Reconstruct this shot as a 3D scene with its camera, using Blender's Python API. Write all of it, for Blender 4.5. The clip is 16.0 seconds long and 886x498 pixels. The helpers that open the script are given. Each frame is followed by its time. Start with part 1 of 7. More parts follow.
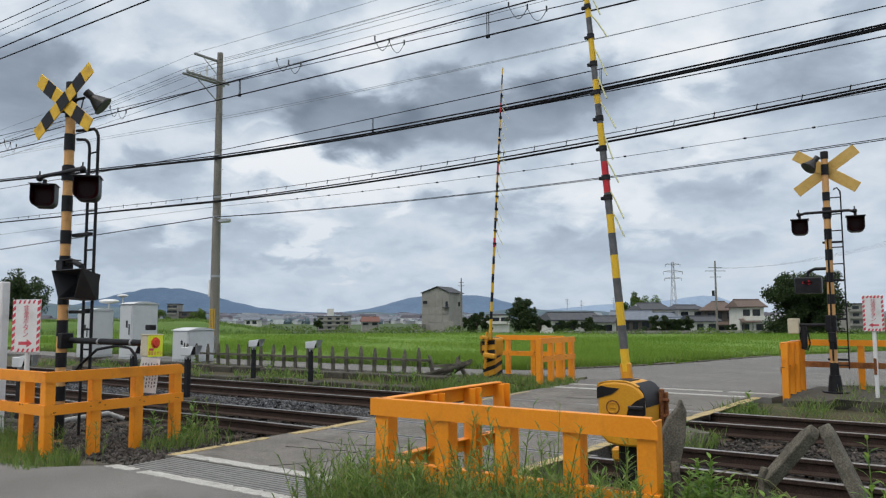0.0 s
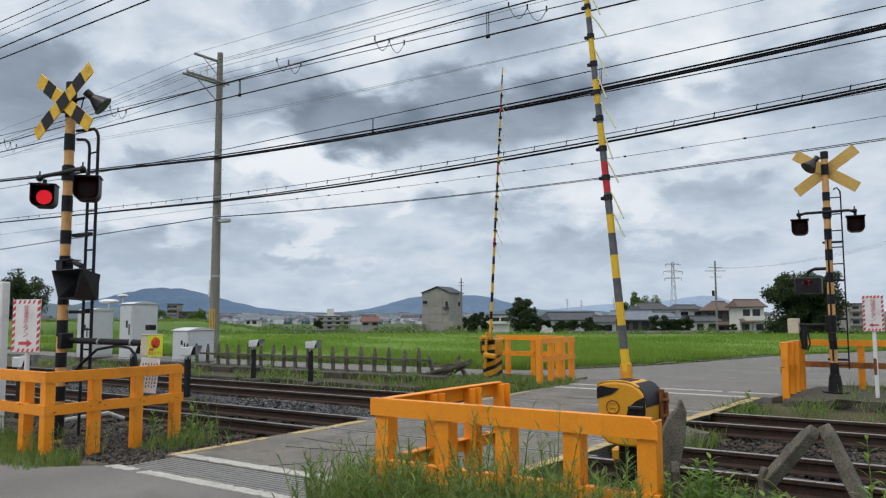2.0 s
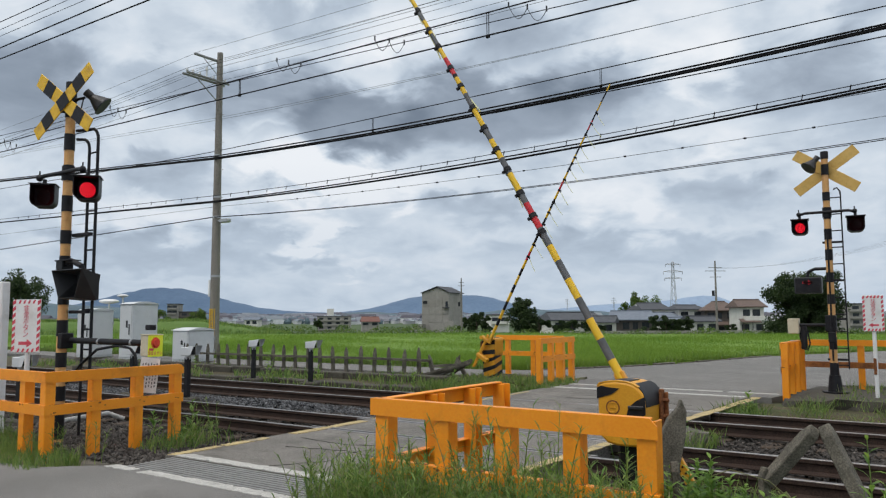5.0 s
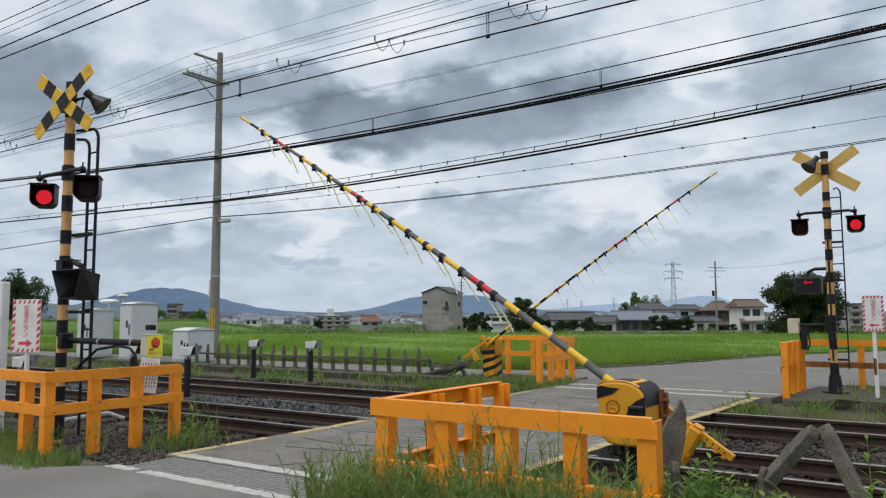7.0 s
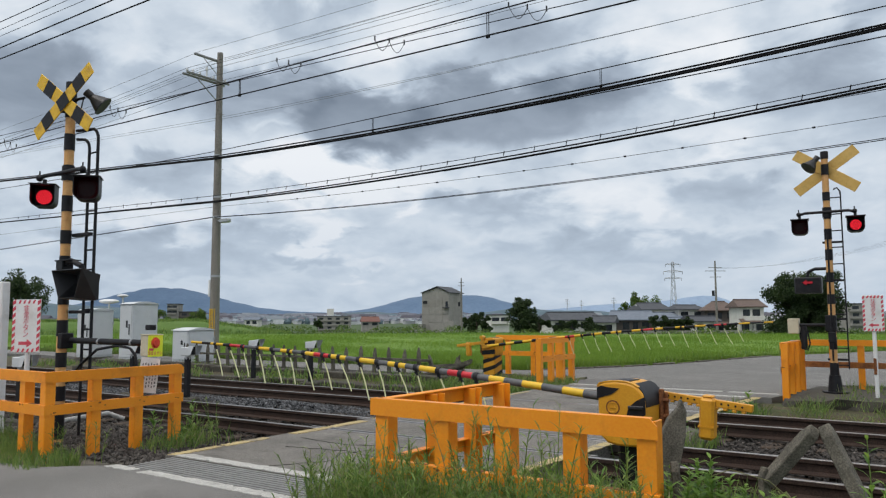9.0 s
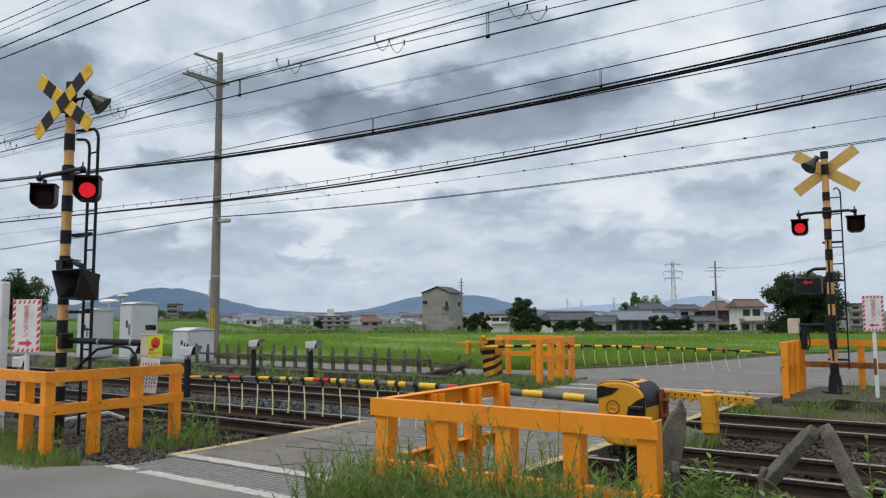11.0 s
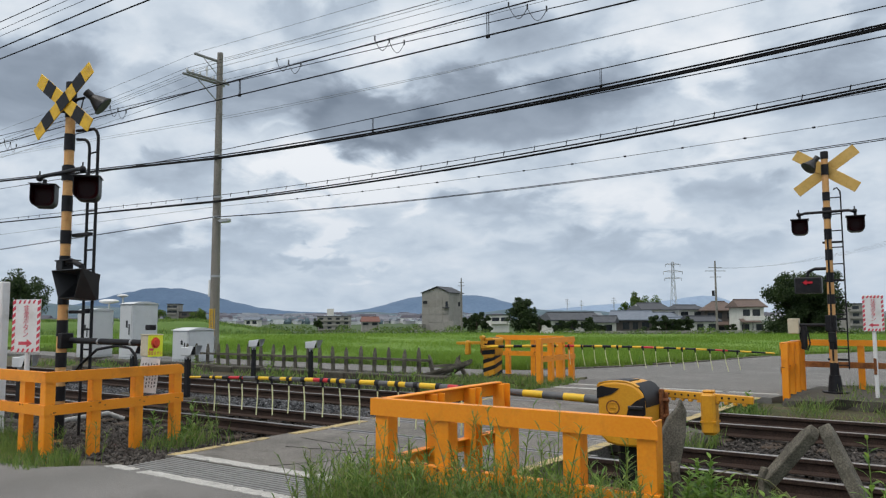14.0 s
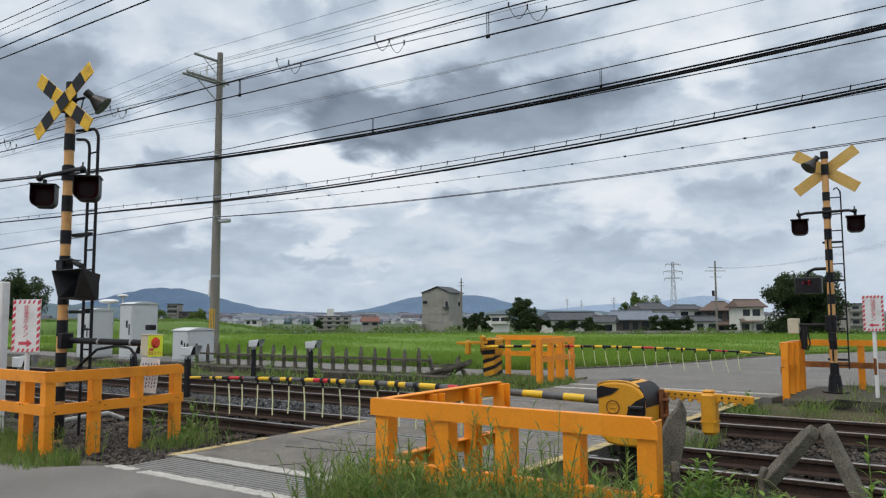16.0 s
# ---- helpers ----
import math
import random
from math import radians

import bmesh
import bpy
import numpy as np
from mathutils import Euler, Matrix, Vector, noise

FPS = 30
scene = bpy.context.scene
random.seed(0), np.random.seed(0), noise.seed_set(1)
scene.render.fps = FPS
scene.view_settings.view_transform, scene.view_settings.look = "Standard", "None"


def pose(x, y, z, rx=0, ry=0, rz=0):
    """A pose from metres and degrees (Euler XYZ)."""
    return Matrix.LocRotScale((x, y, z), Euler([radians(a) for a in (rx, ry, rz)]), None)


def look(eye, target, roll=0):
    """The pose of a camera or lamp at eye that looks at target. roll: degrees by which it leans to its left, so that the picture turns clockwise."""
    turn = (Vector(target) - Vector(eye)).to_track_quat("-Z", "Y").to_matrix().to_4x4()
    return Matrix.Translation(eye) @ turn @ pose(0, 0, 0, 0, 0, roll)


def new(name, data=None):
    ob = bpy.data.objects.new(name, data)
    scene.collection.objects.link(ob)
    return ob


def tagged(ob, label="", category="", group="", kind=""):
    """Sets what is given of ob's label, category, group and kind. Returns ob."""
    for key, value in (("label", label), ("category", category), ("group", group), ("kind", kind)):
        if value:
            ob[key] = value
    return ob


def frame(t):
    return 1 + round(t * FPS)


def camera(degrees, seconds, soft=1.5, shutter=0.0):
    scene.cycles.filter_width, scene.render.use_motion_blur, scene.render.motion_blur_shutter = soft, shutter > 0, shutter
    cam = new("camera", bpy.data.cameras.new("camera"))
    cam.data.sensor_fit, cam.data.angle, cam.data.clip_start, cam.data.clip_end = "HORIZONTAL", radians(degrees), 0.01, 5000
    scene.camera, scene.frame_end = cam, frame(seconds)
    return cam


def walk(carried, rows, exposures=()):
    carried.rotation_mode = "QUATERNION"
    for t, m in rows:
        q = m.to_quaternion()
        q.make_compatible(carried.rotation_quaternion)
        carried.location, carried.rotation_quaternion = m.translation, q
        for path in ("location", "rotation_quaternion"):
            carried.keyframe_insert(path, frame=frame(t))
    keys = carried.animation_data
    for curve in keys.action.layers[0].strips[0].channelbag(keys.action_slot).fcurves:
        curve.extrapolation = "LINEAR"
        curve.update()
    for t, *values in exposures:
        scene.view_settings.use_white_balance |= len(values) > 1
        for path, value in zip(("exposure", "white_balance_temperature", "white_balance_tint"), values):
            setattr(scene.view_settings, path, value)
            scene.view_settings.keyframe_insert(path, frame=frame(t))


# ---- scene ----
SECONDS = 16.0
cam = camera(60.5, SECONDS, 1.25)
EYE = (0.0, 0.0, 1.42)
AIM = look(EYE, (-5.656, 8.199, 2.309), -0.25)
walk(cam, [(0.0, AIM), (SECONDS, AIM)], [(0.0, 0.0)])

# ---- light: overcast sky, weak soft sun ----
world = bpy.data.worlds.new("sky")
scene.world = world
world.use_nodes = True
wn, wl = world.node_tree.nodes, world.node_tree.links
wn.clear()
sky = wn.new("ShaderNodeTexSky")
sky.sky_type, sky.sun_disc = "NISHITA", False
sky.sun_elevation, sky.sun_rotation = radians(62), radians(200)
sky_bg = wn.new("ShaderNodeBackground")
sky_bg.inputs["Strength"].default_value = 0.06
wl.new(sky.outputs[0], sky_bg.inputs[0])
haze_bg = wn.new("ShaderNodeBackground")
haze_bg.inputs["Color"].default_value = (1.0, 0.97, 0.92, 1)
haze_bg.inputs["Strength"].default_value = 1.05
add_bg = wn.new("ShaderNodeAddShader")
wl.new(sky_bg.outputs[0], add_bg.inputs[0])
wl.new(haze_bg.outputs[0], add_bg.inputs[1])
world_out = wn.new("ShaderNodeOutputWorld")
wl.new(add_bg.outputs[0], world_out.inputs[0])

sun = new("sun", bpy.data.lights.new("sun", "SUN"))
sun.data.energy, sun.data.angle, sun.data.color = 1.3, radians(25), (1.0, 0.96, 0.9)
sun.matrix_world = look((0, 0, 50), (8, 22, 0))


# ---- materials ----
def surf(name, c1, c2, scale=8.0, rough=0.7, bump=0.2, fine=60.0, metal=0.0, stain=None, stain_scale=2.0,
         stain_amount=0.5, spread=0.0, island=0.0, bump_dist=0.01, stretch=(1, 1, 1), hues=0.0, grain_amount=0.10, spec=0.35):
    """A two-scale surface: patches from c1 to c2, fine grain, optional stains, optional spread from piece to piece."""
    m = bpy.data.materials.new(name)
    m.use_nodes = True
    n, l = m.node_tree.nodes, m.node_tree.links
    bs = n["Principled BSDF"]
    bs.inputs["Metallic"].default_value = metal
    bs.inputs["Specular IOR Level"].default_value = spec
    tc = n.new("ShaderNodeTexCoord")
    mp = n.new("ShaderNodeMapping")
    mp.inputs["Scale"].default_value = stretch
    l.new(tc.outputs["Object"], mp.inputs[0])
    big = n.new("ShaderNodeTexNoise")
    big.inputs["Scale"].default_value, big.inputs["Detail"].default_value = scale, 5
    l.new(mp.outputs[0], big.inputs["Vector"])
    small = n.new("ShaderNodeTexNoise")
    small.inputs["Scale"].default_value, small.inputs["Detail"].default_value = fine, 3
    l.new(mp.outputs[0], small.inputs["Vector"])
    fac = n.new("ShaderNodeMapRange")
    fac.inputs["From Min"].default_value, fac.inputs["From Max"].default_value = 0.3, 0.7
    l.new(big.outputs["Fac"], fac.inputs[0])
    mix = n.new("ShaderNodeMix")
    mix.data_type = "RGBA"
    mix.inputs["A"].default_value, mix.inputs["B"].default_value = (*c1, 1), (*c2, 1)
    l.new(fac.outputs[0], mix.inputs["Factor"])
    grain = n.new("ShaderNodeMix")
    grain.data_type, grain.blend_type = "RGBA", "OVERLAY"
    grain.inputs["Factor"].default_value = grain_amount
    speck = n.new("ShaderNodeMapRange")
    speck.inputs["From Min"].default_value, speck.inputs["From Max"].default_value = 0.33, 0.67
    l.new(small.outputs["Fac"], speck.inputs[0])
    l.new(mix.outputs["Result"], grain.inputs["A"])
    l.new(speck.outputs[0], grain.inputs["B"])
    col = grain.outputs["Result"]
    if stain:
        sn = n.new("ShaderNodeTexNoise")
        sn.inputs["Scale"].default_value, sn.inputs["Detail"].default_value = stain_scale, 8
        sn.inputs["Roughness"].default_value = 0.65
        l.new(mp.outputs[0], sn.inputs["Vector"])
        sr = n.new("ShaderNodeMapRange")
        sr.inputs["From Min"].default_value, sr.inputs["From Max"].default_value = 0.52, 0.68
        sr.inputs["To Max"].default_value = stain_amount
        l.new(sn.outputs["Fac"], sr.inputs[0])
        sm = n.new("ShaderNodeMix")
        sm.data_type = "RGBA"
        sm.inputs["B"].default_value = (*stain, 1)
        l.new(sr.outputs[0], sm.inputs["Factor"])
        l.new(col, sm.inputs["A"])
        col = sm.outputs["Result"]
    if spread or island:
        src = n.new("ShaderNodeObjectInfo").outputs["Random"] if spread else n.new("ShaderNodeNewGeometry").outputs["Random Per Island"]
        v = spread or island
        vr = n.new("ShaderNodeMapRange")
        vr.inputs["To Min"].default_value, vr.inputs["To Max"].default_value = 1 - v, 1 + v
        l.new(src, vr.inputs[0])
        hs = n.new("ShaderNodeHueSaturation")
        l.new(vr.outputs[0], hs.inputs["Value"])
        if hues:
            hr = n.new("ShaderNodeMapRange")
            hr.inputs["To Min"].default_value, hr.inputs["To Max"].default_value = 0.5 + hues, 0.5 - hues
            l.new(src, hr.inputs[0])
            l.new(hr.outputs[0], hs.inputs["Hue"])
        l.new(col, hs.inputs["Color"])
        col = hs.outputs["Color"]
    l.new(col, bs.inputs["Base Color"])
    rr = n.new("ShaderNodeMapRange")
    rr.inputs["To Min"].default_value, rr.inputs["To Max"].default_value = max(rough - 0.12, 0.03), min(rough + 0.12, 1)
    l.new(big.outputs["Fac"], rr.inputs[0])
    l.new(rr.outputs[0], bs.inputs["Roughness"])
    if bump:
        b = n.new("ShaderNodeBump")
        b.inputs["Strength"].default_value, b.inputs["Distance"].default_value = bump, bump_dist
        l.new(small.outputs["Fac"], b.inputs["Height"])
        l.new(b.outputs[0], bs.inputs["Normal"])
    return m


def leafy(*args, **keys):
    """A surf whose thin leaves also let light through."""
    m = surf(*args, **keys)
    n, l = m.node_tree.nodes, m.node_tree.links
    bs = n["Principled BSDF"]
    back = n.new("ShaderNodeBsdfTranslucent")
    l.new(bs.inputs["Base Color"].links[0].from_socket, back.inputs["Color"])
    both = n.new("ShaderNodeMixShader")
    both.inputs[0].default_value = 0.45
    l.new(bs.outputs[0], both.inputs[1])
    l.new(back.outputs[0], both.inputs[2])
    l.new(both.outputs[0], n["Material Output"].inputs["Surface"])
    return m


def glow(name, color, strength):
    m = bpy.data.materials.new(name)
    m.use_nodes = True
    bs = m.node_tree.nodes["Principled BSDF"]
    bs.inputs["Base Color"].default_value = (color[0] * 0.3, color[1] * 0.3, color[2] * 0.3, 1)
    bs.inputs["Emission Color"].default_value = (*color, 1)
    bs.inputs["Emission Strength"].default_value = strength
    return m


ORANGE = surf("orange_paint", (0.85, 0.280, 0.013), (0.91, 0.33, 0.022), 2.5, 0.42, 0.06, 60, stain=(0.30, 0.11, 0.03), stain_scale=4.5, stain_amount=0.24, grain_amount=0.08, spread=0.04)
YELLOW = surf("yellow_paint", (0.72, 0.42, 0.02), (0.78, 0.48, 0.03), 7, 0.4, 0.1, 90, stain=(0.30, 0.15, 0.03), stain_scale=6, stain_amount=0.45)
AMBER = surf("machine_yellow_paint", (0.62, 0.28, 0.018), (0.68, 0.33, 0.025), 7, 0.38, 0.1, 90, stain=(0.22, 0.10, 0.03), stain_scale=4, stain_amount=0.35, grain_amount=0.08)
BRIGHT = surf("bright_yellow_paint", (0.72, 0.44, 0.02), (0.78, 0.50, 0.035), 7, 0.4, 0.1, 90, stain=(0.40, 0.28, 0.05), stain_scale=9, stain_amount=0.3)
PEACH = surf("faded_orange_paint", (0.62, 0.33, 0.11), (0.70, 0.40, 0.17), 6, 0.6, 0.12, 80, stain=(0.32, 0.13, 0.04), stain_scale=9, stain_amount=0.4)
PALE = surf("plain_board_back", (0.60, 0.38, 0.10), (0.68, 0.45, 0.14), 6, 0.55, 0.1, 80, stain=(0.33, 0.2, 0.06), stain_scale=8, stain_amount=0.35)
BLACK = surf("black_paint", (0.008, 0.008, 0.010), (0.016, 0.016, 0.019), 9, 0.5, 0.1, 90, stain=(0.05, 0.045, 0.04), stain_scale=9, stain_amount=0.25, spec=0.25)
GREYTAPE = surf("grey_black_tape", (0.07, 0.075, 0.08), (0.13, 0.13, 0.135), 12, 0.5, 0.15, 90)
REDTAPE = surf("red_tape", (0.48, 0.02, 0.03), (0.58, 0.035, 0.045), 9, 0.4, 0.1, 90)
STRIP = surf("strip_plastic", (0.60, 0.61, 0.30), (0.70, 0.70, 0.46), 14, 0.45, 0.0)
GREY = surf("grey_enamel", (0.54, 0.56, 0.57), (0.62, 0.64, 0.65), 3, 0.45, 0.08, 90, stain=(0.36, 0.35, 0.33), stain_scale=3, stain_amount=0.2)
WHITE = surf("white_paint", (0.70, 0.70, 0.69), (0.78, 0.78, 0.77), 5, 0.5, 0.08, 80, stain=(0.42, 0.38, 0.33), stain_scale=6, stain_amount=0.3)
SIGNRED = surf("sign_red", (0.55, 0.06, 0.09), (0.62, 0.09, 0.12), 7, 0.5, 0.0)
CREAM = surf("cream_enamel", (0.50, 0.45, 0.32), (0.58, 0.53, 0.40), 6, 0.5, 0.08, 80, stain=(0.28, 0.2, 0.1), stain_scale=7, stain_amount=0.35)
LIME = surf("lime_sign", (0.74, 0.80, 0.03), (0.80, 0.86, 0.06), 6, 0.4, 0.0)
RIBSTEEL = surf("dull_ribbed_steel", (0.19, 0.188, 0.182), (0.27, 0.268, 0.26), 8, 0.6, 0.2, 60, metal=0.3)
STEEL = surf("galvanised_steel", (0.38, 0.39, 0.40), (0.50, 0.51, 0.52), 8, 0.42, 0.08, 80, metal=0.7)
WIRE = surf("cable_sheath", (0.006, 0.006, 0.007), (0.012, 0.012, 0.014), 5, 0.7, 0.0, spec=0.15)
FAINT = surf("dull_aluminium_wire", (0.20, 0.215, 0.235), (0.27, 0.285, 0.30), 5, 0.6, 0.0)
BARE = surf("weathered_wire", (0.05, 0.055, 0.06), (0.08, 0.085, 0.09), 5, 0.5, 0.0, metal=0.4)
RAILRUST = surf("rusty_rail_side", (0.026, 0.015, 0.011), (0.054, 0.033, 0.024), 6, 0.85, 0.35, 70, stain=(0.03, 0.02, 0.016), stain_scale=3, grain_amount=0.4)
RAILTOP = surf("polished_rail_head", (0.17, 0.155, 0.145), (0.26, 0.245, 0.235), 14, 0.36, 0.05, 90, metal=0.75, stretch=(0.2, 4, 4))
RUSTPAINT = surf("rusted_orange_paint", (0.20, 0.075, 0.022), (0.36, 0.13, 0.03), 4, 0.75, 0.2, 60, stain=(0.10, 0.04, 0.02), stain_scale=5, stain_amount=0.7, grain_amount=0.3)
RUST = surf("rust", (0.14, 0.05, 0.02), (0.24, 0.09, 0.03), 8, 0.85, 0.3, 80, grain_amount=0.4)
ASPHALT = surf("asphalt", (0.135, 0.131, 0.122), (0.200, 0.193, 0.181), 1.1, 0.9, 0.5, 130, stain=(0.085, 0.080, 0.072), stain_scale=2.2, stain_amount=0.5, bump_dist=0.012, grain_amount=0.75)
CROSSING = surf("crossing_asphalt", (0.125, 0.117, 0.104), (0.200, 0.187, 0.167), 1.6, 0.9, 0.5, 120, stain=(0.070, 0.064, 0.056), stain_scale=2.6, stain_amount=0.7, bump_dist=0.012, grain_amount=0.7)
CONCRETE = surf("weathered_concrete", (0.070, 0.064, 0.050), (0.165, 0.150, 0.120), 7, 0.9, 0.45, 90, stain=(0.035, 0.034, 0.027), stain_scale=6, stain_amount=0.75, spread=0.15, grain_amount=0.4)
PALECON = surf("pale_concrete", (0.33, 0.325, 0.31), (0.43, 0.42, 0.40), 4, 0.85, 0.35, 90, stain=(0.18, 0.17, 0.155), stain_scale=3, stain_amount=0.6, grain_amount=0.4)
POLECON = surf("grey_pole_concrete", (0.19, 0.175, 0.15), (0.27, 0.25, 0.22), 2, 0.85, 0.25, 60, stain=(0.10, 0.095, 0.085), stain_scale=1.5, stain_amount=0.5, stretch=(3, 3, 0.35), grain_amount=0.4)
SLOT = surf("dusty_steel", (0.12, 0.118, 0.112), (0.165, 0.162, 0.155), 5, 0.8, 0.2)
CRACK = surf("crack_dirt", (0.045, 0.042, 0.036), (0.075, 0.070, 0.062), 12, 0.95, 0.3)
LINEYELLOW = surf("worn_yellow_line", (0.36, 0.28, 0.14), (0.47, 0.37, 0.18), 3, 0.85, 0.4, 60, stain=(0.17, 0.16, 0.14), stain_scale=3.5, stain_amount=1.0, grain_amount=0.4)
LINEWHITE = surf("worn_white_line", (0.36, 0.352, 0.325), (0.47, 0.46, 0.43), 9, 0.8, 0.3, 120, stain=(0.22, 0.21, 0.195), stain_scale=6, stain_amount=0.7, grain_amount=0.4)
SOIL = surf("soil_and_weeds", (0.052, 0.048, 0.024), (0.095, 0.072, 0.043), 1.2, 0.95, 0.6, 30, stain=(0.045, 0.075, 0.02), stain_scale=1.7, stain_amount=0.8, bump_dist=0.04, grain_amount=0.4)
STONEGREY = surf("grey_ballast_stone", (0.052, 0.054, 0.058), (0.125, 0.127, 0.132), 9, 0.95, 0.3, 90, island=0.65, spec=0.2, grain_amount=0.4)
STONE = surf("ballast_stone", (0.045, 0.040, 0.036), (0.098, 0.088, 0.079), 9, 0.95, 0.3, 90, island=0.6, stain=(0.040, 0.031, 0.024), stain_scale=0.5, stain_amount=0.7, spec=0.2, grain_amount=0.4)
BALLAST = surf("ballast_bed", (0.025, 0.021, 0.018), (0.055, 0.047, 0.040), 18, 0.95, 0.8, 40, bump_dist=0.04, grain_amount=0.4)
SLEEPER = surf("dark_sleeper", (0.045, 0.032, 0.023), (0.085, 0.062, 0.045), 7, 0.9, 0.4, 70, stretch=(4, 0.5, 1), grain_amount=0.4)
BROWNCON = surf("mossy_dark_concrete", (0.045, 0.042, 0.032), (0.085, 0.077, 0.060), 6, 0.9, 0.4, 80, stain=(0.06, 0.05, 0.04), stain_scale=4, grain_amount=0.4)
DARKGREY = surf("dark_grey_metal", (0.018, 0.019, 0.022), (0.03, 0.031, 0.034), 7, 0.45, 0.08, 80)
HOOD = surf("lamp_hood_inside", (0.010, 0.006, 0.007), (0.016, 0.008, 0.009), 9, 0.45, 0.0)
LENSDARK = surf("unlit_red_lens", (0.014, 0.003, 0.004), (0.022, 0.004, 0.005), 30, 0.5, 0.2, 120, spec=0.2)
LENSLIT = glow("lit_red_lens", (0.50, 0.002, 0.010), 0.8)
LENSDOT = glow("lit_red_diode", (1.0, 0.018, 0.04), 1.35)
ARROWLIT = glow("lit_red_arrow", (1.0, 0.02, 0.05), 0.13)
ARROWDIM = surf("unlit_arrow", (0.016, 0.003, 0.004), (0.020, 0.004, 0.005), 20, 0.6, 0.0, spec=0.1)
BUTTON = surf("red_button", (0.60, 0.05, 0.03), (0.68, 0.08, 0.04), 20, 0.3, 0.0)
GRASSMIX = [leafy("grass_blade_" + k, a, b, 3, 0.6, 0.0, 40, island=0.35, hues=0.03) for k, a, b in (
    ("fresh", (0.115, 0.195, 0.040), (0.205, 0.305, 0.078)), ("dry", (0.17, 0.18, 0.075), (0.26, 0.25, 0.13)))]
LEAF = leafy("weed_leaf", (0.12, 0.225, 0.035), (0.22, 0.355, 0.068), 6, 0.5, 0.1, 60, island=0.3, hues=0.02)
RICE = leafy("rice_blade", (0.135, 0.240, 0.028), (0.215, 0.330, 0.050), 0.12, 0.6, 0.0, 2.0, island=0.18, hues=0.015)
BANKGREEN = surf("bank_grass", (0.065, 0.125, 0.024), (0.105, 0.175, 0.036), 0.4, 0.95, 0.5, 10, bump_dist=0.05)
FARGREEN = surf("far_scrub", (0.045, 0.075, 0.028), (0.075, 0.11, 0.04), 0.05, 0.95, 0.0, 0.5)
RICEBED = surf("rice_bed", (0.105, 0.195, 0.022), (0.155, 0.25, 0.036), 0.3, 0.9, 0.5, 12, bump_dist=0.05)
TREELEAF = leafy("tree_leaf", (0.024, 0.045, 0.015), (0.050, 0.082, 0.026), 0.8, 0.6, 0.0, 20, island=0.4, hues=0.02)
TREELIGHT = leafy("light_tree_leaf", (0.075, 0.135, 0.026), (0.13, 0.19, 0.045), 0.8, 0.6, 0.0, 20, island=0.35, hues=0.02)
BARK = surf("bark", (0.06, 0.045, 0.032), (0.10, 0.08, 0.06), 6, 0.95, 0.5, 40, stretch=(3, 3, 0.6), grain_amount=0.4)


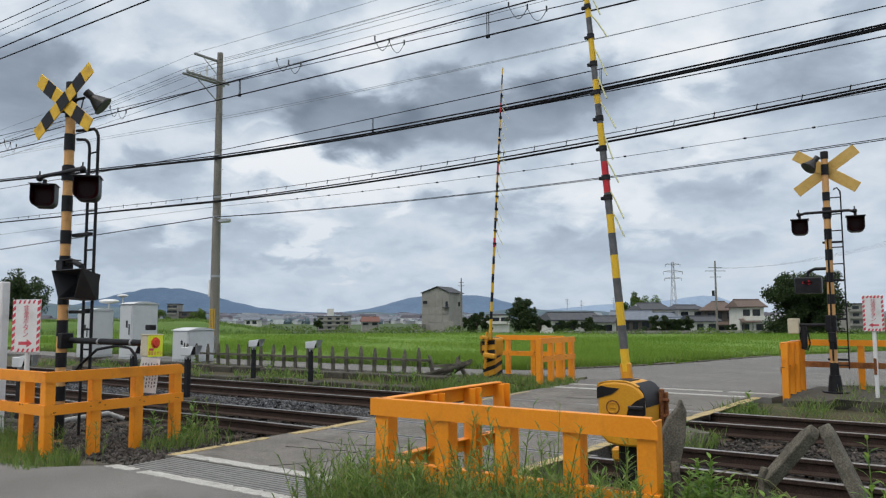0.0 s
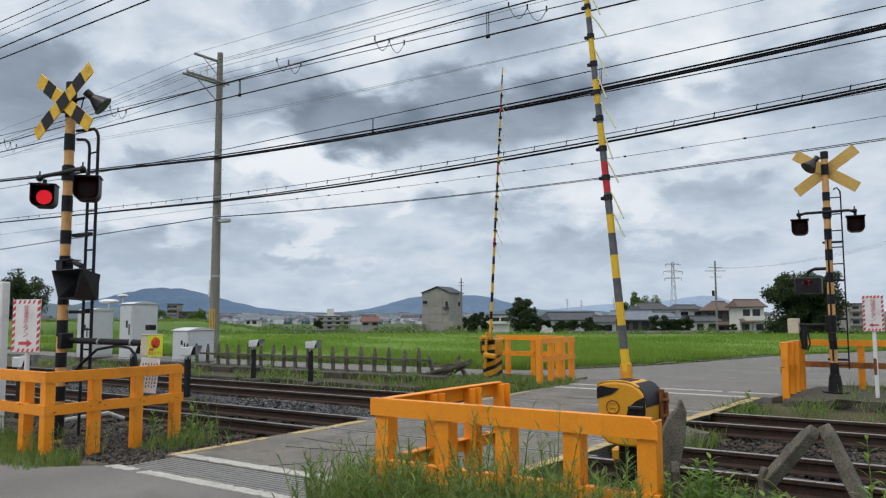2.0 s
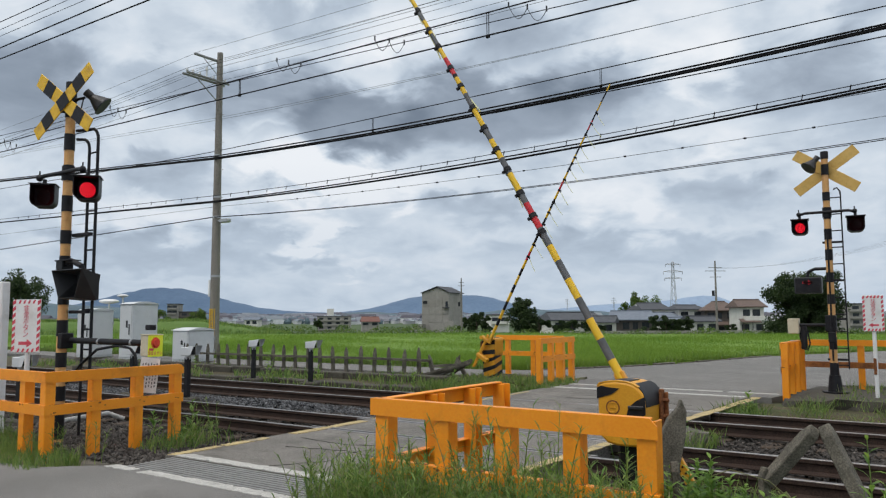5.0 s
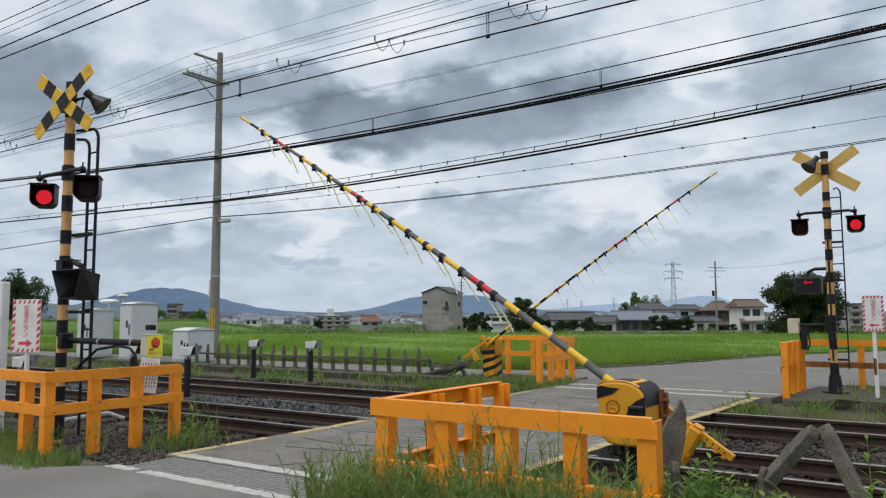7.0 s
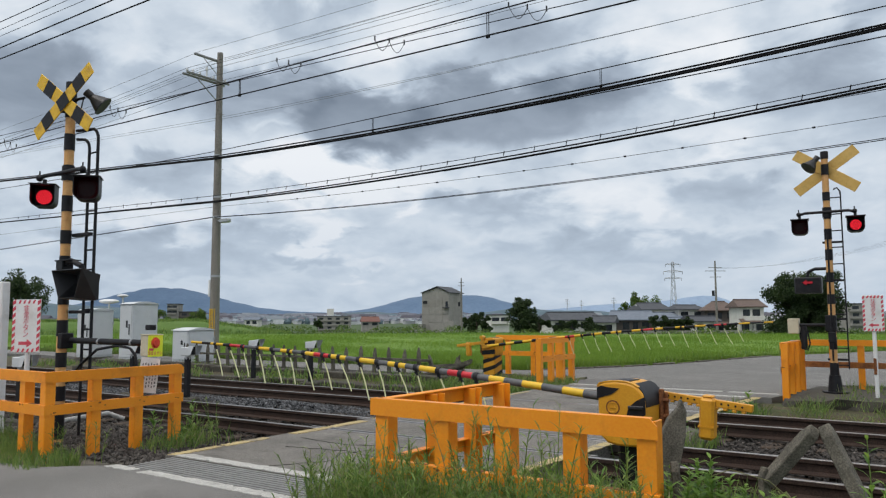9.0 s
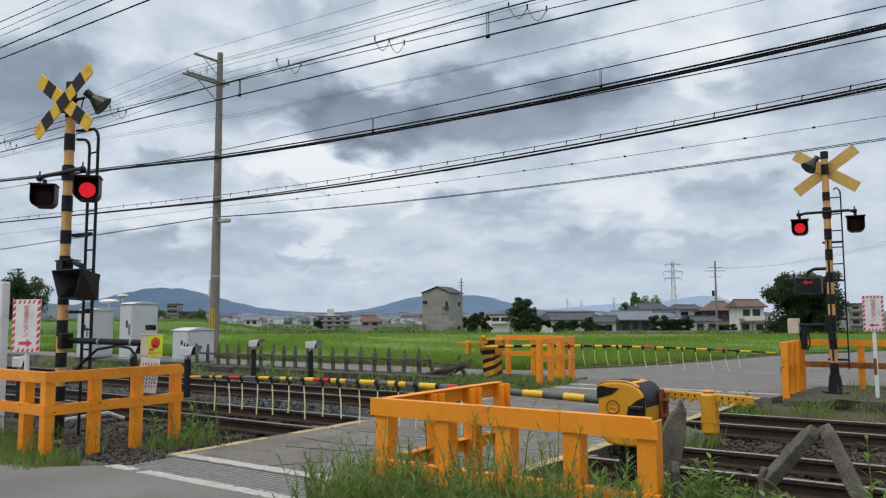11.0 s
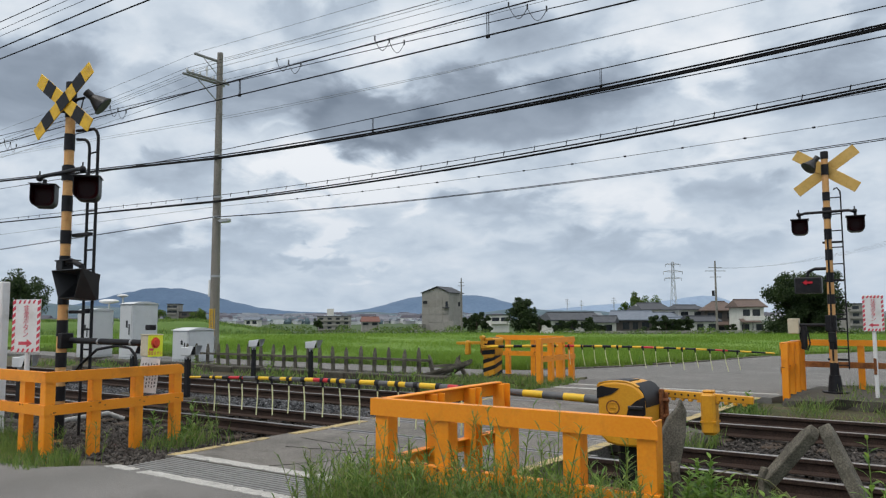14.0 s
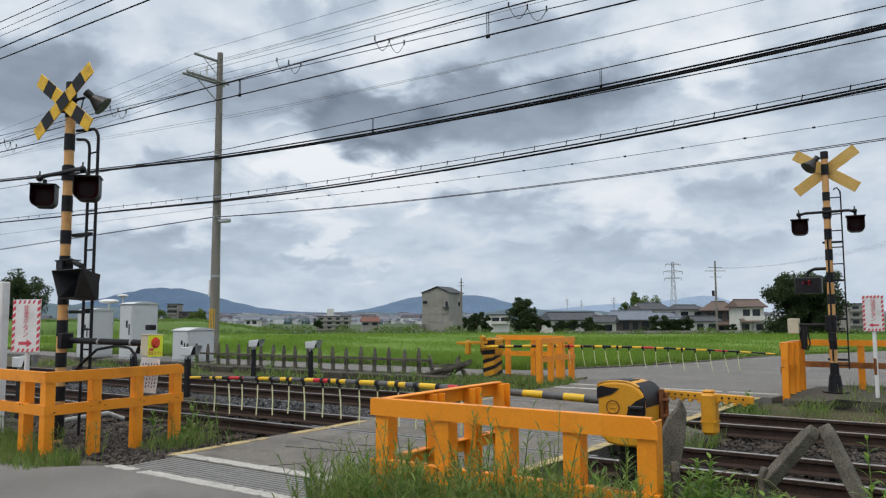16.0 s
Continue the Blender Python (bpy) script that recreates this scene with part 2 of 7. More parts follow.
# ---- mesh helpers ----
class Shape:
    """Collects points and faces for one mesh."""

    def __init__(self):
        self.v, self.f, self.k = [], [], []

    def add(self, pts, faces, k=0):
        o = len(self.v)
        self.v.extend(tuple(p) for p in pts)
        self.f.extend(tuple(i + o for i in q) for q in faces)
        self.k.extend([k] * len(faces))
        return self

    def box(self, a, b, bev=0.0, m=None, k=0):
        lo, hi = [min(p, q) for p, q in zip(a, b)], [max(p, q) for p, q in zip(a, b)]
        bev = min(bev, 0.45 * min(h - l for l, h in zip(lo, hi)))
        signs = [(x, y, z) for x in (0, 1) for y in (0, 1) for z in (0, 1)]
        if bev <= 0:
            pts = [[(lo, hi)[s[i]][i] for i in range(3)] for s in signs]
            faces = [(0, 1, 3, 2), (4, 6, 7, 5), (0, 4, 5, 1), (2, 3, 7, 6), (0, 2, 6, 4), (1, 5, 7, 3)]
        else:
            pts, at = [], {}
            for s in signs:
                for ax in range(3):
                    at[s, ax] = len(pts)
                    pts.append([(lo, hi)[s[i]][i] + (0 if i == ax else bev * (1 - 2 * s[i])) for i in range(3)])
            faces = [(at[s, 0], at[s, 1], at[s, 2]) for s in signs]
            for ax in range(3):
                p, q = [i for i in range(3) if i != ax]
                for sg in (0, 1):
                    ring = []
                    for u, w in ((0, 0), (1, 0), (1, 1), (0, 1)):
                        s = [0, 0, 0]
                        s[ax], s[p], s[q] = sg, u, w
                        ring.append(at[tuple(s), ax])
                    faces.append(tuple(ring))
                for u in (0, 1):
                    for w in (0, 1):
                        s0, s1 = [0, 0, 0], [0, 0, 0]
                        s0[p], s0[q], s1[p], s1[q], s1[ax] = u, w, u, w, 1
                        faces.append((at[tuple(s0), p], at[tuple(s1), p], at[tuple(s1), q], at[tuple(s0), q]))
        if m is not None:
            pts = [m @ Vector(p) for p in pts]
        return self.add(pts, faces, k)

    def rod(self, p0, p1, r0, r1=None, n=12, k=0):
        p0, p1 = Vector(p0), Vector(p1)
        r1 = r0 if r1 is None else r1
        q = (p1 - p0).to_track_quat("Z", "Y")
        pts = []
        for p, r in ((p0, r0), (p1, r1)):
            for i in range(n):
                a = 2 * math.pi * i / n
                pts.append(p + q @ Vector((r * math.cos(a), r * math.sin(a), 0)))
        faces = [(i, (i + 1) % n, n + (i + 1) % n, n + i) for i in range(n)]
        faces += [tuple(reversed(range(n))), tuple(range(n, 2 * n))]
        return self.add(pts, faces, k)

    def tube(self, path, r, n=8, k=0):
        path = [Vector(p) for p in path]
        pts, faces = [], []
        side = None
        for i, p in enumerate(path):
            d = (path[min(i + 1, len(path) - 1)] - path[max(i - 1, 0)]).normalized()
            if side is None:
                side = d.orthogonal().normalized()
            side = (side - d * side.dot(d)).normalized()
            up = d.cross(side)
            rr = r[i] if isinstance(r, (list, tuple)) else r
            for j in range(n):
                a = 2 * math.pi * j / n
                pts.append(p + rr * (math.cos(a) * side + math.sin(a) * up))
        for i in range(len(path) - 1):
            for j in range(n):
                faces.append((i * n + j, i * n + (j + 1) % n, (i + 1) * n + (j + 1) % n, (i + 1) * n + j))
        faces += [tuple(reversed(range(n))), tuple(range((len(path) - 1) * n, len(path) * n))]
        return self.add(pts, faces, k)

    def prism(self, outline, push, k=0):
        push = Vector(push)
        a = [Vector(p) for p in outline]
        n = len(a)
        faces = [tuple(reversed(range(n))), tuple(range(n, 2 * n))]
        faces += [(i, (i + 1) % n, n + (i + 1) % n, n + i) for i in range(n)]
        return self.add(a + [p + push for p in a], faces, k)

    def ball(self, c, r, n=10, squash=(1, 1, 1), k=0):
        pts, faces = [], []
        rows = n // 2 + 1
        for i in range(rows + 1):
            th = math.pi * i / rows
            for j in range(n):
                ph = 2 * math.pi * j / n
                pts.append((c[0] + r * squash[0] * math.sin(th) * math.cos(ph), c[1] + r * squash[1] * math.sin(th) * math.sin(ph), c[2] + r * squash[2] * math.cos(th)))
        for i in range(rows):
            for j in range(n):
                faces.append((i * n + j, i * n + (j + 1) % n, (i + 1) * n + (j + 1) % n, (i + 1) * n + j))
        return self.add(pts, faces, k)

    def mesh(self, name, mats, smooth=False):
        me = bpy.data.meshes.new(name)
        me.from_pydata(self.v, [], self.f)
        for m in (mats if isinstance(mats, (list, tuple)) else [mats]):
            me.materials.append(m)
        me.polygons.foreach_set("material_index", self.k)
        bm = bmesh.new()
        bm.from_mesh(me)
        bmesh.ops.recalc_face_normals(bm, faces=bm.faces)
        bm.to_mesh(me)
        bm.free()
        if smooth:
            me.polygons.foreach_set("use_smooth", [True] * len(me.polygons))
            me.set_sharp_from_angle(angle=radians(40))
        return me


def part(name, shape, material, parent, label="", smooth=False):
    """One mesh object under a thing or a part."""
    ob = new(name, shape.mesh(name, material, smooth))
    ob.parent = parent
    if label:
        ob["label"] = label
    return ob


def thing(name, label, category, at=None, group="", kind=""):
    ob = new(name)
    ob.empty_display_size = 0.1
    if at is not None:
        ob.matrix_basis = at
    return tagged(ob, label, category, group, kind)


def solid(name, shape, material, label, category, at=None, group="", kind="", smooth=False):
    ob = new(name, shape.mesh(name, material, smooth))
    if at is not None:
        ob.matrix_basis = at
    return tagged(ob, label, category, group, kind)


def cloud_of(name, pts, faces, mats, label, category, index=None, kind="stuff"):
    """One object from numpy points (n, 3) and faces (m, 3 or 4)."""
    me = bpy.data.meshes.new(name)
    k = faces.shape[1]
    me.vertices.add(len(pts))
    me.vertices.foreach_set("co", pts.astype(np.float32).ravel())
    me.loops.add(faces.size)
    me.loops.foreach_set("vertex_index", faces.astype(np.int32).ravel())
    me.polygons.add(len(faces))
    me.polygons.foreach_set("loop_start", np.arange(0, faces.size, k, dtype=np.int32))
    for m in mats:
        me.materials.append(m)
    if index is not None:
        me.polygons.foreach_set("material_index", index.astype(np.int32))
    me.update(calc_edges=True)
    return tagged(new(name, me), label, category, "", kind)


rng = np.random.default_rng(4)


def blades(x, y, z, height, width, lean, bend=0.5):
    """Grass blades (two quads and a tip each) rooted at the given places; returns points and faces."""
    n = len(x)
    a = rng.uniform(0, 2 * np.pi, n)
    d = np.stack([np.cos(a), np.sin(a), np.zeros(n)], 1)
    s = np.stack([-np.sin(a), np.cos(a), np.zeros(n)], 1)
    turn = rng.uniform(-1.3, 1.3, n)
    s = s * np.cos(turn)[:, None] + d * np.sin(turn)[:, None]
    root = np.stack([x, y, z], 1)
    rows = []
    for f, w in ((0.0, 0.8), (0.45, 1.0), (0.8, 0.6), (1.0, 0.06)):
        c = root + d * (lean * height * (f * (1 - bend) + bend * f * f))[:, None]
        c[:, 2] += height * (f - 0.25 * bend * lean * f ** 3)
        rows += [c - s * (width * w / 2)[:, None], c + s * (width * w / 2)[:, None]]
    pts = np.stack(rows, 1).reshape(-1, 3)
    base = (np.arange(n) * 8)[:, None]
    quads = np.concatenate([base + np.array([i, i + 1, i + 3, i + 2]) for i in (0, 2, 4)], 0)
    return pts, quads


def leaves(c, size, k=0.5):
    """Small folded leaves at the places c with random turn; returns points and faces."""
    n = len(c)
    u = rng.normal(size=(n, 3))
    u /= np.linalg.norm(u, axis=1)[:, None]
    w = np.cross(u, rng.normal(size=(n, 3)))
    w /= np.linalg.norm(w, axis=1)[:, None]
    u, w = u * size[:, None] * 0.5, w * size[:, None] * 0.5 * k
    pts = np.stack([c - u, c + w, c + u, c - w], 1).reshape(-1, 3)
    return pts, (np.arange(n) * 4)[:, None] + np.array([0, 1, 2, 3])


def join(parts):
    pts, faces, o = [], [], 0
    for p, q in parts:
        pts.append(p)
        faces.append(q + o)
        o += len(p)
    return np.concatenate(pts), np.concatenate(faces)


# ---- sky backdrop: a slowly drifting ring of cloud far off ----
def cloud_material():
    m = bpy.data.materials.new("cloud_cover")
    m.use_nodes = True
    n, l = m.node_tree.nodes, m.node_tree.links
    n.clear()
    tc = n.new("ShaderNodeTexCoord")
    norm = n.new("ShaderNodeVectorMath")
    norm.operation = "NORMALIZE"
    l.new(tc.outputs["Object"], norm.inputs[0])
    sep = n.new("ShaderNodeSeparateXYZ")
    l.new(norm.outputs[0], sep.inputs[0])

    def math_node(op, a, b):
        q = n.new("ShaderNodeMath")
        q.operation = op
        for i, v in enumerate((a, b)):
            if isinstance(v, (int, float)):
                q.inputs[i].default_value = v
            else:
                l.new(v, q.inputs[i])
        return q.outputs[0]

    def noise_at(vec, scale, detail, rough, warp=0.0):
        q = n.new("ShaderNodeTexNoise")
        q.inputs["Scale"].default_value, q.inputs["Detail"].default_value = scale, detail
        q.inputs["Roughness"].default_value, q.inputs["Distortion"].default_value = rough, warp
        l.new(vec, q.inputs["Vector"])
        return q.outputs["Fac"]

    # cloud layer seen in perspective: flat masses that crowd together towards the horizon
    round_dir = n.new("ShaderNodeVectorMath")
    round_dir.operation = "SCALE"
    l.new(norm.outputs[0], round_dir.inputs[0])
    l.new(math_node("DIVIDE", 1.0, math_node("ADD", sep.outputs["Z"], 0.42)), round_dir.inputs["Scale"])
    layer = round_dir.outputs[0]
    big = noise_at(layer, 3.0, 3, 0.5)
    puff = noise_at(layer, 9.0, 8, 0.50, 0.35)
    fluff = noise_at(layer, 30.0, 5, 0.5)
    level = math_node("ADD", math_node("MULTIPLY", big, 0.16), math_node("MULTIPLY", puff, 0.34))
    level = math_node("ADD", level, math_node("MULTIPLY", fluff, 0.06))
    level = math_node("ADD", level, 0.30)
    # bearing and elevation, frayed by the same billows
    place = n.new("ShaderNodeCombineXYZ")
    az = math_node("ARCTAN2", sep.outputs["X"], sep.outputs["Y"])
    fray_a = math_node("MULTIPLY", math_node("SUBTRACT", noise_at(layer, 7.0, 7, 0.52), 0.5), 0.20)
    fray_b = math_node("MULTIPLY", math_node("SUBTRACT", puff, 0.5), 0.10)
    l.new(math_node("ADD", az, fray_a), place.inputs[0])
    l.new(math_node("ADD", math_node("ARCSINE", sep.outputs["Z"], 0.0), fray_b), place.inputs[1])
    # great dark banks and bright rifts: bearing, elevation, half widths, weight
    for banks, sign in ((DARK_BANKS, -1), (BRIGHT_RIFTS, 1)):
        for a, e_, ra, re_, w in banks:
            rel = n.new("ShaderNodeVectorMath")
            rel.operation = "MULTIPLY_ADD"
            rel.inputs[1].default_value, rel.inputs[2].default_value = (1 / ra, 1 / re_, 0), (-a / ra, -e_ / re_, 0)
            l.new(place.outputs[0], rel.inputs[0])
            ln = n.new("ShaderNodeVectorMath")
            ln.operation = "LENGTH"
            l.new(rel.outputs[0], ln.inputs[0])
            r = n.new("ShaderNodeMapRange")
            r.interpolation_type = "SMOOTHSTEP"
            r.inputs["From Min"].default_value, r.inputs["From Max"].default_value = 1.2, 0.45
            r.inputs["To Max"].default_value = sign * w * 1.08
            l.new(ln.outputs["Value"], r.inputs[0])
            level = math_node("ADD", level, r.outputs[0])
    ramp = n.new("ShaderNodeValToRGB")
    stops = ((0.16, (0.18, 0.225, 0.29)), (0.38, (0.315, 0.375, 0.46)), (0.50, (0.47, 0.55, 0.65)), (0.585, (0.63, 0.705, 0.79)), (0.71, (0.84, 0.875, 0.92)))
    e = ramp.color_ramp.elements
    while len(e) < len(stops):
        e.new(0.5)
    for q, (p, c) in zip(e, stops):
        q.position, q.color = p, (*c, 1)
    l.new(level, ramp.inputs[0])
    # the air near the horizon is pale
    air = n.new("ShaderNodeMapRange")
    air.inputs["From Min"].default_value, air.inputs["From Max"].default_value = 0.0, 0.20
    air.inputs["To Min"].default_value, air.inputs["To Max"].default_value = 0.6, 0.0
    l.new(sep.outputs["Z"], air.inputs[0])
    mix = n.new("ShaderNodeMix")
    mix.data_type = "RGBA"
    mix.inputs["B"].default_value = (0.46, 0.555, 0.67, 1)
    l.new(air.outputs[0], mix.inputs["Factor"])
    l.new(ramp.outputs[0], mix.inputs["A"])
    em = n.new("ShaderNodeEmission")
    l.new(mix.outputs["Result"], em.inputs[0])
    em.inputs[1].default_value = 1.0
    fade = n.new("ShaderNodeMapRange")
    fade.inputs["From Min"].default_value, fade.inputs["From Max"].default_value = 0.80, 0.62
    l.new(sep.outputs["Z"], fade.inputs[0])
    clear = n.new("ShaderNodeBsdfTransparent")
    both = n.new("ShaderNodeMixShader")
    l.new(fade.outputs[0], both.inputs[0])
    l.new(clear.outputs[0], both.inputs[1])
    l.new(em.outputs[0], both.inputs[2])
    out = n.new("ShaderNodeOutputMaterial")
    l.new(both.outputs[0], out.inputs[0])
    m.cycles.emission_sampling = "NONE"
    return m


DARK_BANKS = [(-0.850, 0.281, 0.136, 0.043, 0.19), (-0.717, 0.255, 0.120, 0.045, 0.22), (-0.535, 0.269, 0.172, 0.050, 0.22), (-0.408, 0.302, 0.109, 0.043, 0.16), (-0.709, 0.221, 0.060, 0.023, 0.12), (-0.785, 0.381, 0.082, 0.034, 0.10), (-0.541, 0.361, 0.099, 0.041, 0.10), (-1.137, 0.266, 0.097, 0.069, 0.23), (-0.989, 0.297, 0.066, 0.030, 0.08), (-0.959, 0.177, 0.067, 0.028, 0.09), (-0.840, 0.123, 0.060, 0.035, 0.13), (-0.976, 0.079, 0.150, 0.029, 0.13), (-0.793, 0.073, 0.058, 0.016, 0.10), (-0.753, 0.101, 0.023, 0.008, 0.08), (-0.536, 0.142, 0.111, 0.025, 0.11), (-0.252, 0.152, 0.066, 0.026, 0.09), (-0.128, 0.260, 0.142, 0.070, 0.13), (-0.370, 0.086, 0.181, 0.029, 0.09), (-0.100, 0.350, 0.052, 0.024, 0.10)]
BRIGHT_RIFTS = [(-0.783, 0.197, 0.110, 0.033, 0.17), (-0.709, 0.170, 0.119, 0.029, 0.13), (-0.786, 0.108, 0.054, 0.034, 0.15), (-0.281, 0.285, 0.051, 0.018, 0.10), (-0.313, 0.352, 0.091, 0.053, 0.10), (-0.679, 0.368, 0.099, 0.041, 0.08), (-0.411, 0.153, 0.108, 0.030, 0.10), (-0.849, 0.252, 0.050, 0.014, 0.10), (-0.997, 0.130, 0.090, 0.022, 0.10), (-0.223, 0.224, 0.129, 0.027, 0.07), (-0.894, 0.373, 0.064, 0.040, 0.06), (-0.723, 0.068, 0.044, 0.015, 0.08)]
ring = Shape()
rows = 14
for i in range(rows + 1):
    el = radians(-1.5 + 54.5 * i / rows)
    for j in range(72):
        az = 2 * math.pi * j / 72
        ring.v.append((2400 * math.cos(el) * math.cos(az), 2400 * math.cos(el) * math.sin(az), 2400 * math.sin(el)))
for i in range(rows):
    for j in range(72):
        ring.f.append((i * 72 + j, i * 72 + (j + 1) % 72, (i + 1) * 72 + (j + 1) % 72, (i + 1) * 72 + j))
        ring.k.append(0)
cloud_cover = solid("backdrop", ring, cloud_material(), "grey and white overcast clouds drifting over the sky", "sky", kind="structure", smooth=True)

# ---- ground ----
def ground_height(x, y):
    """Level by the crossing, sunk under the tracks, falling into a valley beyond the fields and rising again."""
    r = math.hypot(x, y)
    if r > 62 or y < -60:
        return -0.3 - min(max((r - 62) * 0.02, 0), 1.9) - 6.5 * min(max((r - 190) / 160, 0), 1) + 0.0095 * (min(max(r, 400), 1700) - 400)
    if y > 18.4 and not (x > -8.5):
        return -0.30
    if y < 4.2:
        return -0.03
    if 6.2 < y < 13.0:
        return -0.24
    return -0.12


gx = [-4000, -2500, -1700, -1400, -1100, -850, -650, -500, -400, -320, -250, -190, -150, -120, -90, -70, -55, -45, -34] + [-32 + i for i in range(0, 46)] + [18, 25, 40, 60, 80, 120, 160, 220, 300, 400, 600, 900, 1300, 1700, 4000]
gy = [-3000, -800, -200, -60, -20, -8, -3, 0, 1.5, 2.5, 3.4, 4.1, 4.3, 5, 6.0, 6.4, 7, 8, 9, 10, 11, 12, 12.8, 13.2, 14, 15, 16, 17, 18, 19.1, 19.4, 21, 24, 28, 33, 40, 50, 60, 75, 95, 120, 150, 185, 220, 260, 310, 370, 440, 540, 680, 850, 1050, 1300, 1600, 2000, 2600, 4000]
g = Shape()
for yy in gy:
    for xx in gx:
        near = -40 < xx < 20 and -5 < yy < 40
        g.v.append((xx, yy, ground_height(xx, yy) + (0.03 * noise.noise((xx * 0.9, yy * 0.9, 0)) if near else 0)))
for j in range(len(gy) - 1):
    for i in range(len(gx) - 1):
        a = j * len(gx) + i
        g.f.append((a, a + 1, a + 1 + len(gx), a + len(gx)))
        g.k.append(1 if gy[j] >= 33 or gx[i] < -33 or gx[i] >= 25 else 0)
solid("ground", g, [SOIL, FARGREEN], "weedy brown soil around the railway crossing", "ground", kind="structure", smooth=True)

# paved surfaces: near road, crossing deck, far road that forks to the right, lane behind the picket fence
road = Shape()
road.prism([(-40, -6, -0.2), (-1.2, -6, -0.2), (-3.55, 3.2, -0.2), (-3.75, 4.42, -0.2), (-6.86, 4.42, -0.2), (-7.4, 3.95, -0.2), (-8.6, 3.70, -0.2), (-40, 3.7, -0.2)], (0, 0, 0.2))
solid("road", road, ASPHALT, "worn grey asphalt road before the crossing", "road", kind="structure")
deck = Shape()
deck.prism([(-6.98, 5.0, -0.3), (-3.55, 5.0, -0.3), (-3.25, 14.2, -0.3), (-7.1, 14.2, -0.3)], (0, 0, 0.298))
solid("road_crossing", deck, CROSSING, "patched grey asphalt deck between the rails", "road", kind="structure")
far_road = Shape()
far_road.prism([(-7.3, 14.2, -0.4), (-2.9, 14.2, -0.4), (-2.2, 17.5, -0.4), (3, 18.6, -0.4), (30, 19.0, -0.4), (30, 34, -0.4), (-2.5, 35.6, -0.4), (-5.75, 28.6, -0.4), (-6.4, 26.1, -0.4), (-7.2, 22.8, -0.4), (-8.05, 20.5, -0.4), (-8.7, 19.3, -0.4), (-9.65, 18.1, -0.4), (-10.9, 17.65, -0.4), (-40, 17.6, -0.4), (-40, 15.75, -0.4), (-8.2, 15.75, -0.4)], (0, 0, 0.398))
solid("road", far_road, ASPHALT, "grey asphalt road beyond the crossing, forking past the field", "road", kind="structure")

for pts, m, lab in (
        ([(-6.98, 5.02), (-6.84, 5.02), (-6.85, 6.35), (-7.0, 6.35)], LINEYELLOW, "worn yellow edge line on the crossing"),
        ([(-6.99, 6.75), (-6.82, 6.75), (-6.83, 8.1), (-7.01, 8.1)], LINEYELLOW, "worn yellow edge line on the crossing"),
        ([(-7.0, 8.35), (-6.90, 8.35), (-6.92, 12.9), (-7.03, 12.9)], LINEYELLOW, "worn yellow edge line on the crossing"),
        ([(-3.62, 5.02), (-3.48, 5.02), (-3.02, 14.1), (-3.20, 14.1)], LINEYELLOW, "worn yellow edge line on the crossing"),
        ([(-7.1, 13.95), (-3.3, 13.95), (-3.3, 14.18), (-7.1, 14.18)], LINEWHITE, "worn white stop line on the road"),
        ([(-7.0, 14.75), (-2.9, 14.75), (-2.9, 14.95), (-7.0, 14.95)], LINEWHITE, "worn white stop line on the road"),
        ([(-6.95, 4.27), (-4.1, 4.27), (-4.1, 4.42), (-6.90, 4.42)], LINEWHITE, "worn white line along the drain"),
        ([(-6.90, 5.0), (-3.9, 5.0), (-3.9, 5.17), (-6.75, 5.17)], LINEWHITE, "worn white line along the drain")):
    # a ragged, worn strip with some lengths gone
    s = Shape()
    a, b, c, d = [Vector((*p, 0)) for p in pts]
    long_y = abs(d.y - a.y) > abs(b.x - a.x)
    if not long_y:
        a, b, c, d = a, d, c, b
    n = 70
    rows_ = []
    for i in range(n + 1):
        e0, e1 = a.lerp(d, i / n), b.lerp(c, i / n)
        w = (e1 - e0)
        rows_.append((e0 + w * (0.10 * abs(rng.normal())), e1 - w * (0.10 * abs(rng.normal()))))
    gone = 0
    for i in range(n):
        if gone == 0 and rng.random() < 0.02:
            gone = int(rng.integers(1, 4))
        if gone:
            gone -= 1
            continue
        q = [rows_[i][0], rows_[i][1], rows_[i + 1][1], rows_[i + 1][0]]
        s.prism([p + Vector((0, 0, -0.004)) for p in q], (0, 0, 0.009))
    solid("road_marking", s, m, lab, "road marking", kind="structure")

for pts in ([(-6.3, 6.05), (-5.6, 6.2), (-5.0, 6.1), (-4.2, 6.35)], [(-6.6, 6.6), (-5.9, 6.5), (-5.2, 6.72), (-4.4, 6.6), (-3.7, 6.75)], [(-5.6, 5.2), (-5.3, 5.7), (-5.5, 6.1), (-5.2, 6.6)],
            [(-5.9, 12.3), (-4.6, 12.5), (-3.6, 12.3)], [(-6.9, 9.3), (-5.6, 9.4), (-4.4, 9.25), (-3.5, 9.35)]):
    path = []
    for (p, q), (u, w) in zip(pts, pts[1:]):
        path += [(p + (u - p) * k / 9 + rng.normal(0, 0.012), q + (w - q) * k / 9 + rng.normal(0, 0.016)) for k in range(9)]
    s = Shape()
    for (p, q), (u, w) in zip(path, path[1:]):
        h0, h1 = rng.uniform(0.004, 0.011, 2)
        s.prism([(p, q - h0, -0.004), (u, w - h1, -0.004), (u, w + h1, -0.004), (p, q + h0, -0.004)], (0, 0, 0.0062))
    solid("road_crack", s, CRACK, "dark crack in the worn asphalt", "road crack", kind="structure")

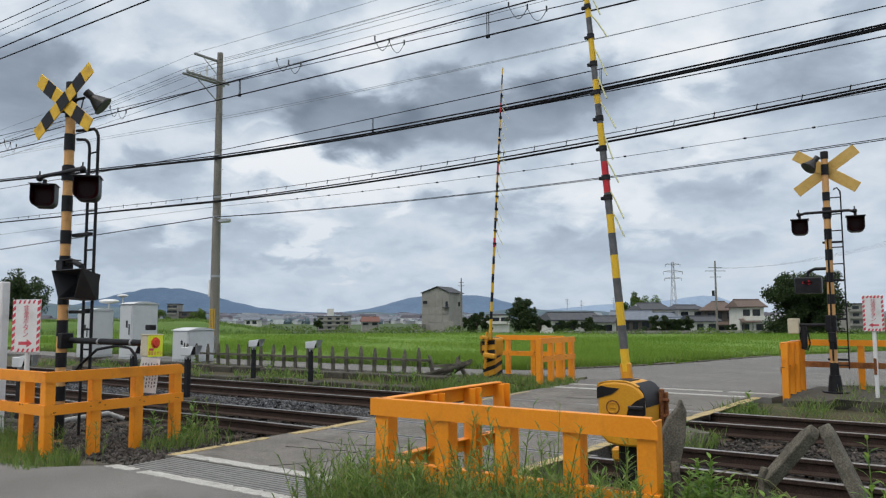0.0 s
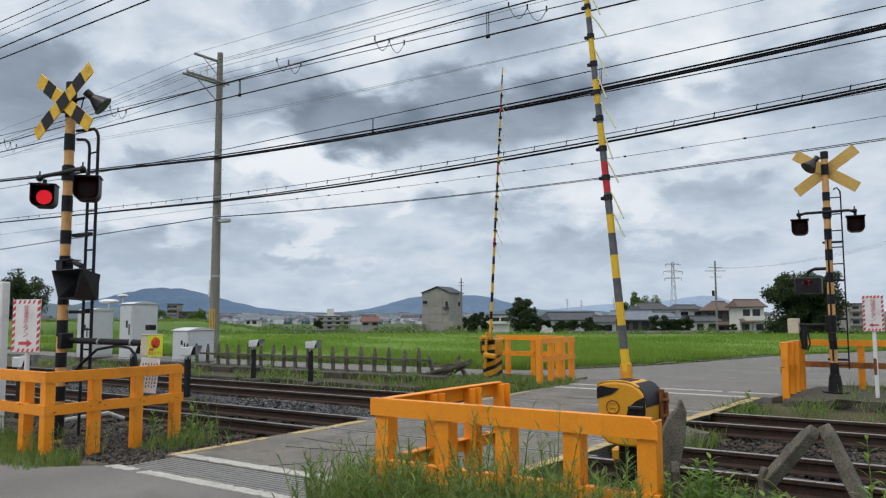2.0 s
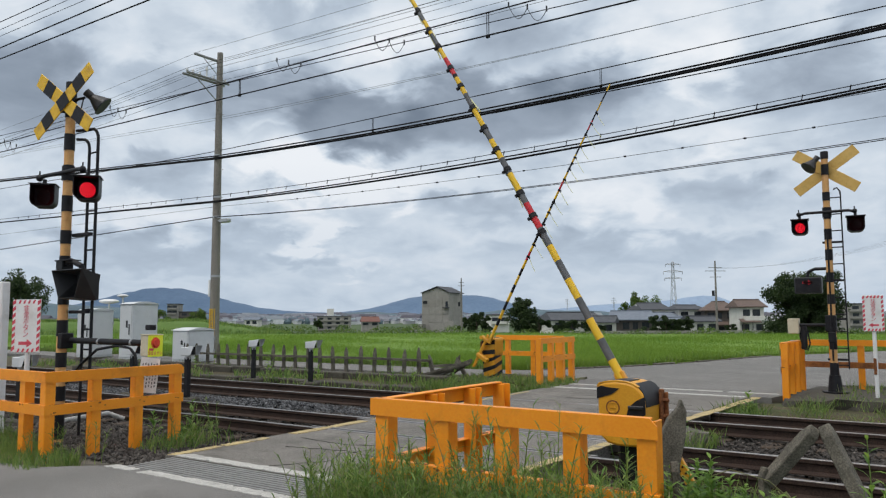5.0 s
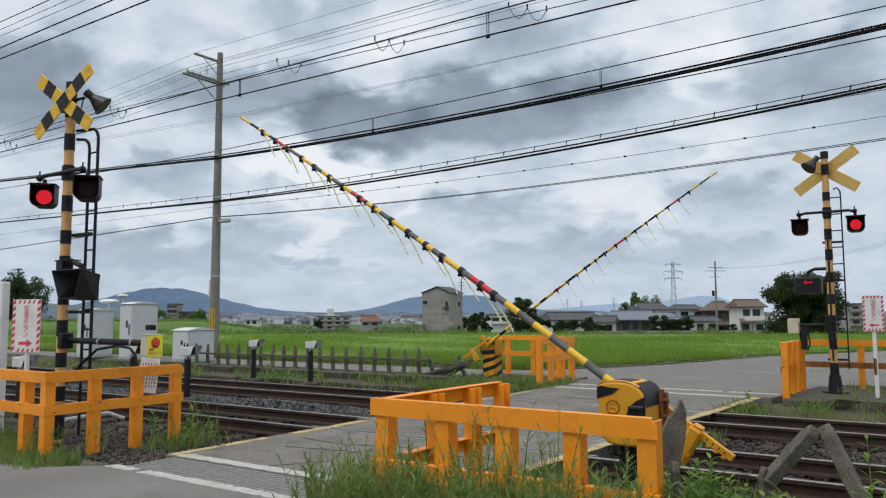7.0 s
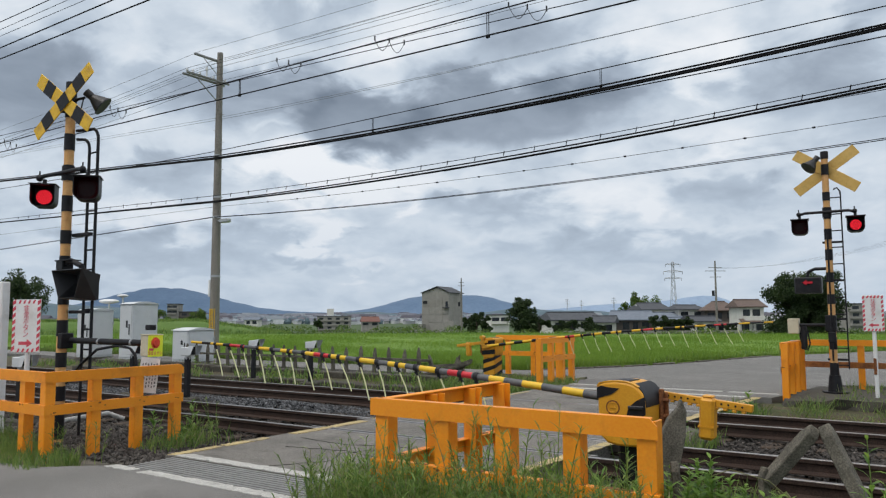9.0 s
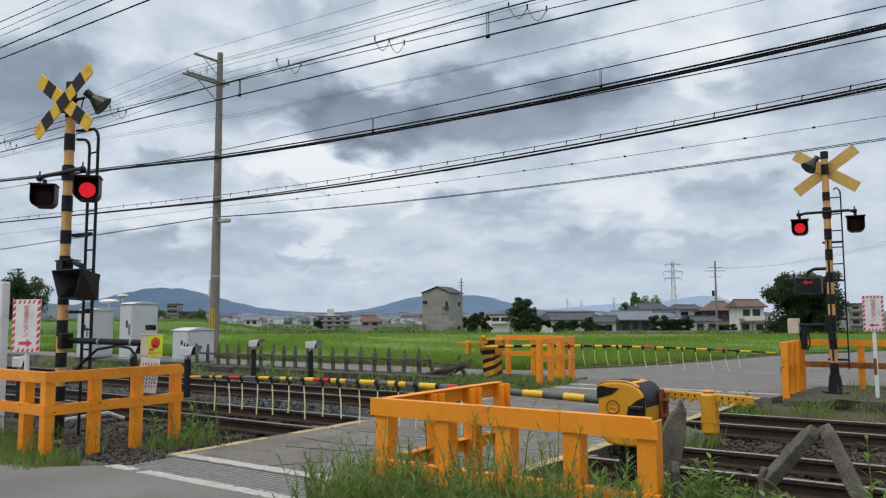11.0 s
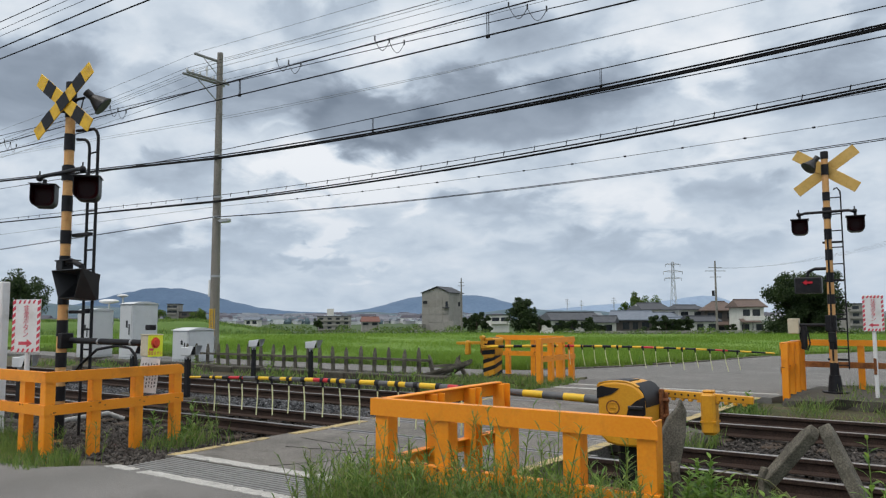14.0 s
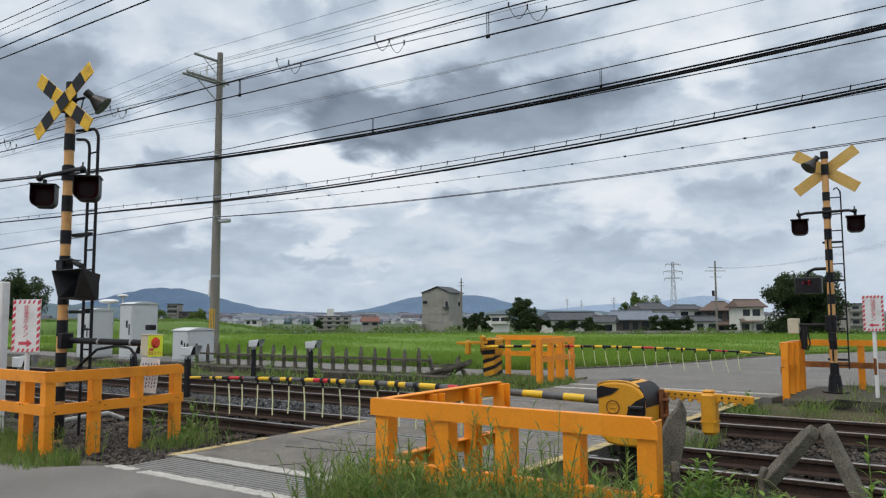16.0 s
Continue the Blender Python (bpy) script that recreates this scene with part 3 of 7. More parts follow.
# drain with a ribbed steel cover across the road
drain = thing("drain_cover", "ribbed steel drain cover across the worn road", "drain", pose(0, 0, 0), kind="structure")
s = Shape()
s.box((-6.86, 4.42, -0.25), (-3.8, 4.99, -0.03))
part("drain_channel", s, PALECON, drain, "pale concrete channel")
s = Shape()
s.box((-6.86, 4.425, -0.05), (-3.8, 4.985, -0.022))
part("cover_plate", s, SLOT, drain)
for i in range(9):
    s = Shape()
    s.box((-6.8, 4.45 + i * 0.06, -0.022), (-3.85, 4.478 + i * 0.06, 0.0), 0.004)
    part("rib", s, RIBSTEEL, drain)


# low kerb along the field's edge
kerb = thing("kerb", "low weathered concrete kerb along the field", "kerb", pose(0, 0, 0), kind="structure")
line = [(-9.6, 18.15), (-8.1, 20.5), (-7.25, 22.8), (-5.8, 28.6)]
for (ax, ay), (bx_, by_) in zip(line, line[1:]):
    k = int(math.hypot(bx_ - ax, by_ - ay) / 0.9)
    turn = math.degrees(math.atan2(by_ - ay, bx_ - ax))
    for q in range(k):
        f = (q + 0.5) / k
        s = Shape()
        s.box((-0.44, -0.07, -0.3), (0.44, 0.07, 0.03), 0.012)
        part("kerb_stone", s, CONCRETE, kerb).matrix_basis = pose(ax + (bx_ - ax) * f, ay + (by_ - ay) * f, rng.normal(0, 0.01), 0, 0, turn + rng.normal(0, 0.8))


# ---- railway tracks ----
def rail_profile(y, z):
    half = [(0.064, -0.153), (0.064, -0.142), (0.012, -0.118), (0.009, -0.055), (0.033, -0.036), (0.033, -0.006)]
    side = [(y + a, z + b) for a, b in half]
    return [(y - a, b) for a, b in [(p - y, q) for p, q in side]][::1] + side[::-1]


X0, X1 = -90.0, 60.0
for cy, lab in ((7.84, "rusty steel rail with polished head, track close to road"), (11.05, "rusty steel rail with polished head, second track")):
    for off, dz in ((-0.55, 0.0), (0.55, 0.0)):
        rail = thing("rail", lab, "rail", pose(0, cy + off, 0), "rails of the two tracks")
        prof = rail_profile(0, 0)
        s = Shape()
        s.prism([(X0, a, b) for a, b in prof], (X1 - X0, 0, 0))
        part("rail_body", s, RAILRUST, rail)
        s = Shape()
        s.box((X0, -0.030, -0.007), (X1, 0.030, 0.002), 0.003)
        part("rail_head", s, RAILTOP, rail, "polished running surface")
        # guard rail and groove on the crossing
        sg = -1 if off > 0 else 1
        s = Shape()
        s.box((-7.05, sg * 0.036, -0.02), (-3.3, sg * 0.085, 0.001))
        part("flange_groove", s, BLACK, rail, "dark flange groove")
        s = Shape()
        s.box((-7.2, sg * 0.086, -0.1), (-3.2, sg * 0.12, 0.003), 0.004)
        part("guard_rail", s, RAILTOP, rail, "worn steel guard strip")
    for i in range(64):
        x = -30 + i * 0.62
        if -7.3 < x < -3.1:
            continue
        s = Shape()
        s.box((-0.11, -1.0, -0.14), (0.11, 1.0, 0.0), 0.015)
        tagged(new("sleeper", s.mesh("sleeper", SLEEPER)), "dark weathered sleeper under the rails", "sleeper", "sleepers of the tracks").matrix_basis = pose(x, cy + rng.normal(0, 0.02), -0.185, 0, 0, rng.normal(0, 0.8))

bed = Shape()
for x0, x1 in ((-60, -7.0), (-3.25, 40)):
    n = 60
    for y0, y1, z0, z1 in ((6.1, 6.5, -0.30, -0.21), (6.5, 12.4, -0.21, -0.21), (12.4, 12.9, -0.21, -0.30)):
        bed.add([(x0, y0, z0), (x1, y0, z0), (x1, y1, z1), (x0, y1, z1)], [(0, 1, 2, 3)])
solid("ballast_bed", bed, BALLAST, "dark ballast bed under the tracks", "ballast", kind="structure")


def stones(count, xr, yr, z, size):
    x, y = rng.uniform(*xr, count), rng.uniform(*yr, count)
    base = np.array([(1, 0, 0), (-1, 0, 0), (0, 1, 0), (0, -1, 0), (0, 0, 1), (0, 0, -1)], float)
    tri = np.array([(0, 2, 4), (2, 1, 4), (1, 3, 4), (3, 0, 4), (2, 0, 5), (1, 2, 5), (3, 1, 5), (0, 3, 5)])
    a = rng.uniform(0, 6.28, count)
    s = size * rng.uniform(0.6, 1.5, (count, 3)) * np.array([1, 0.8, 0.6])
    p = base[None] * s[:, None] + rng.normal(0, 0.12, (count, 6, 3)) * size
    tilt = rng.normal(0, 0.5, (count, 1))
    p[:, :, 2] += p[:, :, 0] * tilt
    ca, sa = np.cos(a)[:, None], np.sin(a)[:, None]
    q = np.stack([p[:, :, 0] * ca - p[:, :, 1] * sa, p[:, :, 0] * sa + p[:, :, 1] * ca, p[:, :, 2]], 2)
    q += np.stack([x, y, z + rng.uniform(-0.3, 0.6, count) * size], 1)[:, None]
    return q.reshape(-1, 3), ((np.arange(count) * 6)[:, None, None] + tri[None]).reshape(-1, 3)


pts, tris = join([stones(15000, (-17, -7.05), (6.1, 12.7), -0.2, 0.030), stones(5000, (-30, -17), (6.3, 12.7), -0.2, 0.04),
                  stones(9000, (-3.2, 2.5), (6.2, 12.7), -0.2, 0.030), stones(6000, (-11.5, -7.05), (4.7, 6.2), -0.10, 0.030),
                  stones(3500, (-16, -7.1), (9.0, 9.9), -0.14, 0.03)])
x_, y_ = rng.uniform(-17, -7.05, 9500), rng.uniform(8.72, 10.25, 9500)
heap, tris2 = stones(9500, (0, 1), (0, 1), 0.0, 0.034)
heap = heap.reshape(-1, 6, 3)
heap[:, :, :2] += np.stack([x_, y_], 1)[:, None] - heap[:, :, :2].mean(1)[:, None]
heap[:, :, 2] += (-0.19 + 0.13 * np.clip(1 - np.abs(y_ - 9.5) / 0.75, 0, 1) * (0.8 + 0.3 * np.sin(x_ * 1.7)))[:, None]
cloud_of("ballast", heap.reshape(-1, 3), tris2, [STONEGREY], "heaped grey ballast stones between the two tracks", "ballast")
cloud_of("ballast", pts, tris, [STONE], "loose grey-brown ballast stones between the rails", "ballast")


# ---- orange guard fences ----
def fence(label, height, low, foot, arms, rusty=False):
    """arms: (axis, fixed coordinate, from, to, post places, side of the plates)."""
    f = thing("guard_fence", label, "fence", group="orange guard fences")
    for axis, fixed, a0, a1, posts, side in arms:
        def place(u, w, z):
            return (u, fixed + w, z) if axis == "x" else (fixed + w, u, z)
        for z0, z1, nm in ((height - 0.115, height, "top_rail"), (low, low + 0.11, "middle_rail")):
            s = Shape()
            cut = 0.045 if nm == "top_rail" else 0.004
            depth = Vector(place(0, side * 0.012, 0)) - Vector(place(0, 0, 0))
            s.prism([place(u, 0, z) for u, z in ((a0, z0), (a1, z0), (a1, z1 - cut), (a1 - cut, z1), (a0, z1))], depth)
            s.box(place(a0, 0, z1 - 0.012), place(a1 - cut, -side * 0.055, z1), 0.004)
            part(nm, s, RUSTPAINT if (nm == "middle_rail" and rusty) else ORANGE, f, "rust-brown rail with flaked paint" if (nm == "middle_rail" and rusty) else "")
            # bare rust along the lower lip, in broken runs
            if nm == "middle_rail" and not rusty:
                u = a0 + rng.uniform(0.05, 0.4)
                while u < a1 - 0.3:
                    w = rng.uniform(0.06, 0.26)
                    s = Shape()
                    s.box(place(u, -side * 0.002, z1 - 0.001), place(u + w, -side * rng.uniform(0.03, 0.05), z1 + 0.0025))
                    part("rust_patch", s, RUST, f, "bare rusty patch on the rail")
                    u += w + rng.uniform(0.08, 0.5)
        for u in posts:
            for k in range(3):
                q, zc, r = u + rng.uniform(-0.10, 0.10), low + rng.uniform(0.012, 0.10), rng.uniform(0.006, 0.020)
                if not a0 + 0.04 < q < a1 - 0.04:
                    continue
                chip = [place(q + r * rng.uniform(0.5, 1.2) * math.cos(a), side * 0.0125, zc + 0.6 * r * rng.uniform(0.4, 1.3) * math.sin(a)) for a in [math.pi * i / 3.5 for i in range(7)]]
                part("rust_chip", Shape().prism(chip, Vector(place(0, side * 0.0015, 0)) - Vector(place(0, 0, 0))), RUST, f, "bare rusty chip in the paint")
            s = Shape()
            w0 = -side * 0.002
            s.box(place(u - 0.055, w0, foot), place(u + 0.055, w0 - side * 0.012, height - 0.015), 0.003)
            s.box(place(u - 0.055, w0 - side * 0.012, foot), place(u - 0.043, w0 - side * 0.11, height - 0.015), 0.003)
            s.box(place(u + 0.043, w0 - side * 0.012, foot), place(u + 0.055, w0 - side * 0.11, height - 0.015), 0.003)
            part("post", s, ORANGE, f)
    return f


fence("orange steel guard fence in tall grass beside the barrier machine", 0.86, 0.34, -0.05,
      [("x", 4.13, -3.46, -1.43, (-3.37, -2.87, -2.41, -1.95, -1.50), -1), ("y", -3.41, 4.14, 5.80, (4.75, 5.28, 5.74), -1)])
fence("orange steel guard fence with a chamfered corner by the signal post", 0.85, 0.39, -0.12,
      [("y", -8.10, 4.30, 6.03, (4.37, 4.90, 5.43, 5.96), 1), ("x", 4.32, -11.5, -8.11, (-8.6, -9.4, -10.4), -1)])
fence("orange steel guard fence at the far barrier machine", 0.97, 0.48, -0.05,
      [("y", -7.30, 14.1, 15.75, (14.16, 14.68, 15.2, 15.68), 1), ("x", 16.2, -9.6, -7.75, (-9.3, -8.6, -7.95), -1)])
fence("orange steel guard fence beside the far signal post", 0.95, 0.42, -0.05,
      [("y", -2.72, 14.2, 15.9, (14.26, 14.8, 15.3, 15.8), -1), ("x", 16.3, -2.7, 3.5, (-2.2, -1.72, -0.8, 0.2, 1.2, 2.2), -1)], True)


# ---- crossing barriers ----
def barrier(label, at, pivot, rest, drop, bands, hang, bright):
    """Machine with a striped arm along -x of its own space, hung below the pivot by drop; returns the arm and its pieces."""
    b = thing("crossing_barrier", label, "barrier", at)
    y0, y1 = -0.46, -0.07
    s = Shape()
    s.box((0.06, y0 + 0.10, -0.1), (0.24, y1 - 0.10, 0.50), 0.02)
    s.box((0.0, y0 + 0.04, -0.12), (0.30, y1 - 0.04, 0.04), 0.02)
    if bright:
        part("pedestal", s, BLACK, b, "black pedestal")
    else:
        s = Shape()
        s.box((-0.02, y0 + 0.02, -0.1), (0.29, y1 - 0.02, 0.52), 0.02)
        part("pedestal", s, AMBER, b, "yellow pedestal with black slanted stripes")
        for z in (0.0, 0.22, 0.42):
            s = Shape()
            s.prism([(-0.022, y1 - 0.022, z), (0.292, y1 - 0.022, z - 0.10), (0.292, y1 - 0.022, z - 0.01), (-0.022, y1 - 0.022, z + 0.09)], (0, 0.005, 0))
            part("black_stripe", s, BLACK, b)
            s = Shape()
            s.prism([(-0.022, y0 + 0.02, z + 0.10), (-0.022, y1 - 0.02, z), (-0.022, y1 - 0.02, z + 0.09), (-0.022, y0 + 0.02, z + 0.19)], (-0.004, 0, 0))
            part("black_stripe", s, BLACK, b)
    s = Shape()
    cover = [(-0.05, 0.845), (-0.052, 0.885), (-0.035, 0.912), (0.02, 0.926), (0.10, 0.932), (0.17, 0.928), (0.22, 0.915), (0.262, 0.892), (0.295, 0.855), (0.314, 0.805), (0.318, 0.75)]
    low = [(0.315, 0.60), (0.30, 0.52), (0.27, 0.475), (0.235, 0.46), (0.10, 0.46), (0.02, 0.475), (-0.03, 0.52), (-0.05, 0.60)]
    s.prism([(x, y0, z) for x, z in low[::-1] + cover[::-1]], (0, y1 - y0, 0))
    body = part("case", s, AMBER, b, "scuffed yellow machine case", smooth=True)
    bv = body.modifiers.new("soft_edges", "BEVEL")
    bv.width, bv.segments, bv.limit_method, bv.angle_limit = 0.018, 3, "ANGLE", radians(50)

    def wrap(points, d, ya, yb):
        """A thin shell lying d proud of part of the cover's outline."""
        q = Shape()
        cx, cz = 0.13, 0.70
        out = [(cx + (x - cx) * (1 + d), cz + (z - cz) * (1 + d)) for x, z in points]
        q.prism([(x, ya, z) for x, z in out] + [(x, ya, z) for x, z in reversed(points)], (0, yb - ya, 0))
        return q

    # rim of the cover, black stripes wrapped over its shoulder and its top
    part("lid", wrap(cover[1:8], 0.035, y0 + 0.004, y0 + 0.05), AMBER, b)
    part("black_stripe", wrap(cover[6:11], 0.022, y0 + 0.02, y1 + 0.004), BLACK, b, smooth=True)
    part("black_stripe", wrap(cover[3:6], 0.022, y0 + 0.06, y0 + 0.30), BLACK, b)
    s = Shape()
    s.prism([(-0.054, y0 - 0.004, 0.80), (0.06, y0 - 0.004, 0.835), (0.125, y0 - 0.004, 0.882), (0.03, y0 - 0.004, 0.888), (-0.02, y0 - 0.004, 0.898), (-0.054, y0 - 0.004, 0.88)], (0, 0.012, 0))
    part("black_stripe", s, BLACK, b)
    s = Shape()
    s.prism([(0.165, y0 - 0.004, 0.64), (0.19, y0 - 0.004, 0.745), (0.255, y0 - 0.004, 0.80), (0.318, y0 - 0.004, 0.83), (0.318, y0 - 0.004, 0.70), (0.25, y0 - 0.004, 0.66)], (0, 0.012, 0))
    part("black_stripe", s, BLACK, b)
    part("latch", Shape().box((0.19, y0 - 0.02, 0.735), (0.31, y0 - 0.002, 0.762), 0.006), DARKGREY, b, "dark latch bar")
    s = Shape()
    for k, (ox, oz) in enumerate(((0, 0.035), (0.0, 0.0), (0.0, -0.035))):
        s.box((0.048 + ox, y0 - 0.006, 0.736 + oz), (0.092 + ox, y0 - 0.002, 0.744 + oz), 0.001)
    part("cast_mark", s, AMBER, b)
    for z in (0.50, 0.72):
        s = Shape()
        s.prism([(-0.045, y1 + 0.001, z + 0.06), (0.30, y1 + 0.001, z + 0.03), (0.30, y1 + 0.001, z + 0.13), (-0.045, y1 + 0.001, z + 0.16)], (0, 0.005, 0))
        part("black_stripe", s, BLACK, b)
    if bright:
        part("pedestal_stripe", Shape().prism([(0.058, y1 - 0.098, 0.18), (0.242, y1 - 0.098, 0.28), (0.242, y1 - 0.098, 0.40), (0.058, y1 - 0.098, 0.30)], (0, 0.005, 0)), AMBER, b)
    s = Shape()
    for i in range(20):
        a0, a1 = 2 * math.pi * i / 20, 2 * math.pi * (i + 1) / 20
        c = (0.07, y0 - 0.003, 0.74)
        s.add([(c[0] + r * math.cos(a), c[1], c[2] + r * math.sin(a)) for r, a in ((0.055, a0), (0.055, a1), (0.045, a1), (0.045, a0))], [(0, 1, 2, 3)])
    part("round_mark", s, RUST, b, "worn round embossed mark")
    s = Shape()
    s.box((0.32, y1 - 0.10, 0.52), (0.345, y1 - 0.03, 0.865), 0.008)
    s.box((0.345, y1 - 0.05, 0.56), (0.375, y1 - 0.03, 0.84), 0.006)
    for q in (0.58, 0.66, 0.78):
        s.rod((0.34, y1 - 0.075, q), (0.39, y1 - 0.075, q), 0.014, n=8)
    part("side_bracket", s, RUST, b, "rusty steel bracket")
    arm = new("arm", None)
    arm.parent = b
    arm.empty_display_size = 0.1
    s = Shape()
    s.rod((0, -0.08, 0), (0, 0.05, 0), 0.045, n=16)
    s.box((-0.20, -0.03, -drop - 0.042), (0.03, 0.03, -drop + 0.042), 0.01)
    s.box((-0.035, -0.03, -drop), (0.035, 0.03, 0.03), 0.01)
    keep = pose(pivot[0], 0, pivot[1], 0, rest, 0).inverted() @ pose(0, 0, 0.81, 0, -1, 0)
    part("hub", s, AMBER, arm, "yellow pivot bracket")
    # counterweight bar and block
    s = Shape()
    s.box((0.12, -0.02, -0.03), (0.97, 0.02, 0.026), 0.005)
    for i in range(10):
        s.box((0.30 + i * 0.066, -0.02, -0.048), (0.33 + i * 0.066, 0.02, -0.03), 0.003)
    part("weight_bar", s, AMBER, arm).matrix_basis = keep @ pose(0, 0, 0.02, 0, 2.6, 0)
    s = Shape()
    for i in range(14):
        s.rod((0.25 + i * 0.05, -0.024, 0.0), (0.25 + i * 0.05, -0.019, 0.0), 0.008, n=8)
    part("bar_hole", s, BLACK, arm).matrix_basis = keep @ pose(0, 0, 0.02, 0, 2.6, 0)
    s = Shape()
    s.box((0.595, -0.06, -0.29), (0.705, 0.06, 0.02), 0.02)
    s.box((0.61, -0.045, 0.02), (0.69, 0.045, 0.04), 0.01)
    s.box((0.592, -0.063, -0.20), (0.708, 0.063, -0.185))
    part("counterweight", s, AMBER, arm, "scuffed yellow counterweight").matrix_basis = keep
    # tapered banded tube; each band is keyed, so that the arm droops as it comes down
    inks = {"y": BRIGHT if bright else YELLOW, "g": GREYTAPE, "k": BLACK, "r": REDTAPE}
    length = bands[-1][0]
    pieces, strips = [], []
    a = 0.13
    for c, ink in bands:
        r0, r1 = (0.036 - 0.022 * q / length for q in (a, c))
        s = Shape()
        s.rod(((c - a) / 2, 0, 0), ((a - c) / 2, 0, 0), r0, r1, 12)
        pieces.append((part("band", s, inks[ink], arm, smooth=True), (a + c) / 2))
        a = c
    for i, q in enumerate(hang):
        r = 0.038 - 0.022 * q / length
        s = Shape()
        s.rod((-0.021, 0, 0), (0.021, 0, 0), r + 0.005, n=12)
        s.box((-0.014, -0.012, -r - 0.03), (0.014, 0.012, -r + 0.004), 0.004)
        pieces.append((part("strap", s, BLACK, arm), q))
        s = Shape()
        ln = 0.29 + 0.03 * math.sin(i * 2.3)
        s.tube([(0, 0, 0), (0.004, 0, -0.05)], 0.012, 6, k=1)
        s.tube([(0.004, 0, -0.045), (0.012, 0, -0.05 - 0.5 * ln), (0.004, 0, -0.08 - ln)], 0.0072, 6)
        strips.append((part("strip", s, [STRIP, BLACK], arm, "hanging yellow-white plastic strip"), q, r, i))
    return arm, strips, pieces


near_at = pose(-2.30, 5.92, 0)
NEAR_PIVOT, FAR_PIVOT = (0.146, 0.857), (0.257, 0.936)
near_arm, near_strips, near_pieces = barrier(
    "yellow and black barrier machine with long striped arm beside fence", near_at, NEAR_PIVOT, 1.8, 0.131,
    [(0.31, "y"), (0.50, "g"), (0.69, "y"), (0.885, "g"), (1.077, "y"), (1.26, "g"), (1.415, "y"), (1.60, "g"), (1.865, "r"), (1.98, "g"), (2.195, "y"), (2.365, "g"),
     (2.58, "y"), (2.745, "g"), (2.95, "y"), (3.136, "g"), (3.34, "y"), (3.38, "k"), (3.59, "r"), (3.714, "y"), (3.909, "g"), (4.092, "y"), (4.27, "g"), (4.481, "y"),
     (4.69, "g"), (4.939, "r"), (5.058, "k"), (5.281, "y"), (5.44, "k"), (5.65, "y")],
    [1.56, 1.73, 1.98, 2.242, 2.468, 2.724, 2.968, 3.237, 3.467, 3.748, 3.969, 4.234, 4.462, 4.726, 4.959, 5.199], True)
far_at = pose(-9.13, 15.2, 0, 0, 0, 180)
far_arm, far_strips, far_pieces = barrier(
    "far barrier machine with black and yellow stripes and a striped arm", far_at, FAR_PIVOT, 2.4, 0.22,
    [(0.44, "y"), (0.62, "k"), (0.84, "y"), (1.06, "k"), (1.29, "y"), (1.49, "k"), (1.72, "y"), (1.90, "k"), (2.11, "y"), (2.33, "r"), (2.54, "y"), (2.74, "k"),
     (2.97, "y"), (3.17, "k"), (3.40, "y"), (3.63, "k"), (3.81, "y"), (4.07, "r"), (4.28, "y"), (4.53, "k"), (4.71, "y"), (4.92, "k"), (5.127, "y"), (5.287, "k"),
     (5.52, "r"), (5.747, "k"), (5.95, "y"), (6.20, "k"), (6.36, "y")],
    [2.2, 2.504, 2.776, 3.017, 3.304, 3.549, 3.849, 4.108, 4.361, 4.644, 4.899, 5.181, 5.446, 5.696], False)


NEAR_ANGLES = [(0, 85.18), (2.9, 85.18), (3.2, 83.73), (3.5, 80.54), (4.0, 73.9), (4.2, 71.25), (5.3, 57.1), (6.5, 41.0), (7.0, 34.3), (7.5, 27.83), (8.0, 20.96), (8.5, 13.56), (9.0, 6.17), (9.2, 3.41), (9.4, 1.53), (9.7, 1.93), (16, 1.83)]
FAR_ANGLES = [(0, 86.42), (2.9, 86.42), (3.2, 84.7), (3.5, 81.26), (4.0, 75.14), (4.2, 72.55), (5.3, 58.12), (6.5, 42.15), (7.0, 35.17), (7.5, 28.47), (8.0, 21.78), (8.5, 14.93), (9.0, 7.7), (9.2, 4.81), (9.45, 2.2), (9.8, 2.59), (16, 2.4)]
SWAY = [(0, 26), (2.9, 26), (3.2, 28), (3.5, 30), (4.0, 32), (4.2, 32), (5.3, 34), (6.5, 36), (7.0, 36), (7.5, 33), (8.0, 24), (8.5, 16), (9.0, 22), (9.2, 25),
        (9.4, 14), (9.7, -9), (10.1, 7), (10.6, -4), (11.2, 3), (12.0, -1), (13.0, 0.5), (16, 0.5)]


def between(rows, t):
    for (t0, a0), (t1, a1) in zip(rows, rows[1:]):
        if t <= t1:
            return a0 + (a1 - a0) * max(t - t0, 0) / (t1 - t0)
    return rows[-1][1]


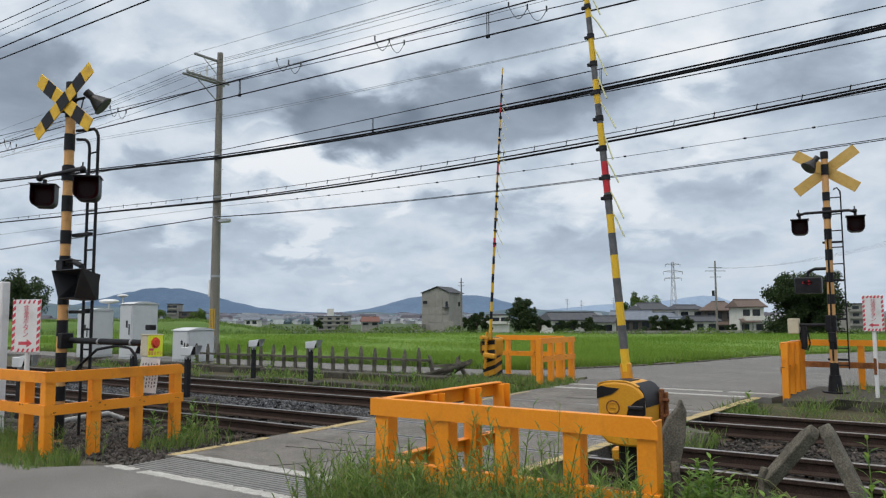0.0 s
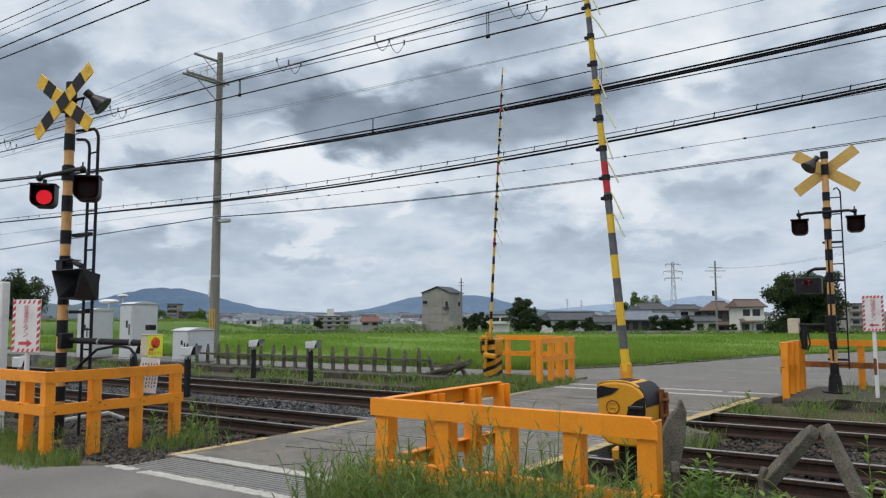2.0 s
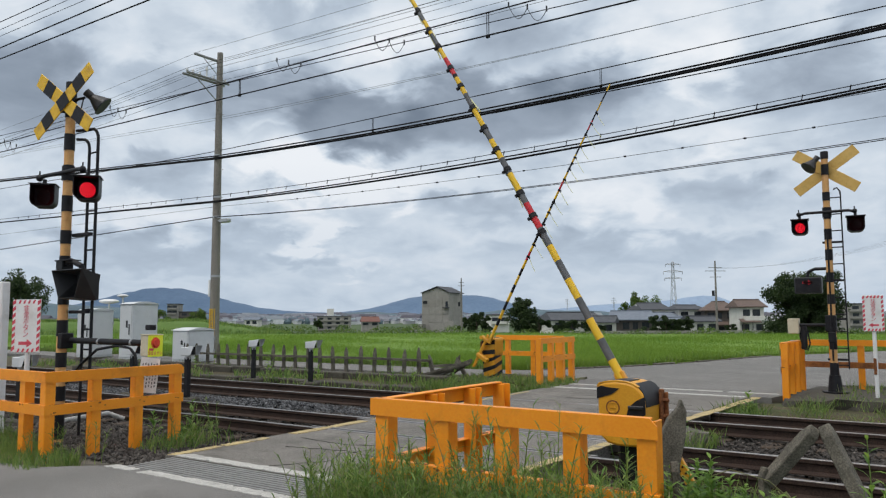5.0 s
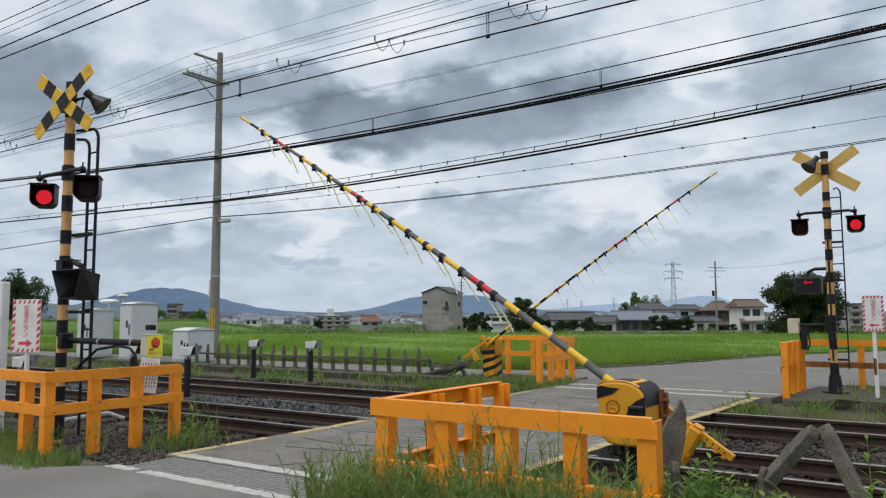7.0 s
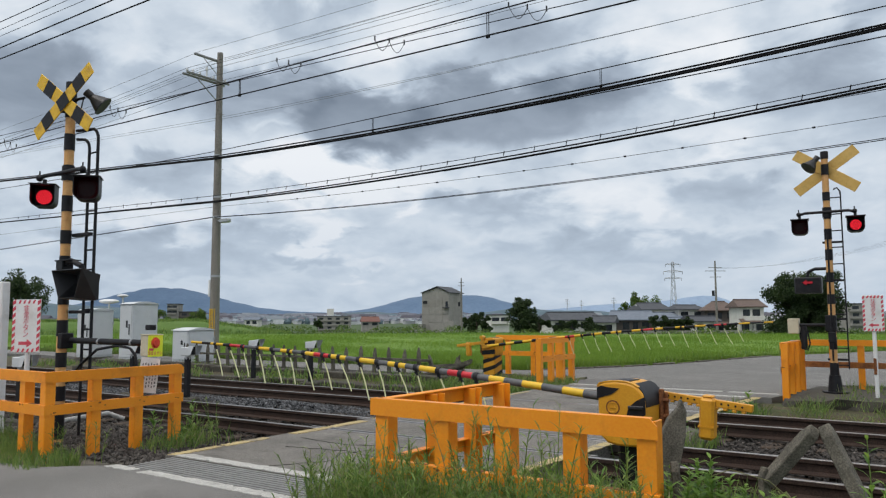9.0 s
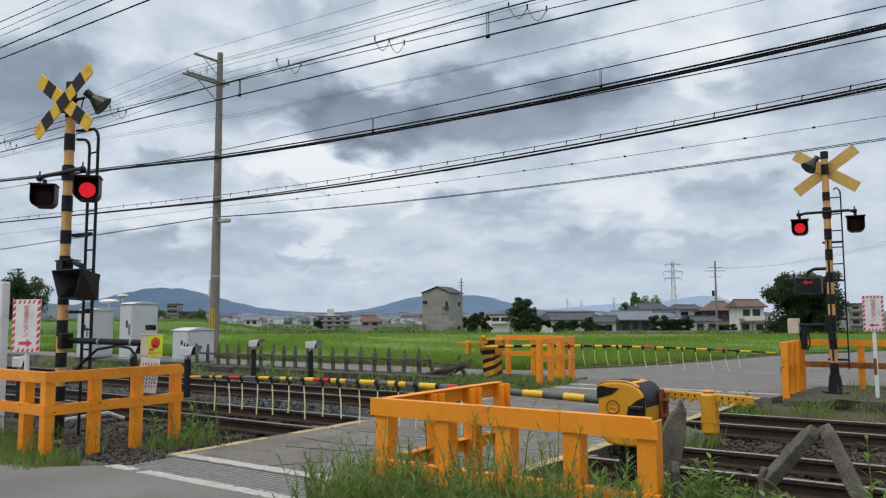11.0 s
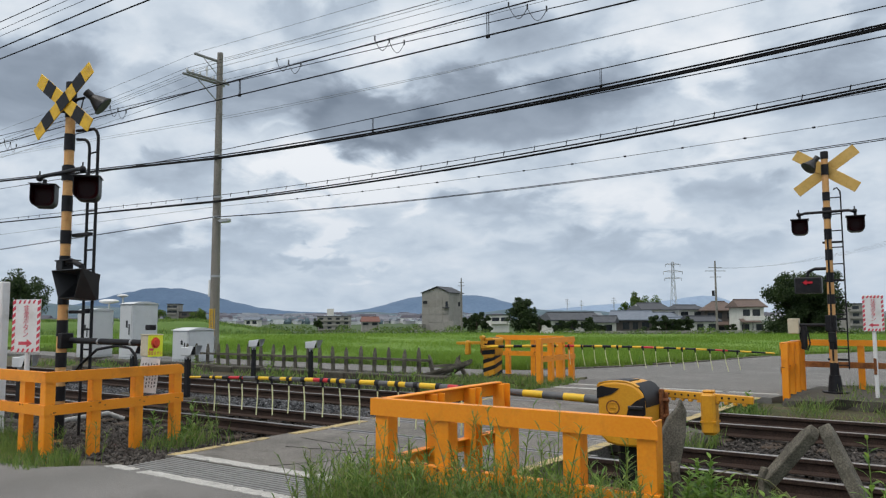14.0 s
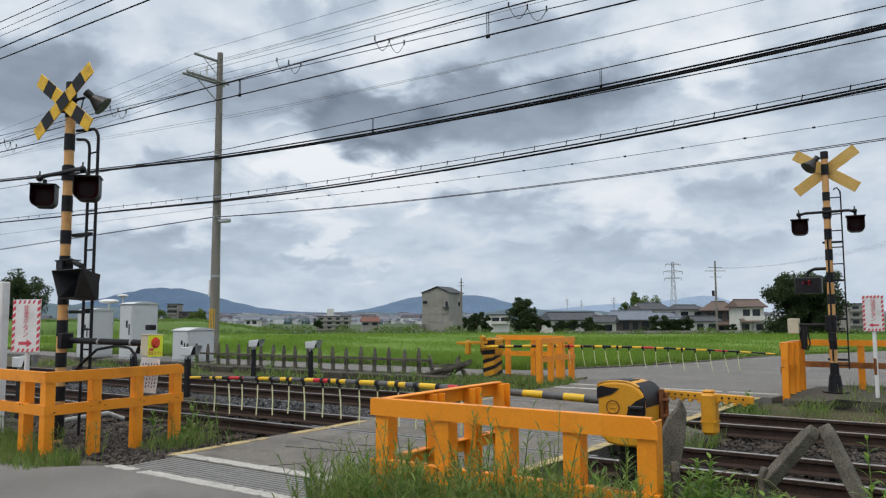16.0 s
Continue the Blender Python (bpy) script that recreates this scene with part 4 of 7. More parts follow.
# ---- crossing signals ----
def lamp_head(parent, at):
    """Bucket-shaped lamp housing, open to the front (-y); the lens inside turns its lit face forward."""
    h = part("lamp_housing", lamp_shell(), [BLACK, HOOD], parent, "black hooded signal lamp")
    h.matrix_basis = at
    s = Shape()
    for i in range(2):
        y = (-0.006, 0.006)[i]
        ringp = [(0.106 * math.cos(a), y, 0.106 * math.sin(a)) for a in [2 * math.pi * j / 24 for j in range(24)]]
        s.add(ringp, [tuple(range(24))], i)
    s.add([(0.106 * math.cos(a), y, 0.106 * math.sin(a)) for y in (-0.006, 0.006) for a in [2 * math.pi * j / 24 for j in range(24)]],
          [(j, (j + 1) % 24, 24 + (j + 1) % 24, 24 + j) for j in range(24)], 1)
    for rr, cnt in ((0.015, 4), (0.035, 9), (0.055, 14), (0.075, 19), (0.094, 24)):
        for j in range(cnt):
            a = 2 * math.pi * (j + 0.3 * rr * 100) / cnt
            cx, cz = rr * math.cos(a), rr * math.sin(a)
            q = 0.0065
            s.add([(cx - q, -0.0095, cz), (cx, -0.0095, cz - q), (cx + q, -0.0095, cz), (cx, -0.0095, cz + q)], [(0, 1, 2, 3)], 2)
    ln = part("lens", s, [LENSLIT, LENSDARK, LENSDOT], h, "round red signal lens")
    ln.matrix_basis = pose(0, 0.0, -0.005, 0, 0, 180)
    return ln


def u_outline(w, top, low, corner, n=5):
    pts = [(-w, top), (-w, low + corner)]
    pts += [(-w + corner - corner * math.cos(a), low + corner - corner * math.sin(a)) for a in [math.pi / 2 * i / n for i in range(1, n + 1)]]
    pts += [(-x, z) for x, z in reversed(pts)]
    return pts


def lamp_shell():
    s = Shape()
    out = u_outline(0.160, 0.16, -0.155, 0.10)
    inn = u_outline(0.150, 0.150, -0.145, 0.092)
    n = len(out)
    s.prism([(x, 0.14, z) for x, z in out], (0, 0.02, 0))
    for k, (p, d) in enumerate(((out, 0), (inn, 1))):
        s.add([(x, y, z) for y in (-0.16, 0.14) for x, z in p], [(i, (i + 1) % n, n + (i + 1) % n, n + i) for i in range(n)], d)
    s.add([(x, -0.16, z) for x, z in out] + [(x, -0.16, z) for x, z in inn], [(i, (i + 1) % n, n + (i + 1) % n, n + i) for i in range(n)])
    s.box((-0.18, -0.18, 0.16), (0.18, 0.16, 0.172), 0.004)
    s.rod((0, 0.0, 0.17), (0, 0.0, 0.25), 0.028, n=10)
    return s


def crossing_signal(label, at, top, bands, front, lamps_z, half, cross_z):
    sg = thing("crossing_signal", label, "signal", at, "level crossing signals")
    s = Shape()
    s.rod((0, 0, -0.1), (0, 0, top), 0.062, 0.058, 20)
    part("pole", s, PEACH, sg, "faded orange pole", smooth=True)
    for z0, z1 in bands:
        s = Shape()
        s.rod((0, 0, z0), (0, 0, z1), 0.0655, n=20)
        part("black_band", s, BLACK, sg, smooth=True)
    s = Shape()
    s.rod((0, 0, top - 0.1), (0, 0, top + 0.02), 0.068, n=16)
    part("cap", s, BLACK, sg, "black pole cap", smooth=True)
    # crossbuck
    for k, ang in enumerate((35, -35)):
        m = pose(0.04 if front < 0 else 0.0, front * (0.115 + 0.012 * k), cross_z, 0, 0, 6 if front < 0 else 0) @ pose(0, 0, 0, 0, ang, 0)
        s = Shape()
        reach, wide = (0.64, 0.089) if front < 0 else (0.63, 0.10)
        s.box((-reach, -0.006, -wide), (reach, 0.006, wide), 0.003, m=m)
        board = part("crossbuck_board", s, YELLOW if front < 0 else PALE, sg)
        if front < 0:
            for q in (-0.355, 0.0, 0.355):
                if q == 0.0 and k == 0:
                    continue
                s = Shape()
                s.box((q - 0.10, -0.009, -wide - 0.0005), (q + 0.10, -0.005, wide + 0.0005), m=m)
                part("black_bar", s, BLACK, board)
    s = Shape()
    s.box((-0.05, front * 0.05, cross_z - 0.12), (0.05, front * 0.112, cross_z + 0.12), 0.005)
    part("crossbuck_bracket", s, BLACK, sg)
    # lamp crossbar with clamp
    zb = lamps_z + 0.235
    s = Shape()
    s.tube([(-half, -0.10, zb), (-half + 0.10, -0.09, zb + 0.03), (0, -0.075, zb + 0.03), (half - 0.10, -0.09, zb + 0.03), (half, -0.10, zb)], 0.026, 10)
    s.rod((0, 0, zb - 0.06), (0, 0, zb + 0.12), 0.078, n=16)
    for u in (-half, half):
        s.ball((u, -0.10, zb + 0.01), 0.045, 10)
        s.rod((u, -0.10, zb), (u, -0.10, zb + 0.10), 0.010, n=8)
    part("lamp_crossbar", s, BLACK, sg, smooth=True)
    return sg


NEAR_SIGNAL = pose(-9.285, 5.12, 0)
near_bands = [(-0.05, 0.29), (0.41, 0.59), (0.82, 1.00), (1.22, 1.40), (1.59, 2.20), (2.35, 2.52), (2.76, 2.96), (3.15, 3.35), (3.54, 3.75), (3.96, 4.40)]
near_sig = crossing_signal("black and orange banded crossing signal with crossbuck, lamps and loudspeaker", NEAR_SIGNAL, 4.40, near_bands, -1, 2.98, 0.50, 4.136)
near_lens = [lamp_head(near_sig, pose(u, -0.10, z, 0, 0, 52) @ Matrix.Scale(0.89, 4)) for u, z in ((-0.37, 2.97), (0.62, 2.965))]


def horn(parent, m):
    s = Shape()
    s.rod((0, 0, 0), (0, 0, -0.09), 0.055, 0.05, 14)
    s.rod((0, 0, -0.09), (0, 0, -0.27), 0.045, 0.135, 18)
    s.rod((0, 0, -0.27), (0, 0, -0.285), 0.14, 0.14, 18)
    h = part("loudspeaker", s, DARKGREY, parent, "dark grey horn loudspeaker", smooth=True)
    h.matrix_basis = m


horn(near_sig, pose(0.25, 0.05, 4.27, 0, -50, 50) @ Matrix.Scale(0.96, 4))
s = Shape()
s.tube([(0.05, 0.0, 4.16), (0.12, 0.02, 4.19), (0.22, 0.05, 4.2)], 0.018, 8)
s.tube([(0.06, 0.0, 4.05), (0.16, 0.02, 3.92), (0.19, 0.02, 4.02), (0.28, 0, 4.16)], 0.008, 6)
part("speaker_bracket", s, BLACK, near_sig)

# ladder behind the post with hooped top
for u in (0.245, 0.435):
    s = Shape()
    out = u + 0.01
    rr, zt = 0.15, 3.80 if u > 0.3 else 3.69
    arc = [(out - rr + rr * math.sin(q), 0.12, zt - rr + rr * math.cos(q)) for q in [math.pi / 2 * i / 6 for i in range(7)]]
    s.tube([(0.05, 0.06, zt)] + arc + [(out, 0.12, zt - 0.4), (u, 0.12, 0.0)], 0.019, 8)
    part("ladder_rail", s, BLACK, near_sig, smooth=True)
for i in range(13):
    z = 0.55 + i * 0.245
    s = Shape()
    s.rod((0.245, 0.12, z), (0.435, 0.12, z), 0.011, n=8)
    part("rung", s, BLACK, near_sig)
for z in (2.46, 1.50):
    s = Shape()
    s.box((0.04, 0.05, z - 0.02), (0.42, 0.11, z + 0.02), 0.004)
    part("ladder_bracket", s, BLACK, near_sig)

# direction indicator: flared box with an arrow
ind = part("direction_indicator", Shape().box((0.24, -0.02, 1.64), (0.54, 0.10, 1.94), 0.01), DARKGREY, near_sig, "dark hooded train direction indicator")
s = Shape()
a = [(0.235, 0.06, 1.635), (0.545, 0.06, 1.635), (0.62, 0.06, 1.945), (0.235, 0.06, 1.945)]
b = [(0.20, -0.22, 1.66), (0.56, -0.22, 1.66), (0.76, -0.26, 2.0), (0.10, -0.26, 2.0)]
s.add(a + b, [(1, 2, 6, 5), (2, 3, 7, 6), (3, 0, 4, 7), (0, 1, 5, 4)])
hood = part("hood", s, DARKGREY, ind)
ind.matrix_basis = pose(0.08, 0, 0)
thick = hood.modifiers.new("thickness", "SOLIDIFY")
thick.thickness = 0.012


def arrow(parent, m, size, mats, sign):
    """Two-faced arrow plate: one side lit, the other not."""
    s = Shape()
    out = [(-1, 0.22), (0.15, 0.22), (0.15, 0.55), (1, 0), (0.15, -0.55), (0.15, -0.22), (-1, -0.22)]
    s.add([(sign * x * size, -0.004, z * size) for x, z in out], [tuple(range(7))], 0)
    s.add([(-sign * x * size, 0.004, z * size) for x, z in out], [tuple(range(7))], 1)
    ob = part("arrow_face", s, mats, parent, "red direction arrow")
    ob.matrix_basis = m
    return ob


arrow(ind, pose(0.41, -0.032, 1.79), 0.11, [ARROWDIM, ARROWDIM], 1)
s = Shape()
s.tube([(0.02, 0, 2.10), (0.18, -0.02, 2.13), (0.38, -0.0, 2.06), (0.40, 0.02, 1.93)], 0.035, 10)
s.box((-0.075, -0.075, 2.02), (0.075, 0.075, 2.14), 0.01)
s.box((-0.09, -0.085, 2.13), (0.24, 0.075, 2.145), 0.003)
part("indicator_bracket", s, BLACK, near_sig, smooth=False)

# emergency button on a pipe
s = Shape()
s.rod((0.05, 0.06, 1.15), (1.66, 0.06, 1.14), 0.037, n=14)
s.box((0.02, -0.07, 1.05), (0.115, 0.09, 1.24), 0.01)
s.rod((0, 0, 1.20), (0, 0, 1.235), 0.070, n=18)
part("button_pipe", s, BLACK, near_sig, smooth=True)
for u in (0.72, 1.38):
    part("pipe_clip", Shape().rod((u, 0.06, 1.14), (u + 0.03, 0.06, 1.14), 0.043, n=14), STEEL, near_sig)
s = Shape()
s.tube([(0.05, 0.05, 0.62), (0.35, 0.05, 0.86), (0.7, 0.05, 1.05), (1.1, 0.05, 1.10), (1.36, 0.05, 1.08), (1.47, 0.05, 1.0), (1.50, 0.05, 0.88)], 0.016, 8)
part("cable", s, BLACK, near_sig, smooth=True)
btn = part("button_box", Shape().box((-0.13, -0.10, -0.145), (0.13, 0.08, 0.145), 0.012), CREAM, near_sig, "cream emergency button box")
btn.matrix_basis = pose(1.77, 0.04, 1.115, 0, 0, 84) @ Matrix.Diagonal((0.66, 0.9, 0.80, 1))
part("button_plate", Shape().box((-0.128, -0.107, -0.15), (0.135, -0.10, 0.15), 0.003), LIME, btn, "fluorescent yellow plate")
part("red_button", Shape().rod((0.0, -0.107, 0.04), (0.0, -0.118, 0.04), 0.075, 0.075, 20).rod((0.0, -0.118, 0.04), (0.0, -0.14, 0.04), 0.058, 0.05, 20), BUTTON, btn, "round red push button")
part("lid_edge", Shape().box((-0.14, -0.112, 0.145), (0.14, 0.085, 0.158), 0.004), CREAM, btn)
part("cable_gland", Shape().box((-0.05, -0.02, 0.15), (0.05, 0.06, 0.21), 0.008), BLACK, near_sig).matrix_basis = pose(1.70, 0.06, 1.135)
part("print_bar", Shape().box((-0.11, -0.110, -0.065), (-0.03, -0.107, -0.035)), SIGNRED, btn)
NOTICE = pose(1.040, 0.515, 0.679, 0, 6, 48)
part("notice", Shape().box((-0.11, -0.003, -0.16), (0.11, 0.003, 0.26), m=NOTICE), WHITE, near_sig, "white notice with rows of small print")
s = Shape()
for i in range(6):
    for k in range(7):
        s.box((-0.085 + 0.032 * i, -0.005, -0.10 + 0.044 * k + 0.01 * (i % 2)), (-0.073 + 0.032 * i, -0.003, -0.074 + 0.044 * k + 0.01 * (i % 2)), m=NOTICE)
part("notice_print", s, GREYTAPE, near_sig)

FAR_SIGNAL = pose(-2.06, 15.45, 0)
far_bands = [(0.04, 0.22), (0.42, 0.55), (0.80, 1.02), (1.22, 1.40), (1.62, 1.80), (2.02, 2.20), (2.42, 2.62), (2.80, 3.0), (3.18, 3.33), (3.52, 3.68), (4.0, 4.2), (4.3, 4.42)]
far_sig = crossing_signal("crossing signal seen from behind, plain yellow crossbuck, beside an orange fence", FAR_SIGNAL, 4.42, far_bands, 1, 3.04, 0.46, 4.10)
far_lens = [lamp_head(far_sig, pose(u, -0.10, 3.04, 0, 0, 8) @ Matrix.Scale(0.88, 4)) for u in (-0.45, 0.47)]
part("base_flange", Shape().rod((0, 0, 0.0), (0, 0, 0.05), 0.22, n=18).rod((0, 0, 0.05), (0, 0, 0.34), 0.125, 0.095, 18).rod((0, 0, 0.34), (0, 0, 0.56), 0.078, 0.074, 18), BLACK, far_sig, smooth=True)
part("junction_box", Shape().box((-0.065, -0.105, 0.92), (0.065, -0.06, 1.12), 0.012), BLACK, far_sig)
part("conduit", Shape().tube([(0.0, -0.085, 0.6), (0.0, -0.09, 1.5), (0.0, -0.085, 2.9)], 0.016, 8), BLACK, far_sig, smooth=True)
for z in (0.62, 1.35, 2.05, 2.75):
    part("ladder_bracket", Shape().box((-0.10, -0.02, z - 0.02), (0.25, 0.02, z + 0.02), 0.005), BLACK, far_sig)
horn(far_sig, pose(-0.10, -0.10, 4.33, -25, 35, 0))
s = Shape()
s.tube([(0.12, 0.0, 3.72), (0.18, 0.0, 3.75), (0.23, 0.0, 3.68), (0.235, 0.0, 3.6)], 0.014, 8)
s.rod((0.235, 0, 3.6), (0.24, 0, 0.45), 0.013, n=8)
part("ladder_rail", s, BLACK, far_sig)
for i in range(11):
    z = 0.52 + i * 0.305
    part("rung", Shape().rod((0.04, 0, z), (0.24, 0, z), 0.011, n=8), BLACK, far_sig)
ind2 = part("direction_indicator", Shape().box((-0.60, -0.06, 1.82), (-0.14, 0.12, 2.12), 0.015), DARKGREY, far_sig, "dark train direction indicator")
part("face", Shape().box((-0.575, -0.065, 1.845), (-0.165, -0.058, 2.095)), BLACK, ind2, "black display face")
far_arrow = arrow(ind2, pose(-0.37, -0.09, 2.02), 0.085, [ARROWLIT, ARROWDIM], -1)
part("indicator_bracket", Shape().tube([(-0.05, 0, 2.27), (-0.25, 0, 2.27), (-0.36, 0, 2.22), (-0.38, 0, 2.12)], 0.03, 8), BLACK, far_sig)
s = Shape()
s.rod((-0.05, 0, 1.24), (-0.55, 0, 1.24), 0.03, n=10)
s.tube([(-0.5, 0, 1.24), (-0.55, 0.0, 1.05), (-0.50, -0.02, 0.80), (-0.42, -0.02, 0.78), (-0.38, -0.02, 0.9), (-0.42, -0.02, 1.15)], 0.016, 8)
s.rod((-0.48, 0, 0.80), (-0.48, 0, 1.22), 0.055, n=14)
s.box((-0.11, -0.075, 1.12), (0.07, 0.075, 1.42), 0.015)
part("button_pipe", s, BLACK, far_sig)
part("button_box", Shape().box((-0.74, -0.1, 1.08), (-0.55, 0.08, 1.36), 0.012), CREAM, far_sig, "cream emergency button box")
part("notice", Shape().box((-0.62, -0.08, 0.68), (-0.56, -0.075, 1.02), m=pose(0, 0, 0, 0, -5, 0)), STEEL, far_sig)


# ---- utility pole and overhead lines ----
pole = thing("utility_pole", "tall tapered concrete utility pole with steel crossarms", "utility pole", pose(-22.72, 18.2, 0))
part("shaft", Shape().rod((0, 0, -0.5), (0, 0, 11.36), 0.19, 0.105, 20), POLECON, pole, smooth=True)
for i in range(6):
    a = radians(-110 + i * 22)
    part("warning_stripe", Shape().box((-0.012, -0.190, 0.65), (0.012, -0.180, 1.75), m=pose(0, 0, 0, 0, 0, -40 + i * 18)), YELLOW, pole)
part("plate", Shape().box((-0.19, -0.13, 2.2), (-0.02, -0.195, 2.8), m=pose(0, 0, 0, 0, 0, -20)), WHITE, pole, "small white number plate")
part("crossarm", Shape().box((-0.16, -1.55, 10.165), (-0.08, 0.32, 10.235), 0.01), RIBSTEEL, pole)
part("crossarm", Shape().box((0.10, -1.55, 10.165), (0.18, 0.32, 10.235), 0.01), RIBSTEEL, pole)
part("crossarm", Shape().box((-0.14, -1.08, 11.02), (-0.06, 0.18, 11.10), 0.01), RIBSTEEL, pole)
for i, u in enumerate((-1.45, -1.2, -0.9, -0.6, -0.3, 0.25)):
    s = Shape()
    up = 0.25 if i == 3 else 0.0
    s.rod((0.0, u, 10.22), (0.0, u, 10.30 + up), 0.03, n=8)
    s.rod((0.0, u, 10.30 + up), (0.0, u, 10.40 + up), 0.055, 0.04, n=10)
    part("insulator", s, WHITE if i % 2 else GREY, pole, smooth=True)
part("brace", Shape().rod((-0.12, -0.9, 10.16), (-0.1, 0, 9.5), 0.02, n=6).rod((-0.1, -0.7, 11.04), (-0.1, 0, 10.5), 0.016, n=6), STEEL, pole)
for z, nm in ((7.38, "band_clamp"), (5.83, "band_clamp"), (5.08, "band_clamp"), (2.9, "band_clamp")):
    part(nm, Shape().rod((0, 0, z), (0, 0, z + 0.08), 0.19 - 0.0075 * z + 0.012, n=16), STEEL, pole)
part("street_light", Shape().box((0.28, -0.14, 4.88), (0.78, 0.05, 5.02), 0.03), STEEL, pole, "small grey street light")
part("light_arm", Shape().rod((0.1, -0.05, 4.98), (0.35, -0.05, 4.97), 0.02, n=8), STEEL, pole)
for i in range(16):
    z = 2.2 + i * 0.52
    part("step_bolt", Shape().rod((-0.02, 0, z), (0.30 * (1 if i % 2 else -1), 0, z), 0.011, n=6), STEEL, pole)


def wire(name, label, y, spans, r, m, wiggle=0.0, group="overhead lines"):
    """One line through the points (x, z), each span sagging by the third number."""
    path = []
    for (x0, z0, sag), (x1, z1, _) in zip(spans, spans[1:]):
        n = 26
        for i in range(n):
            f = i / n
            path.append((x0 + (x1 - x0) * f, y + wiggle * math.sin(f * 40), z0 + (z1 - z0) * f - 4 * sag * f * (1 - f) + wiggle * math.cos(f * 37)))
    path.append((spans[-1][0], y, spans[-1][1]))
    s = Shape()
    s.tube(path, r, 6)
    return solid(name, s, m, label, "cable", group=group, smooth=True)


LEFT, RIGHT = -62.0, 14.0


# heavy bundles: left end, pole, right end and sag of each strand
for zl, zp, zr, sag, r in ((9.38, 7.287, 8.585, 0.643, 0.029), (9.40, 7.33, 8.55, 0.60, 0.022), (9.45, 7.394, 8.42, 0.499, 0.022), (9.38, 7.27, 7.90, 0.40, 0.014)):
    wire("overhead_cable", "black overhead cable in a sagging bundle along the railway", 18.05, [(LEFT, zl, 0.0), (-22.72, zp, sag), (RIGHT, zr, 0)], r, WIRE)
for zl, zp, zr, sag, r in ((6.74, 5.67, 7.65, 0.673, 0.029), (6.68, 5.71, 7.55, 0.567, 0.020)):
    wire("overhead_cable", "black overhead cable in a sagging bundle along the railway", 18.05, [(LEFT, zl, 0.0), (-22.72, zp, sag), (RIGHT, zr, 0)], r, WIRE)
HANGERS = [(LEFT, 6.77, 0.0), (-22.72, 5.907, 0.583), (RIGHT, 7.61, 0)]
wire("overhead_cable", "thin black overhead cable with small hangers", 18.05, HANGERS, 0.010, WIRE)
wire("overhead_cable", "thin black lashed cable below the bundle", 18.05, [(-12.4, 5.65, 0.0), (RIGHT, 6.75, 0)], 0.007, WIRE)
for d in (0.0, -0.045):
    wire("overhead_cable", "thin black telephone cable along the railway", 18.05, [(LEFT, 4.30 + d, 0.0), (-22.72, 5.12 + 0.4 * d, 0.574), (RIGHT, 6.02 + d, 0)], 0.009, WIRE)
wire("overhead_cable", "thin black telephone cable along the railway", 18.2, [(LEFT, 8.6, 0.2), (-22.72, 7.62, 0.1), (RIGHT, 8.35, 0)], 0.013, WIRE)
wire("overhead_cable", "thin faint overhead wire with small beads", 18.2, [(LEFT, 5.56, 0.0), (-22.72, 5.52, 0.485), (RIGHT, 6.44, 0)], 0.006, BARE)
for i in range(15):
    x = -20 + 1.45 * i
    f = (x + 22.72) / (RIGHT + 22.72)
    z = 5.52 + 0.92 * f - 4 * 0.485 * f * (1 - f)
    solid("cable_bead", Shape().rod((x - 0.03, 18.2, z), (x + 0.03, 18.2, z), 0.022, n=6), WIRE, "small dark clamp on a thin overhead wire", "cable", group="cable clamps")
for d in (0.0, 0.09):
    wire("overhead_cable", "thin faint overhead wire", 18.2, [(LEFT, 10.4 + d, 0.0), (-22.72, 8.80 + d, 0.348), (RIGHT, 9.24 - d, 0)], 0.006, FAINT)
for u, z, e in ((-1.45, 10.40, 0.0), (-1.2, 10.40, 0.1), (-0.9, 10.40, 0.05), (-0.3, 10.40, 0.1), (0.25, 10.40, 0.0), (-1.0, 11.12, 0.2), (0.12, 11.12, 0.3)):
    wire("power_line", "thin power line on the pole's crossarm", 18.2 + u, [(LEFT, z - 0.9, 0.5), (-22.72, z, 0.25), (RIGHT, z + e, 0)], 0.0065, FAINT if z > 11 else BARE)
# overhead contact lines of the two tracks, with droppers
for name, lab, y, z0, z1, r in (
        ("contact_wire", "black contact wire over the track", 11.05, 6.76, 6.14, 0.014), ("messenger_wire", "black messenger wire over the track", 11.05, 6.72, 6.72, 0.013),
        ("feeder_wire", "thin feeder wire over the track", 11.35, 8.05, 6.15, 0.008), ("contact_wire", "black contact wire over the track", 7.84, 7.09, 7.09, 0.014),
        ("messenger_wire", "black messenger wire over the track", 7.84, 7.05, 7.55, 0.014), ("feeder_wire", "black feeder wire over the track", 7.84, 7.93, 7.95, 0.010),
        ("feeder_wire", "thin feeder wire over the track", 8.1, 7.98, 7.97, 0.006), ("feeder_wire", "thin feeder wire over the track", 8.1, 7.92, 7.75, 0.006)):
    wire(name, lab, y, [(LEFT, z0, 0.0), (RIGHT, z1, 0)], r, WIRE)
